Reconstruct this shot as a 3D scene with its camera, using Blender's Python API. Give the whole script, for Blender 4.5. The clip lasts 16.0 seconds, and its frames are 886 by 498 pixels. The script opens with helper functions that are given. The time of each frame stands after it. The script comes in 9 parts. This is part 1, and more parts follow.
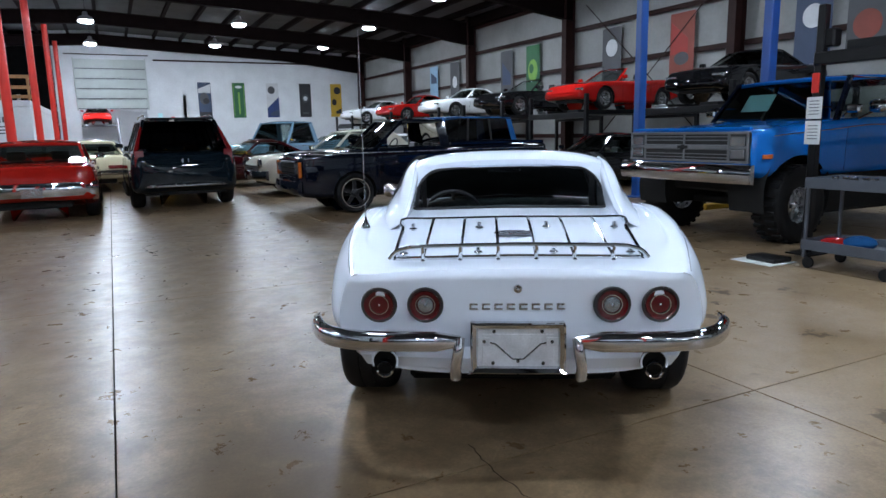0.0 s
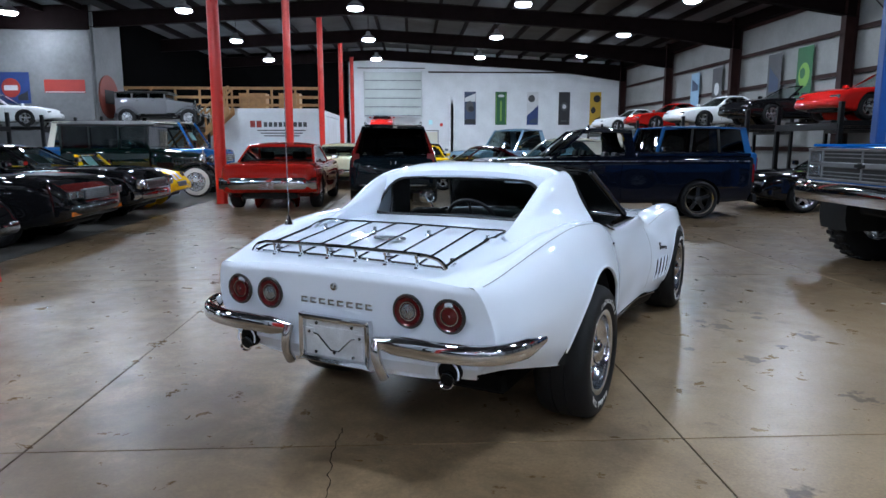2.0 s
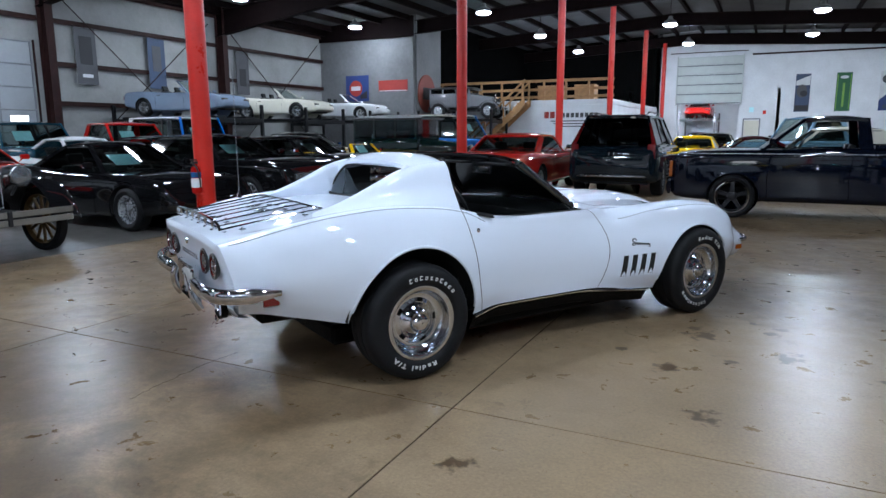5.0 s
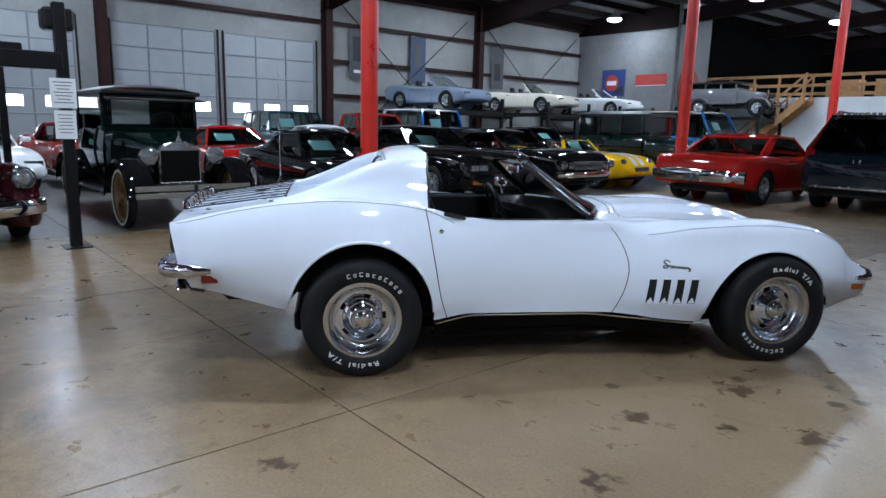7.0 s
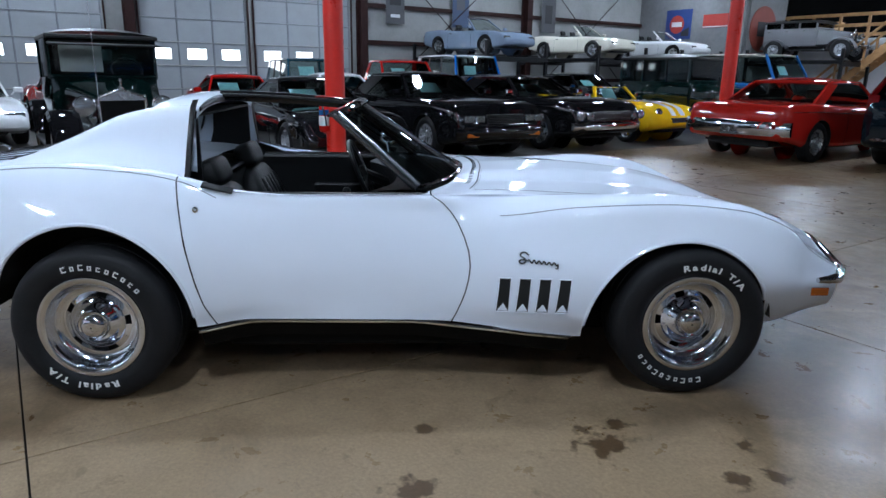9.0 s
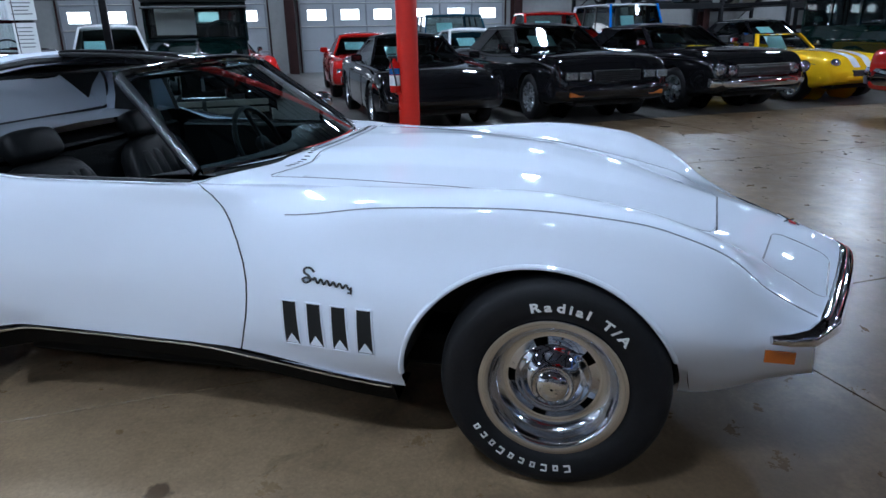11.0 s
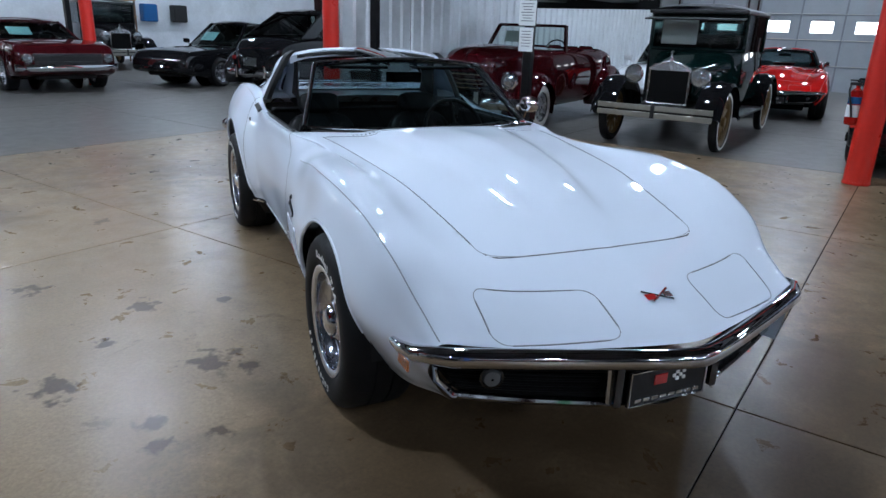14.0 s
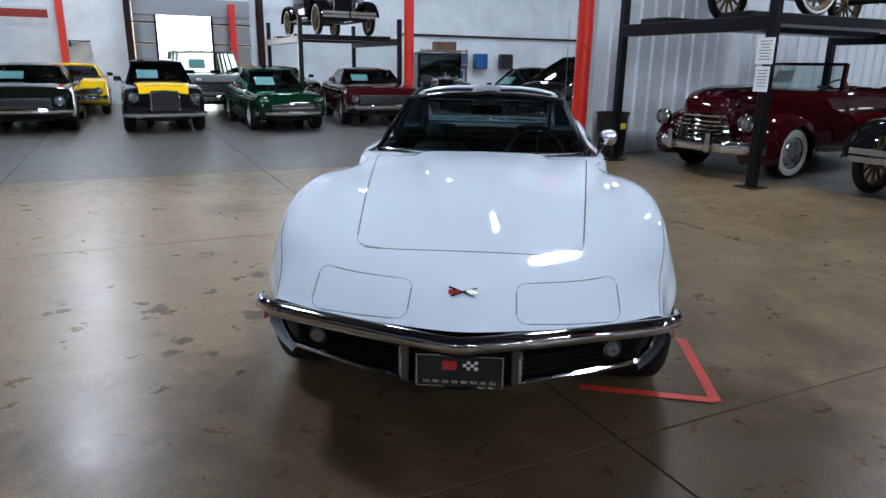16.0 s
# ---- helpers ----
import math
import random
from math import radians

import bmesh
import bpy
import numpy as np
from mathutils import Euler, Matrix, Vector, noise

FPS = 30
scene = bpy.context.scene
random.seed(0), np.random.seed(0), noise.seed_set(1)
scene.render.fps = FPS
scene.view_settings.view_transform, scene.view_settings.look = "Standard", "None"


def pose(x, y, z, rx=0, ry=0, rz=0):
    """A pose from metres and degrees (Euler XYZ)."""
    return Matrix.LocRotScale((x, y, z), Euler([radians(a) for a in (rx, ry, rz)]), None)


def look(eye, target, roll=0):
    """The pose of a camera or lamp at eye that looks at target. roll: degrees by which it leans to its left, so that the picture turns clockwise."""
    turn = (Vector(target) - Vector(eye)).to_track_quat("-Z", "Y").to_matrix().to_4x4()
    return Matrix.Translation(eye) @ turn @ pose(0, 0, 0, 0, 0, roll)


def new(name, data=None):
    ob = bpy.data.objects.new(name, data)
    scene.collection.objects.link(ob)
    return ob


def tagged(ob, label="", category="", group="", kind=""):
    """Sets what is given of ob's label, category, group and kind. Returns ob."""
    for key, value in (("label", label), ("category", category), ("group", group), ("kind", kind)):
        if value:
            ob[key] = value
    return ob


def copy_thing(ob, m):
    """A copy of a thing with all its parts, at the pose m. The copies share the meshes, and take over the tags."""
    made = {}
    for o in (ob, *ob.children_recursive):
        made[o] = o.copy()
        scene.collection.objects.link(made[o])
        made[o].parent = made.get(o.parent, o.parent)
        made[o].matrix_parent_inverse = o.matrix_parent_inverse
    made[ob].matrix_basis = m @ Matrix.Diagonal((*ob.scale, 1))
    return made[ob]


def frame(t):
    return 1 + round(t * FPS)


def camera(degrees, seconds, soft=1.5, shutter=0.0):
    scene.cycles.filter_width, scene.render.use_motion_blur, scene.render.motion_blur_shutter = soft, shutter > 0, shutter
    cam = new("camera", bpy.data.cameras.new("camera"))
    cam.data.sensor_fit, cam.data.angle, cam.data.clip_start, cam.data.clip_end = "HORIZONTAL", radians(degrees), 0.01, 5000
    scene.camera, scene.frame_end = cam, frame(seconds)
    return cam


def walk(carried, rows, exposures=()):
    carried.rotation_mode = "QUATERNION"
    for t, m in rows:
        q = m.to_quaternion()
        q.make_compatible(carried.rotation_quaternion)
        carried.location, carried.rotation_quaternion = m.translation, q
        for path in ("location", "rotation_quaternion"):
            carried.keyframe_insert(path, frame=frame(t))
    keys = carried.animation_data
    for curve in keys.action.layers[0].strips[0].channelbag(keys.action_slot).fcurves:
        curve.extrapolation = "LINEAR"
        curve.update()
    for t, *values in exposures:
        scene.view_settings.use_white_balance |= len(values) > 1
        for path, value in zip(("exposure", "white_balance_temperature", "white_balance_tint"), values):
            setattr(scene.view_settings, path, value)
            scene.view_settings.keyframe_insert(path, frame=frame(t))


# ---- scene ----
cam = camera(67.9, 16.0)
PATH = [
    (0, (-0.012, 0.068, 1.37), (0.853, 1.815, 1.022), -1.2),
    (0.5, (0.352, -0.13, 1.371), (1.017, 1.706, 1.038), -1.1),
    (1, (0.787, -0.26, 1.375), (1.26, 1.633, 1.043), 0.2),
    (1.5, (1.205, -0.461, 1.386), (1.463, 1.475, 1.061), -0.3),
    (2, (1.62, -0.57, 1.372), (1.714, 1.382, 1.054), 0.0),
    (2.5, (2.051, -0.626, 1.399), (1.982, 1.327, 1.079), -0.0),
    (3, (2.501, -0.718, 1.409), (2.244, 1.218, 1.081), 0.3),
    (3.5, (2.943, -0.747, 1.388), (2.524, 1.159, 1.055), 0.3),
    (4, (3.395, -0.767, 1.392), (2.828, 1.1, 1.056), 0.3),
    (6.5, (5.272, 0.256, 1.376), (3.926, 1.664, 1.02), 0.4),
    (7, (5.492, 0.658, 1.397), (4.002, 1.91, 1.029), 1.4),
    (7.5, (5.541, 1.102, 1.369), (4.01, 2.294, 0.977), 1.5),
    (8, (5.558, 1.537, 1.356), (4.012, 2.695, 0.918), 1.6),
    (8.5, (5.547, 1.94, 1.369), (3.969, 3.035, 0.889), 1.1),
    (9, (5.45, 2.355, 1.366), (3.859, 3.416, 0.852), 0.9),
    (11.5, (5.326, 4.321, 1.313), (3.476, 4.587, 0.658), -1.2),
    (12, (5.364, 4.706, 1.341), (3.505, 4.614, 0.665), -0.6),
    (12.5, (5.502, 5.132, 1.365), (3.691, 4.719, 0.681), 0.1),
    (13, (5.531, 5.532, 1.351), (3.783, 4.887, 0.682), 0.4),
    (13.5, (5.491, 5.934, 1.371), (3.825, 5.092, 0.709), 1.7),
    (14, (5.443, 6.373, 1.392), (3.904, 5.298, 0.765), 2.0),
    (14.5, (5.246, 6.741, 1.374), (3.869, 5.447, 0.782), 1.6),
    (15, (5.034, 7.113, 1.37), (3.847, 5.635, 0.797), 0.9),
    (15.5, (4.804, 7.489, 1.383), (3.804, 5.872, 0.834), 0.9),
    (16, (4.5, 7.77, 1.39), (3.677, 6.049, 0.86), 0.9),
]
# the clip's own white balance drifts cooler beside the car and back
TINTS = [(0, 0, 6450, 10), (3, 0, 6250, 10), (6.5, 0, 6250, 10), (8, 0, 6150, 10), (9, 0, 6100, 10), (11.5, 0, 5850, 10), (12.5, 0, 5900, 10), (14, 0, 6150, 10), (15, 0, 6350, 10), (16, 0, 6500, 10)]
walk(cam, [(t, look(eye, target, roll)) for t, eye, target, roll in PATH], TINTS)

# ---- world and exposure ----
world = bpy.data.worlds.new("world")
scene.world = world
world.use_nodes = True
sky = world.node_tree.nodes.new("ShaderNodeTexSky")
sky.sky_type, sky.sun_disc, sky.sun_elevation, sky.sun_rotation = "NISHITA", False, radians(35), radians(200)
world.node_tree.links.new(sky.outputs["Color"], world.node_tree.nodes["Background"].inputs["Color"])
world.node_tree.nodes["Background"].inputs["Strength"].default_value = 0.15
scene.view_settings.exposure = 0.0
LAMP_POWER = 262.0      # radiance of the high-bay lamps' lenses
DAY_GLOW = 6.0          # bright daylight behind the small door windows
# ---- end of light ----


# ---- materials ----
def material(name, color, rough=0.5, metal=0.0, coat=0.0, var=0.0, scale=6.0, bump=0.0, bump_scale=60.0, rough_var=0.0,
             spec=0.5, sheen=0.0):
    """A principled material with colour and roughness varied by noise at two scales and a fine bump."""
    m = bpy.data.materials.new(name)
    m.use_nodes = True
    t = m.node_tree
    b = t.nodes["Principled BSDF"]
    b.inputs["Base Color"].default_value = (*color, 1)
    b.inputs["Roughness"].default_value = rough
    b.inputs["Metallic"].default_value = metal
    b.inputs["Coat Weight"].default_value = coat
    b.inputs["Coat Roughness"].default_value = 0.04
    b.inputs["Specular IOR Level"].default_value = spec
    co = t.nodes.new("ShaderNodeTexCoord")
    if var or rough_var:
        big = t.nodes.new("ShaderNodeTexNoise")
        big.inputs["Scale"].default_value = scale
        big.inputs["Detail"].default_value = 5
        fine = t.nodes.new("ShaderNodeTexNoise")
        fine.inputs["Scale"].default_value = scale * 9
        fine.inputs["Detail"].default_value = 3
        for n in (big, fine):
            t.links.new(co.outputs["Object"], n.inputs["Vector"])
        mixed = t.nodes.new("ShaderNodeMath")
        mixed.operation = "MULTIPLY_ADD"
        t.links.new(fine.outputs["Fac"], mixed.inputs[0])
        mixed.inputs[1].default_value = 0.45
        t.links.new(big.outputs["Fac"], mixed.inputs[2])
        if var:
            ramp = t.nodes.new("ShaderNodeMapRange")
            ramp.inputs["From Min"].default_value, ramp.inputs["From Max"].default_value = 0.45, 1.0
            ramp.inputs["To Min"].default_value, ramp.inputs["To Max"].default_value = 1 - var, 1 + var
            t.links.new(mixed.outputs[0], ramp.inputs["Value"])
            mul = t.nodes.new("ShaderNodeVectorMath")
            mul.operation = "SCALE"
            mul.inputs[0].default_value = color
            t.links.new(ramp.outputs["Result"], mul.inputs["Scale"])
            t.links.new(mul.outputs["Vector"], b.inputs["Base Color"])
        if rough_var:
            rr = t.nodes.new("ShaderNodeMapRange")
            rr.inputs["From Min"].default_value, rr.inputs["From Max"].default_value = 0.45, 1.0
            rr.inputs["To Min"].default_value, rr.inputs["To Max"].default_value = max(0.02, rough - rough_var), rough + rough_var
            t.links.new(mixed.outputs[0], rr.inputs["Value"])
            t.links.new(rr.outputs["Result"], b.inputs["Roughness"])
    if bump:
        bn = t.nodes.new("ShaderNodeTexNoise")
        bn.inputs["Scale"].default_value = bump_scale
        bn.inputs["Detail"].default_value = 4
        t.links.new(co.outputs["Object"], bn.inputs["Vector"])
        bp = t.nodes.new("ShaderNodeBump")
        bp.inputs["Strength"].default_value = bump
        bp.inputs["Distance"].default_value = 0.004
        t.links.new(bn.outputs["Fac"], bp.inputs["Height"])
        t.links.new(bp.outputs["Normal"], b.inputs["Normal"])
    return m


def glowing(name, color, strength):
    m = bpy.data.materials.new(name)
    m.use_nodes = True
    t = m.node_tree
    t.nodes.remove(t.nodes["Principled BSDF"])
    e = t.nodes.new("ShaderNodeEmission")
    e.inputs["Color"].default_value, e.inputs["Strength"].default_value = (*color, 1), strength
    t.links.new(e.outputs[0], t.nodes["Material Output"].inputs["Surface"])
    return m


def window_glass(name, tint, gloss=0.02):
    """Thin tinted glass: a clear pane with a Fresnel sheen."""
    m = bpy.data.materials.new(name)
    m.use_nodes = True
    t = m.node_tree
    t.nodes.remove(t.nodes["Principled BSDF"])
    clear = t.nodes.new("ShaderNodeBsdfTransparent")
    clear.inputs["Color"].default_value = (*tint, 1)
    shine = t.nodes.new("ShaderNodeBsdfGlossy")
    shine.inputs["Roughness"].default_value = gloss
    f = t.nodes.new("ShaderNodeFresnel")
    f.inputs["IOR"].default_value = 1.5
    mix = t.nodes.new("ShaderNodeMixShader")
    t.links.new(f.outputs[0], mix.inputs["Fac"])
    t.links.new(clear.outputs[0], mix.inputs[1])
    t.links.new(shine.outputs[0], mix.inputs[2])
    t.links.new(mix.outputs[0], t.nodes["Material Output"].inputs["Surface"])
    return m


def concrete(name, color, dark, rough, blotch=0.35, stains=()):
    """Sealed, worn concrete: broad clouds, scuffs, pale flaking patches, dark spots, varied gloss."""
    m = bpy.data.materials.new(name)
    m.use_nodes = True
    t = m.node_tree
    b = t.nodes["Principled BSDF"]
    geo = t.nodes.new("ShaderNodeNewGeometry")

    def noise_at(scale, detail, rough_=0.55, distort=0.0):
        n = t.nodes.new("ShaderNodeTexNoise")
        n.inputs["Scale"].default_value, n.inputs["Detail"].default_value = scale, detail
        n.inputs["Roughness"].default_value, n.inputs["Distortion"].default_value = rough_, distort
        t.links.new(geo.outputs["Position"], n.inputs["Vector"])
        return n.outputs["Fac"]

    def ramp(value, lo, hi, a=0.0, z=1.0):
        r = t.nodes.new("ShaderNodeMapRange")
        r.inputs["From Min"].default_value, r.inputs["From Max"].default_value = lo, hi
        r.inputs["To Min"].default_value, r.inputs["To Max"].default_value = a, z
        t.links.new(value, r.inputs["Value"])
        return r.outputs["Result"]

    def mix(fac, one, two):
        x = t.nodes.new("ShaderNodeMix")
        x.data_type = "RGBA"
        if isinstance(fac, float):
            x.inputs["Factor"].default_value = fac
        else:
            t.links.new(fac, x.inputs["Factor"])
        for slot, v in (("A", one), ("B", two)):
            s = [i for i in x.inputs if i.name == slot and i.type == "RGBA"][0]
            if isinstance(v, tuple):
                s.default_value = (*v, 1)
            else:
                t.links.new(v, s)
        return [o for o in x.outputs if o.type == "RGBA"][0]

    clouds = ramp(noise_at(0.40, 5, 0.60), 0.30, 0.70)
    mottle = ramp(noise_at(2.6, 10, 0.76, 0.3), 0.36, 0.66)
    blots = ramp(noise_at(11.0, 8, 0.70, 0.3), 0.50, 0.74, 0, 0.50 if stains else 0.06)
    worn = ramp(noise_at(0.7, 2, 0.5), 0.44, 0.62)
    flakes = ramp(noise_at(5.2, 9, 0.74, 0.5), 0.56, 0.70, 0, blotch)
    gate = t.nodes.new("ShaderNodeMath")
    gate.operation = "MULTIPLY"
    t.links.new(flakes, gate.inputs[0])
    t.links.new(worn, gate.inputs[1])
    chips = ramp(noise_at(8.0, 5, 0.6, 0.4), 0.80, 0.83, 0, 0.16 if stains else 0.03)
    pits = ramp(noise_at(21.0, 5, 0.6, 0.6), 0.69, 0.76, 0, 0.30 if stains else 0.0)
    veins = t.nodes.new("ShaderNodeMath")
    veins.operation = "ABSOLUTE"
    centred = t.nodes.new("ShaderNodeMath")
    centred.operation = "SUBTRACT"
    t.links.new(noise_at(3.4, 9, 0.62, 1.1), centred.inputs[0])
    centred.inputs[1].default_value = 0.5
    t.links.new(centred.outputs[0], veins.inputs[0])
    veined = ramp(veins.outputs[0], 0.0, 0.022, 0.30 if stains else 0.0, 0.0)
    browns = ramp(noise_at(0.8, 10, 0.70, 0.6), 0.46, 0.64, 0, 0.80 if stains else 0.05)
    grit = ramp(noise_at(60.0, 5, 0.75), 0.3, 0.75, 0.76, 1.20)
    lighter = tuple(min(1.0, c * (1.5 if stains else 1.15)) for c in color)
    c = mix(clouds, dark, color)
    c = mix(mottle, c, lighter)
    c = mix(gate.outputs[0], c, tuple(min(1.0, v * 1.5) for v in color))
    c = mix(blots, c, tuple(v * 0.62 for v in color))
    c = mix(browns, c, (color[0] * 0.58, color[1] * 0.52, color[2] * 0.46))
    c = mix(veined, c, tuple(v * 0.60 for v in color))
    if stains:
        # a broad zone worn pale, with flaking edges, plus light painted into its colour
        far = t.nodes.new("ShaderNodeVectorMath")
        far.operation = "DISTANCE"
        t.links.new(geo.outputs["Position"], far.inputs[0])
        far.inputs[1].default_value = (5.35, 2.3, 0)
        edge = t.nodes.new("ShaderNodeMath")
        edge.operation = "MULTIPLY_ADD"
        t.links.new(noise_at(2.2, 10, 0.72, 0.4), edge.inputs[0])
        edge.inputs[1].default_value = 3.4
        t.links.new(far.outputs["Value"], edge.inputs[2])
        c = mix(ramp(edge.outputs[0], 5.0, 3.9, 0, 0.62), c, (color[0] * 1.75, color[1] * 1.82, color[2] * 1.9))
        flaky = ramp(noise_at(4.2, 10, 0.72, 0.8), 0.60, 0.67, 0, 0.55)
        near = t.nodes.new("ShaderNodeMath")
        near.operation = "MULTIPLY"
        t.links.new(flaky, near.inputs[0])
        t.links.new(ramp(edge.outputs[0], 5.6, 4.2), near.inputs[1])
        c = mix(near.outputs[0], c, (color[0] * 0.62, color[1] * 0.58, color[2] * 0.52))
        # broad dark zones, blotchy inside: shade round the parked car put into the colour
        shade_blotch = noise_at(2.6, 10, 0.70, 0.7)
        for px_, py_, rad in ((0.45, 1.75, 1.0), (0.35, 2.75, 0.55), (2.9, 6.4, 1.3), (3.8, 5.2, 0.7), (3.6, 1.2, 0.35), (1.6, 0.7, 0.5)):
            far = t.nodes.new("ShaderNodeVectorMath")
            far.operation = "DISTANCE"
            t.links.new(geo.outputs["Position"], far.inputs[0])
            far.inputs[1].default_value = (px_, py_, 0)
            edge = t.nodes.new("ShaderNodeMath")
            edge.operation = "MULTIPLY_ADD"
            t.links.new(shade_blotch, edge.inputs[0])
            edge.inputs[1].default_value = 2.4 * rad
            t.links.new(far.outputs["Value"], edge.inputs[2])
            c = mix(ramp(edge.outputs[0], rad * 2.4, rad * 1.7, 0, 0.62), c, (color[0] * 0.42, color[1] * 0.39, color[2] * 0.36))
    patchy = t.nodes.new("ShaderNodeMath")
    patchy.operation = "MULTIPLY"
    t.links.new(pits, patchy.inputs[0])
    t.links.new(ramp(noise_at(0.9, 3, 0.55), 0.46, 0.64, 0.0, 1.0), patchy.inputs[1])
    c = mix(patchy.outputs[0], c, tuple(v * 0.45 for v in color))
    c = mix(chips, c, tuple(v * 0.32 for v in color))
    # old spills, each with its own ragged outline
    ragged = t.nodes.new("ShaderNodeTexNoise")
    ragged.inputs["Scale"].default_value, ragged.inputs["Detail"].default_value = 13.0, 7
    t.links.new(geo.outputs["Position"], ragged.inputs["Vector"])
    for sx_, sy_, rad in stains:
        dist = t.nodes.new("ShaderNodeVectorMath")
        dist.operation = "DISTANCE"
        t.links.new(geo.outputs["Position"], dist.inputs[0])
        dist.inputs[1].default_value = (sx_, sy_, 0)
        wob = t.nodes.new("ShaderNodeMath")
        wob.operation = "MULTIPLY_ADD"
        t.links.new(ragged.outputs["Fac"], wob.inputs[0])
        wob.inputs[1].default_value = 3.2 * rad
        t.links.new(dist.outputs["Value"], wob.inputs[2])
        c = mix(ramp(wob.outputs[0], rad * 2.32, rad * 1.95, 0, 0.88), c, (color[0] * 0.32, color[1] * 0.25, color[2] * 0.18))
    sc = t.nodes.new("ShaderNodeVectorMath")
    sc.operation = "SCALE"
    t.links.new(c, sc.inputs[0])
    t.links.new(grit, sc.inputs["Scale"])
    t.links.new(sc.outputs["Vector"], b.inputs["Base Color"])
    add = t.nodes.new("ShaderNodeMath")
    add.operation = "MULTIPLY_ADD"
    t.links.new(ramp(noise_at(5.0, 7, 0.7, 0.3), 0.35, 0.7, -0.06 if stains else -0.03, 0.08 if stains else 0.04), add.inputs[0])
    add.inputs[1].default_value, add.inputs[2].default_value = 1.0, rough
    t.links.new(add.outputs[0], b.inputs["Roughness"])
    b.inputs["Specular IOR Level"].default_value = 0.34
    bp = t.nodes.new("ShaderNodeBump")
    bp.inputs["Strength"].default_value, bp.inputs["Distance"].default_value = 0.16 if stains else 0.04, 0.002
    t.links.new(noise_at(9.0, 8, 0.65), bp.inputs["Height"])
    t.links.new(bp.outputs["Normal"], b.inputs["Normal"])
    return m


def paint(name, color, rough=0.28, var=0.06):
    return material(name, color, rough=rough, coat=1.0, var=var, scale=2.0, spec=0.0)


FLOOR_BEIGE = concrete("sealed beige concrete", (0.194, 0.133, 0.077), (0.074, 0.048, 0.026), 0.325, 0.45,
                       [(4.46, 3.84, 0.13), (3.93, 4.12, 0.15), (3.84, 4.28, 0.08), (3.78, 3.37, 0.11), (4.35, 4.35, 0.08), (4.23, 4.58, 0.06), (4.42, 4.48, 0.08), (3.16, 1.75, 0.10), (-1.1, 6.67, 0.06), (4.13, 3.63, 0.07), (4.05, 2.71, 0.12), (4.94, 3.61, 0.10), (3.47, 3.61, 0.06)])
FLOOR_GREY = concrete("grey painted concrete", (0.092, 0.085, 0.077), (0.070, 0.065, 0.059), 0.36, 0.05)
JOINT = material("joint filler", (0.014, 0.011, 0.009), 0.8, var=0.3, scale=20, spec=0.05)
WALL_WHITE = material("white wall panel", (0.66, 0.68, 0.71), 0.55, var=0.10, scale=1.2, bump=0.2, bump_scale=14)
WALL_SHEET = material("white corrugated sheet", (0.62, 0.65, 0.68), 0.42, var=0.14, scale=1.5, bump=0.1, bump_scale=10)
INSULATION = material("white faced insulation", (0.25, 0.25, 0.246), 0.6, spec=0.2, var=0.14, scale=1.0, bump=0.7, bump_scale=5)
# the mezzanine's unlit depth put into the wall colour: near black, no specular
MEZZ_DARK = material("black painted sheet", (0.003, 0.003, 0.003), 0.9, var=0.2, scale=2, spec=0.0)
ROOF_PANEL = material("grey roof insulation", (0.10, 0.10, 0.102), 0.8, spec=0.1, var=0.2, scale=0.8, bump=0.5, bump_scale=4)
STEEL_BROWN = material("red-brown primed steel", (0.024, 0.010, 0.009), 0.55, spec=0.12, var=0.25, scale=3, bump=0.1)
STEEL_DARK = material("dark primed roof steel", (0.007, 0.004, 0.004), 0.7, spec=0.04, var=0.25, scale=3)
RED_POST = material("glossy red post paint", (0.60, 0.022, 0.012), 0.33, var=0.10, scale=3, bump=0.08, rough_var=0.08)
LIFT_BLACK = material("black powder coat", (0.006, 0.006, 0.007), 0.32, var=0.2, scale=6, bump=0.1, spec=0.22)
CORE_BLACK = material("black radiator core", (0.003, 0.003, 0.003), 0.6, var=0.3, scale=60, bump=0.5, bump_scale=200, spec=0.1)
BUMPER_GREY = material("dull nickel bumper bar", (0.30, 0.285, 0.25), 0.3, metal=0.6, var=0.1, scale=5)
LIFT_BLUE = material("blue lift paint", (0.008, 0.072, 0.30), 0.38, var=0.12, scale=4, bump=0.1)
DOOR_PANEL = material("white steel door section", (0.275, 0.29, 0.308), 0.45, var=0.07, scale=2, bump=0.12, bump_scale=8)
DAYLIGHT = glowing("daylight outside", (0.93, 0.97, 1.0), DAY_GLOW)
LENS = glowing("lamp lens", (0.81, 0.94, 1.10), LAMP_POWER)
LAMP_BODY = material("lamp housing", (0.35, 0.35, 0.36), 0.4, metal=0.7, var=0.1)
DARK_CHROME = material("smoked bright metal", (0.13, 0.135, 0.145), 0.22, metal=1.0, rough_var=0.04, scale=12)
CHROME = material("chrome", (0.64, 0.65, 0.67), 0.045, metal=1.0, rough_var=0.03, scale=12)
DULL_CHROME = material("brushed bright metal", (0.55, 0.55, 0.56), 0.24, metal=1.0, rough_var=0.06, scale=12)
ALLOY = material("silver alloy", (0.50, 0.51, 0.53), 0.28, metal=0.9, rough_var=0.08, scale=20)
DARK_ALLOY = material("dark alloy", (0.03, 0.03, 0.033), 0.3, metal=0.5, rough_var=0.06, scale=20)
RUBBER = material("black tyre rubber", (0.008, 0.008, 0.009), 0.62, var=0.25, scale=10, bump=0.3, bump_scale=80, spec=0.25)
WHITEWALL = material("white tyre band", (0.68, 0.66, 0.60), 0.5, var=0.08, scale=10)
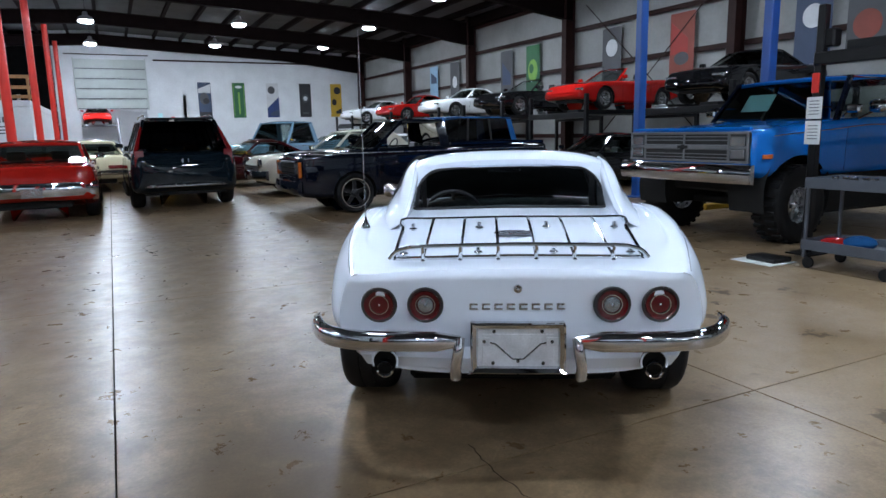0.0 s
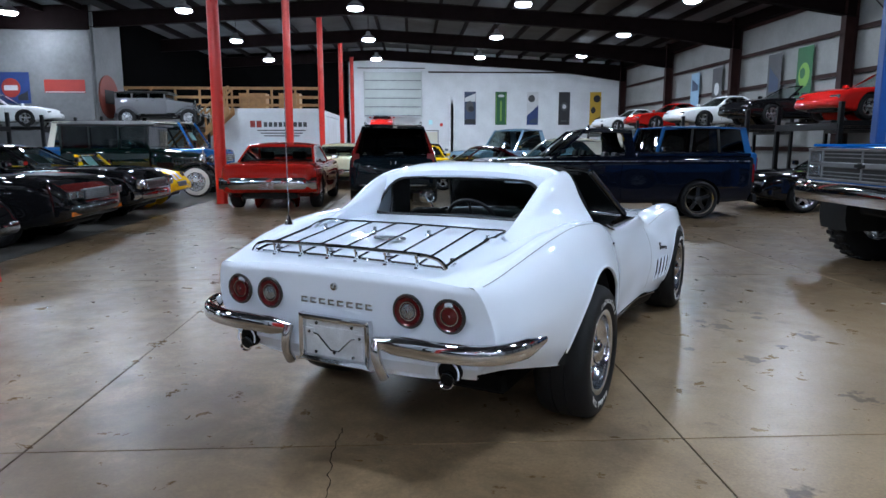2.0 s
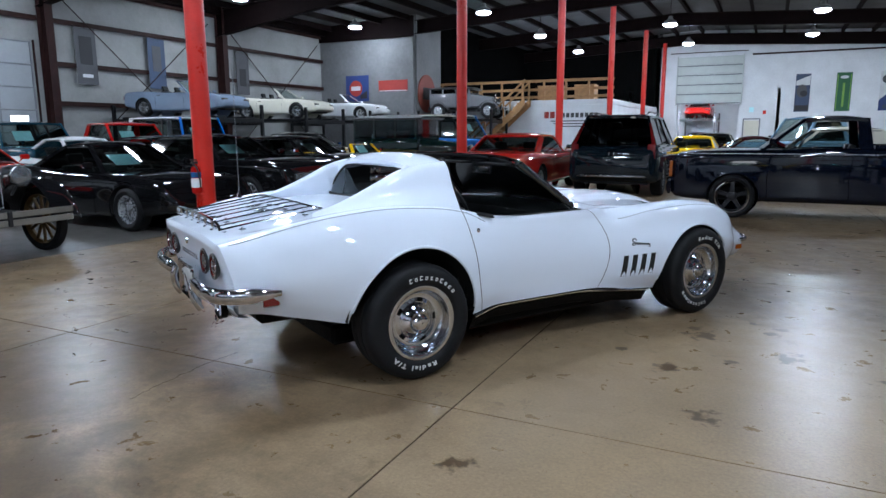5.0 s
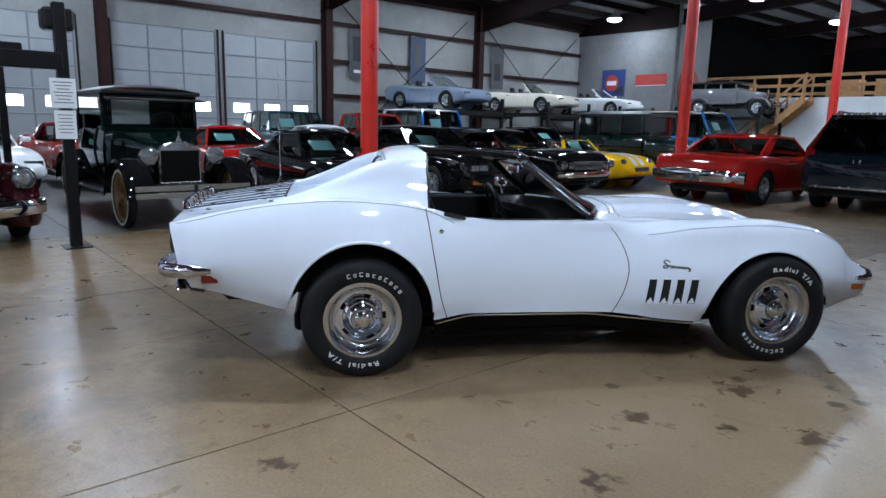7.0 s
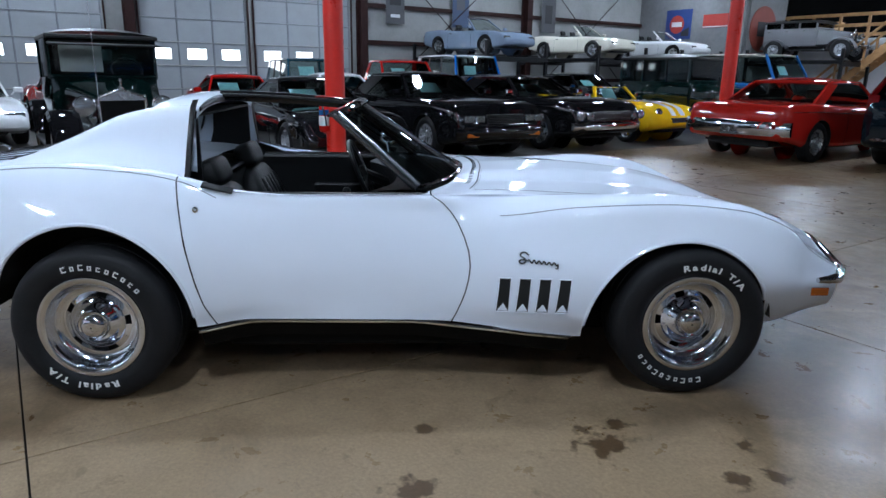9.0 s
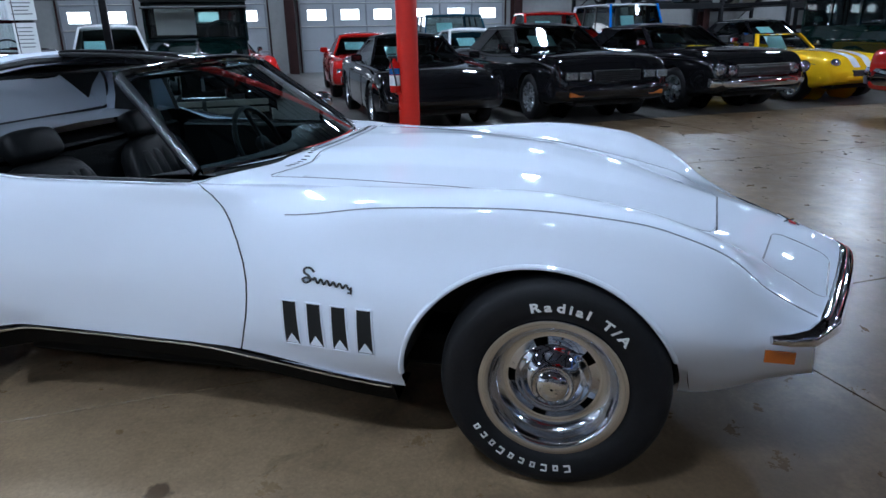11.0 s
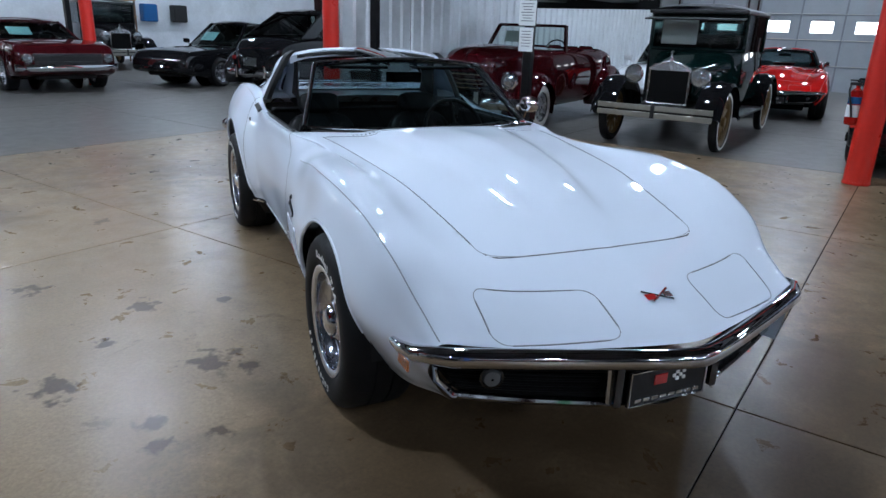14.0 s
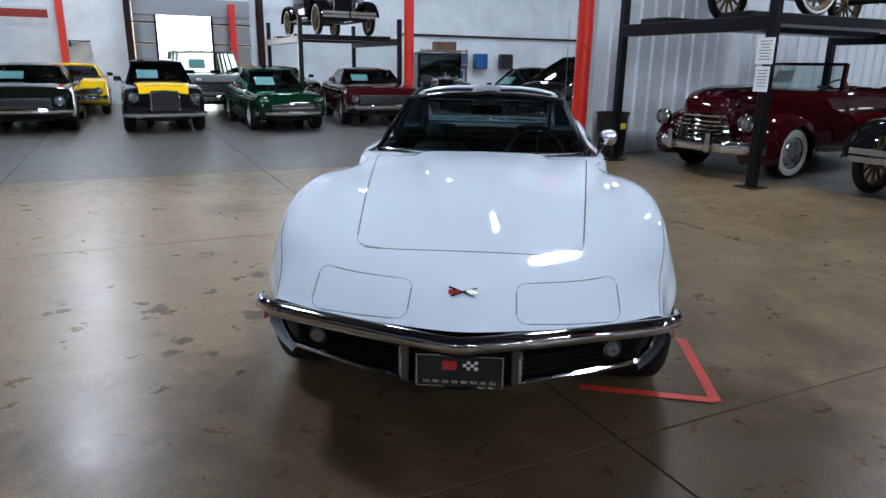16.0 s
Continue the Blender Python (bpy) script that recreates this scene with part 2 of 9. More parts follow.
BLACK_TRIM = material("black trim", (0.010, 0.010, 0.011), 0.4, var=0.2, scale=12, bump=0.08)
UNDER = material("black undercoat", (0.006, 0.006, 0.006), 0.8, var=0.3, scale=8)
VINYL = material("black vinyl", (0.004, 0.0045, 0.005), 0.50, var=0.2, scale=18, bump=0.4, bump_scale=160, spec=0.28)
GLASS = window_glass("tinted car glass", (0.60, 0.68, 0.66))
SMOKED_GLASS = window_glass("blue-green car glass", (0.26, 0.36, 0.37))
SIGN_WALL = material("grey painted inner wall", (0.135, 0.136, 0.138), 0.6, var=0.25, scale=0.7, bump=0.5, bump_scale=9)
CLEAR_GLASS = window_glass("clear plate glass", (0.88, 0.90, 0.89))
DARK_GLASS = window_glass("dark car glass", (0.10, 0.11, 0.12))
LAMP_GLASS = material("clear lamp glass", (0.34, 0.36, 0.38), 0.08, metal=0.75, bump=0.3, bump_scale=120)
RED_LENS = material("red lamp lens", (0.16, 0.006, 0.007), 0.12, coat=1.0, bump=0.25, bump_scale=150)
AMBER = material("amber lens", (0.42, 0.10, 0.012), 0.15, coat=1.0, bump=0.25, bump_scale=150)
PAPER = material("white paper", (0.72, 0.74, 0.74), 0.7, var=0.04, scale=8)
TEAL_PAPER = material("pale teal sale sheet", (0.50, 0.82, 0.86), 0.6, var=0.05, scale=8)
PRINT = material("grey print", (0.16, 0.17, 0.18), 0.7)
WOOD = material("raw pine timber", (0.36, 0.19, 0.075), 0.6, var=0.25, scale=5, bump=0.3)
DARK_WOOD = material("dark stained wood", (0.10, 0.05, 0.022), 0.5, var=0.3, scale=6, bump=0.2)
YELLOW_WOOD = material("varnished wheel spokes", (0.130, 0.075, 0.022), 0.5, var=0.2, scale=10)
TAPE = material("red floor tape", (0.66, 0.05, 0.03), 0.55, var=0.15, scale=9)

SEAM_BLACK = material("black shut line", (0.002, 0.002, 0.002), 0.8, spec=0.0)
BLACK = paint("black car paint", (0.006, 0.006, 0.007))
NAVY = paint("dark navy car paint", (0.003, 0.005, 0.012))
SLATE = paint("dark slate car paint", (0.005, 0.010, 0.015))
BRIGHT_RED = paint("bright red car paint", (0.40, 0.010, 0.008))
ORANGE_RED = paint("orange-red car paint", (0.36, 0.014, 0.009))
MAROON = paint("maroon car paint", (0.034, 0.0025, 0.004))
DARK_MAROON = paint("deep maroon car paint", (0.060, 0.006, 0.009))
YELLOW = paint("yellow car paint", (0.85, 0.50, 0.010))
CREAM = paint("cream car paint", (0.62, 0.56, 0.38))
IVORY = paint("ivory car paint", (0.60, 0.57, 0.48))
WHITE = paint("white car paint", (0.70, 0.71, 0.72))
SILVER = paint("silver blue car paint", (0.20, 0.25, 0.33), 0.32)
GREY = paint("grey car paint", (0.16, 0.16, 0.17), 0.32)
GREEN = paint("british green car paint", (0.002, 0.019, 0.008))
DEEP_GREEN = paint("deep green car paint", (0.003, 0.012, 0.011))
LIGHT_BLUE = paint("light blue car paint", (0.20, 0.31, 0.42))
TRUCK_BLUE = paint("bright blue truck paint", (0.007, 0.145, 0.52))
MID_BLUE = paint("mid blue car paint", (0.020, 0.10, 0.27))
TEAL = paint("dark teal car paint", (0.012, 0.055, 0.085))


# ---- building helpers ----
class Shape:
    """Collects vertices and faces of one part."""

    def __init__(self):
        self.v, self.f = [], []

    def add(self, verts, faces, m=None):
        k = len(self.v)
        self.v += [tuple(m @ Vector(p)) for p in verts] if m is not None else [tuple(p) for p in verts]
        self.f += [tuple(k + i for i in f) for f in faces]
        return self

    def box(self, size, at=(0, 0, 0), c=0.006, m=None):
        """A box with chamfered edges."""
        h = [s / 2 for s in size]
        c = min(c, *(x * 0.45 for x in h))
        v, index = [], {}
        for sx in (-1, 1):
            for sy in (-1, 1):
                for sz in (-1, 1):
                    for ax in range(3):
                        p = [sx * (h[0] - c), sy * (h[1] - c), sz * (h[2] - c)]
                        p[ax] = (sx, sy, sz)[ax] * h[ax]
                        index[(sx, sy, sz, ax)] = len(v)
                        v.append((p[0] + at[0], p[1] + at[1], p[2] + at[2]))
        f = []
        for ax in range(3):
            o = [a for a in range(3) if a != ax]
            for s in (-1, 1):
                ring = []
                for a, b in ((-1, -1), (1, -1), (1, 1), (-1, 1)):
                    key = [0, 0, 0]
                    key[ax], key[o[0]], key[o[1]] = s, a, b
                    ring.append(index[(*key, ax)])
                f.append(ring if (s > 0) == (ax != 1) else ring[::-1])
        for ax in range(3):
            o = [a for a in range(3) if a != ax]
            for a in (-1, 1):
                for b in (-1, 1):
                    k0, k1 = [0, 0, 0], [0, 0, 0]
                    k0[ax], k1[ax] = -1, 1
                    for k in (k0, k1):
                        k[o[0]], k[o[1]] = a, b
                    q = [index[(*k0, o[0])], index[(*k1, o[0])], index[(*k1, o[1])], index[(*k0, o[1])]]
                    f.append(q if (a * b > 0) != (ax == 1) else q[::-1])
        for sx in (-1, 1):
            for sy in (-1, 1):
                for sz in (-1, 1):
                    q = [index[(sx, sy, sz, a)] for a in range(3)]
                    f.append(q if sx * sy * sz > 0 else q[::-1])
        return self.add(v, f, m)

    def lathe(self, profile, n=32, at=(0, 0, 0), axis="z", close=True, m=None):
        """Turns (radius, height) points about an axis through at."""
        v, f = [], []
        for r, h in profile:
            for i in range(n):
                a = 2 * math.pi * i / n
                p = (r * math.cos(a), r * math.sin(a), h)
                if axis == "y":
                    p = (p[0], p[2], -p[1])
                elif axis == "x":
                    p = (p[2], p[0], p[1])
                v.append((p[0] + at[0], p[1] + at[1], p[2] + at[2]))
        for j in range(len(profile) - 1):
            for i in range(n):
                k = (i + 1) % n
                f.append((j * n + i, j * n + k, (j + 1) * n + k, (j + 1) * n + i))
        if close:
            f.append(tuple(range(n))[::-1])
            f.append(tuple((len(profile) - 1) * n + i for i in range(n)))
        return self.add(v, f, m)

    def cyl(self, r, h, at=(0, 0, 0), axis="z", n=20, c=0.004, m=None):
        """A cylinder centred at at, with chamfered rims."""
        c = min(c, r * 0.4, h * 0.4)
        return self.lathe([(r - c, -h / 2), (r, -h / 2 + c), (r, h / 2 - c), (r - c, h / 2)], n, at, axis, True, m)

    def tube(self, points, r, n=8, closed=False, m=None):
        """A round bar along points."""
        P = [Vector(p) for p in points]
        v, f = [], []
        up = None
        for i, p in enumerate(P):
            if closed:
                d = P[(i + 1) % len(P)] - P[i - 1]
            else:
                d = P[min(i + 1, len(P) - 1)] - P[max(i - 1, 0)]
            d.normalize()
            if up is None:
                up = d.cross(Vector((0.13, 0.31, 1))).normalized()
            up = (up - d * up.dot(d)).normalized()
            side = d.cross(up)
            rr = r[i] if isinstance(r, (list, tuple)) else r
            for k in range(n):
                a = 2 * math.pi * k / n
                v.append(p + up * (rr * math.cos(a)) + side * (rr * math.sin(a)))
        rows = len(P)
        for i in range(rows if closed else rows - 1):
            for k in range(n):
                a, b = i * n, ((i + 1) % rows) * n
                f.append((a + k, a + (k + 1) % n, b + (k + 1) % n, b + k))
        if not closed:
            f.append(tuple(range(n)))
            f.append(tuple((rows - 1) * n + k for k in range(n))[::-1])
        return self.add(v, f, m)

    def grid(self, rows, m=None, flip=False, wrap=False):
        """A sheet through rows of points."""
        n = len(rows[0])
        v = [p for r in rows for p in r]
        f = []
        for j in range(len(rows) - 1):
            for i in range(n if wrap else n - 1):
                k = (i + 1) % n
                q = (j * n + i, j * n + k, (j + 1) * n + k, (j + 1) * n + i)
                f.append(q[::-1] if flip else q)
        return self.add(v, f, m)

    def slab(self, outline, thick, m=None, axis="y"):
        """A flat plate with the given outline of (a, b) points, extruded along an axis."""
        n = len(outline)
        if axis == "y":
            v = [(a, -thick / 2, b) for a, b in outline] + [(a, thick / 2, b) for a, b in outline]
        elif axis == "x":
            v = [(-thick / 2, a, b) for a, b in outline] + [(thick / 2, a, b) for a, b in outline]
        else:
            v = [(a, b, -thick / 2) for a, b in outline] + [(a, b, thick / 2) for a, b in outline]
        f = [tuple(range(n)), tuple(range(2 * n - 1, n - 1, -1))]
        f += [(i + n, (i + 1) % n + n, (i + 1) % n, i) for i in range(n)]
        return self.add(v, f, m)

    def mirror_y(self):
        k = len(self.v)
        self.v += [(x, -y, z) for x, y, z in self.v]
        self.f += [tuple(k + i for i in reversed(f)) for f in self.f]
        return self

    def mesh(self, name, mat, smooth=35, weld=False):
        me = bpy.data.meshes.new(name)
        me.from_pydata(self.v, [], self.f)
        bm = bmesh.new()
        bm.from_mesh(me)
        if weld:
            bmesh.ops.remove_doubles(bm, verts=bm.verts, dist=1e-5)
        bmesh.ops.recalc_face_normals(bm, faces=bm.faces)
        bm.to_mesh(me)
        bm.free()
        me.materials.append(mat)
        if smooth:
            me.polygons.foreach_set("use_smooth", [True] * len(me.polygons))
            me.set_sharp_from_angle(angle=radians(smooth))
        return me


def part(name, shape, mat, parent=None, label="", at=None, smooth=35, weld=False):
    """Links a shape (or a ready mesh) as one mesh object under a thing or a part."""
    me = shape if isinstance(shape, bpy.types.Mesh) else shape.mesh(name, mat, smooth, weld)
    ob = new(name, me)
    if parent is not None:
        ob.parent = parent
    if at is not None:
        ob.matrix_local = at
    if label:
        tagged(ob, label)
    return ob


def thing(name, label, category, m=None, group="", kind=""):
    ob = new(name)
    ob.empty_display_size = 0.2
    if m is not None:
        ob.matrix_basis = m
    return tagged(ob, label, category, group, kind)


def smooth_curve(knots, values, xs):
    """Monotone cubic interpolation of values at knots."""
    k, v, xs = np.asarray(knots, float), np.asarray(values, float), np.asarray(xs, float)
    h, d = np.diff(k), np.diff(v) / np.diff(k)
    m = np.zeros(len(k))
    m[0], m[-1] = d[0], d[-1]
    for i in range(1, len(k) - 1):
        if d[i - 1] * d[i] > 0:
            w1, w2 = 2 * h[i] + h[i - 1], h[i] + 2 * h[i - 1]
            m[i] = (w1 + w2) / (w1 / d[i - 1] + w2 / d[i])
    i = np.clip(np.searchsorted(k, xs) - 1, 0, len(k) - 2)
    s = np.clip((xs - k[i]) / h[i], 0, 1)
    return ((2 * s**3 - 3 * s**2 + 1) * v[i] + (s**3 - 2 * s**2 + s) * h[i] * m[i]
            + (-2 * s**3 + 3 * s**2) * v[i + 1] + (s**3 - s**2) * h[i] * m[i + 1])


def rounded(points, per=5):
    """Catmull-Rom through 2D or 3D points."""
    P = [np.array(p, float) for p in points]
    P = [2 * P[0] - P[1]] + P + [2 * P[-1] - P[-2]]
    out = []
    for i in range(1, len(P) - 2):
        for s in range(per):
            t = s / per
            a, b, c, d = P[i - 1:i + 3]
            out.append(0.5 * (2 * b + (c - a) * t + (2 * a - 5 * b + 4 * c - d) * t * t + (3 * b - a - 3 * c + d) * t**3))
    out.append(P[-2])
    return [tuple(p) for p in out]


def cut(shape, inside, keep_out=True):
    """Cuts a hole in a finely divided sheet. inside(p) gives the signed depth (positive inside) and the move that brings p to the rim."""
    hit = {i: inside(p) for i, p in enumerate(shape.v)}
    deep = {i for i, (d, _) in hit.items() if (d > 0) == keep_out}
    faces = [f for f in shape.f if not all(i in deep for i in f)]
    used = {i for f in faces for i in f}
    for i in used & deep:
        mv = hit[i][1]
        p = shape.v[i]
        shape.v[i] = (p[0] + mv[0], p[1] + mv[1], p[2] + mv[2])
    order = {old: k for k, old in enumerate(sorted(used))}
    shape.v = [shape.v[i] for i in sorted(used)]
    shape.f = [tuple(order[i] for i in f) for f in faces]
    return shape


def arch(cx, cz, rx, rz, side):
    """A wheel opening in a body's flanks, for cut()."""
    def inside(p):
        dx, dz = (p[0] - cx) / rx, (p[2] - cz) / rz
        if p[1] * (1 if side > 0 else -1) < 0.3:
            return -1, (0, 0, 0)
        r = math.hypot(dx, dz)
        if r >= 1:
            return 1 - r, (0, 0, 0)
        k = 1 / max(r, 1e-3) - 1
        return 1 - r, (dx * k * rx, 0, dz * k * rz)
    return inside


def top_hole(x0, x1, w, zmin, power=4.0):
    """An opening in the top of a body, for cut()."""
    cx, rx = (x0 + x1) / 2, (x1 - x0) / 2

    def inside(p):
        if p[2] < zmin:
            return -1, (0, 0, 0)
        dx, dy = (p[0] - cx) / rx, p[1] / w
        r = (abs(dx)**power + abs(dy)**power)**(1 / power)
        if r >= 1:
            return 1 - r, (0, 0, 0)
        k = 1 / max(r, 1e-3) - 1
        return 1 - r, (dx * k * rx, dy * k * w, 0)
    return inside


# ---- the hall ----
WEST, EAST, NORTH, SOUTH, PARTITION = -17.6, 16.6, 46.0, -17.0, -1.3
BAYS = [-16.8, -9.4, -1.6, 6.0, 13.8, 21.6, 29.4, 37.2, 45.4]
RIDGE_X = -0.5


def roof_z(x):
    return 7.75 - 0.055 * abs(x - RIDGE_X)


def structure(name, shape, mat, label, category, smooth=35):
    return tagged(part(name, shape, mat, smooth=smooth), label, category, kind="structure")


def frame_shape(x0, x1, z0, z1, holes):
    """Wall rectangles round rectangular holes, as (a0, a1, b0, b1)."""
    xs = sorted({x0, x1, *(h[0] for h in holes), *(h[1] for h in holes)})
    zs = sorted({z0, z1, *(h[2] for h in holes), *(h[3] for h in holes)})
    out = []
    for a0, a1 in zip(xs, xs[1:]):
        run = None
        for b0, b1 in zip(zs, zs[1:]):
            mid = ((a0 + a1) / 2, (b0 + b1) / 2)
            solid = not any(h[0] < mid[0] < h[1] and h[2] < mid[1] < h[3] for h in holes)
            if solid:
                run = (run[0], b1) if run else (b0, b1)
            elif run:
                out.append((a0, a1, *run))
                run = None
        if run:
            out.append((a0, a1, *run))
    return out


DOOR_SEAM = material("grey door stile", (0.17, 0.18, 0.20), 0.5, var=0.1)

# west wall with sectional doors
WEST_DOORS = [(-0.6, 1.4), (1.8, 5.3), (6.35, 9.65), (9.95, 13.45)]
s = Shape()
for a0, a1, b0, b1 in frame_shape(SOUTH, NORTH, 0, 7.6, [(a, b, 0, 4.35) for a, b in WEST_DOORS]):
    s.box((0.2, a1 - a0, b1 - b0), (WEST - 0.1, (a0 + a1) / 2, (b0 + b1) / 2), 0.001)
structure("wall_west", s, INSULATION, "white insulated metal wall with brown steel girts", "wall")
for k, (a, b) in enumerate(WEST_DOORS):
    door = tagged(thing(f"door_{k + 1}", "white sectional overhead door with small windows", "garage door", pose(WEST - 0.05, (a + b) / 2, 0)), kind="structure")
    rows, w = 6, b - a
    h = 4.35 / rows
    for j in range(rows):
        s = Shape()
        n = max(2, round(w / 1.15))
        holes = [(-w / 2 + (i + 0.5) * w / n - 0.3, -w / 2 + (i + 0.5) * w / n + 0.3, 2 * h + 0.2, 2 * h + 0.52) for i in range(n)] if j == 2 else []
        for a0, a1, b0, b1 in frame_shape(-w / 2, w / 2, j * h + 0.006, (j + 1) * h - 0.006, holes):
            s.box((0.05, a1 - a0, b1 - b0), (0, (a0 + a1) / 2, (b0 + b1) / 2), 0.001)
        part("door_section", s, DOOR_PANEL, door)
        part("rail", Shape().box((0.03, w - 0.02, 0.04), (0.036, 0, (j + 1) * h - 0.02), 0.004), DOOR_SEAM, door)
        for i in range(n + 1):
            s = Shape().box((0.03, 0.05, h - 0.02), (0.035, -w / 2 + i * w / n * 0.995, (j + 0.5) * h), 0.004)
            part("stile", s, DOOR_SEAM, door)
        for x0, x1, z0, z1 in holes:
            part("pane", Shape().box((0.012, x1 - x0, z1 - z0), (-0.03, (x0 + x1) / 2, (z0 + z1) / 2), 0.002), DAYLIGHT, door, "bright daylit window pane")
    for e in (-w / 2 - 0.06, w / 2 + 0.06):
        part("track", Shape().box((0.06, 0.05, 4.4), (0.1, e, 2.2), 0.006), STEEL_BROWN, door)

# east wall
s = Shape().box((0.2, NORTH - SOUTH, 7.6), (EAST + 0.1, (NORTH + SOUTH) / 2, 3.8), 0.001)
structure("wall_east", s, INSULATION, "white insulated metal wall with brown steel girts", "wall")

# north wall with an overhead door drawn half up
s = Shape()
for a0, a1, b0, b1 in frame_shape(-2.9, EAST, 0, 8.0, [(-1.45, 2.28, 0, 3.2)]):
    s.box((a1 - a0, 0.2, b1 - b0), ((a0 + a1) / 2, NORTH + 0.1, (b0 + b1) / 2), 0.001)
structure("wall_north", s, WALL_WHITE, "smooth white end wall with banners", "wall")
NORTH_PANEL = material("pale green-white door section", (0.46, 0.50, 0.485), 0.45, var=0.08, scale=2, bump=0.12, bump_scale=8)
door = tagged(thing("door_6", "half-open pale sectional overhead door with dark seams", "garage door", pose(0.415, NORTH - 0.12, 3.15)), kind="structure")
for j in range(5):
    part("door_section", Shape().box((3.86, 0.05, 0.54), (0, 0, 0.29 + 0.59 * j), 0.01), NORTH_PANEL, door)
    part("rail", Shape().box((3.86, 0.06, 0.06), (0, -0.035, 0.01 + 0.59 * j), 0.004), DOOR_SEAM, door)
    part("rail", Shape().box((3.86, 0.05, 0.03), (0, -0.03, 0.11 + 0.59 * j), 0.004), NORTH_PANEL, door)
    for x in np.linspace(-1.55, 1.55, 6):
        part("hinge", Shape().box((0.07, 0.03, 0.14), (x, -0.05, 0.02 + 0.59 * j), 0.006), NORTH_PANEL, door)
for e in (-1.95, 1.95):
    part("track", Shape().box((0.07, 0.08, 3.1), (e, -0.045, 1.45), 0.006), NORTH_PANEL, door)
side = tagged(thing("door_7", "pale closed side door with a small window", "door", pose(3.05, NORTH - 0.015, 0)), kind="structure")
part("door_leaf", Shape().box((0.86, 0.03, 2.05), (0, 0, 1.03), 0.006), IVORY, side)
part("door_frame", Shape().box((0.07, 0.06, 2.12), (-0.47, -0.01, 1.06), 0.008).box((0.07, 0.06, 2.12), (0.47, -0.01, 1.06), 0.008).box((1.01, 0.06, 0.07), (0, -0.01, 2.15), 0.008), DOOR_SEAM, side)
part("door_handle", Shape().box((0.12, 0.04, 0.03), (-0.34, -0.035, 1.02), 0.008), CHROME, side)
for x, z, w_, h_, ink in ((3.0, 2.72, 0.26, 0.30, TEAL_PAPER), (3.75, 2.55, 0.18, 0.22, RED_POST)):
    ws_ = thing("wall_notice", "small square notice on the white wall", "sign", pose(x, NORTH - 0.01, z), "small notices")
    part("sheet", Shape().box((w_, 0.01, h_), (0, 0, 0), 0.002), ink, ws_)
s = Shape().box((4.6, 0.05, 0.05), (0.3, NORTH - 0.1, 6.35), 0.005)
s.box((13.5, 0.12, 0.09), (9.6, NORTH - 0.08, 6.1), 0.01)
structure("trim", s, STEEL_BROWN, "thin pipe rail along the white end wall", "pipe")
# room beyond the north door
s = Shape().box((9, 0.2, 4), (0, NORTH + 9, 2), 0.001)
s.box((0.2, 9, 4), (-4.5, NORTH + 4.5, 2), 0.001).box((0.2, 9, 4), (4.5, NORTH + 4.5, 2), 0.001).box((9, 9, 0.2), (0, NORTH + 4.6, 4.1), 0.001)
structure("wall_back_room", s, WALL_WHITE, "white walls of the bright room beyond the door", "wall")

# south wall with its door, part of it open to daylight
s = Shape()
for a0, a1, b0, b1 in frame_shape(WEST, EAST, 0, 8.0, [(0.25, 4.0, 0, 3.3)]):
    s.box((a1 - a0, 0.2, b1 - b0), ((a0 + a1) / 2, SOUTH - 0.1, (b0 + b1) / 2), 0.001)
structure("wall_south", s, WALL_SHEET, "white wall behind the southern row of cars", "wall")
door = tagged(thing("door_5", "overhead door frame with one bright open bay", "garage door", pose(2.13, SOUTH - 0.02, 0)), kind="structure")
for x0, x1 in ((-1.87, -0.60), (1.17, 1.87)):
    for j in range(5):
        part("door_section", Shape().box((x1 - x0 - 0.04, 0.05, 0.6), ((x0 + x1) / 2, 0, 0.33 + 0.66 * j), 0.01), DOOR_PANEL, door)
        part("rail", Shape().box((x1 - x0, 0.07, 0.05), ((x0 + x1) / 2, 0.03, 0.66 * j + 0.66), 0.006), STEEL_BROWN, door)
part("opening", Shape().box((1.80, 0.02, 3.2), (0.285, -0.12, 1.6), 0.002), DAYLIGHT, door, "bright daylight in the open bay")
part("door_section", Shape().box((3.7, 0.06, 0.55), (0, 0.05, 3.15), 0.01), DOOR_PANEL, door)
for e in (-0.60, 1.17):
    part("track", Shape().box((0.07, 0.1, 3.3), (e, 0.02, 1.65), 0.006), STEEL_BROWN, door)

for x, mat, z1 in ((6.02, RED_POST, 7.2), (-0.06, STEEL_BROWN, 7.2), (0.88, RED_POST, 3.3), (4.12, STEEL_BROWN, 7.2)):
    s = Shape().box((0.20, 0.02, z1), (x, SOUTH + 0.34, z1 / 2), 0.004).box((0.20, 0.02, z1), (x, SOUTH + 0.08, z1 / 2), 0.004).box((0.02, 0.24, z1), (x, SOUTH + 0.21, z1 / 2), 0.003)
    tagged(part("column", s, mat), "painted steel column of the southern wall", "column", "southern columns", "structure")
s = Shape().box((0.62, 0.30, 0.03), (5.58, SOUTH + 0.20, 1.98), 0.006).box((0.04, 0.26, 0.16), (5.85, SOUTH + 0.18, 1.89), 0.006)
tagged(part("wall_shelf", s, STEEL_BROWN), "small brown steel shelf bracket on the southern wall", "shelf")
for z in (2.55, 4.6):
    s = Shape().box((EAST - WEST - 22.5, 0.10, 0.07), (-11.3, SOUTH + 0.06, z), 0.004)
    tagged(part("girt", s, STEEL_BROWN), "brown steel wall girt", "girt", "wall girts", "structure")

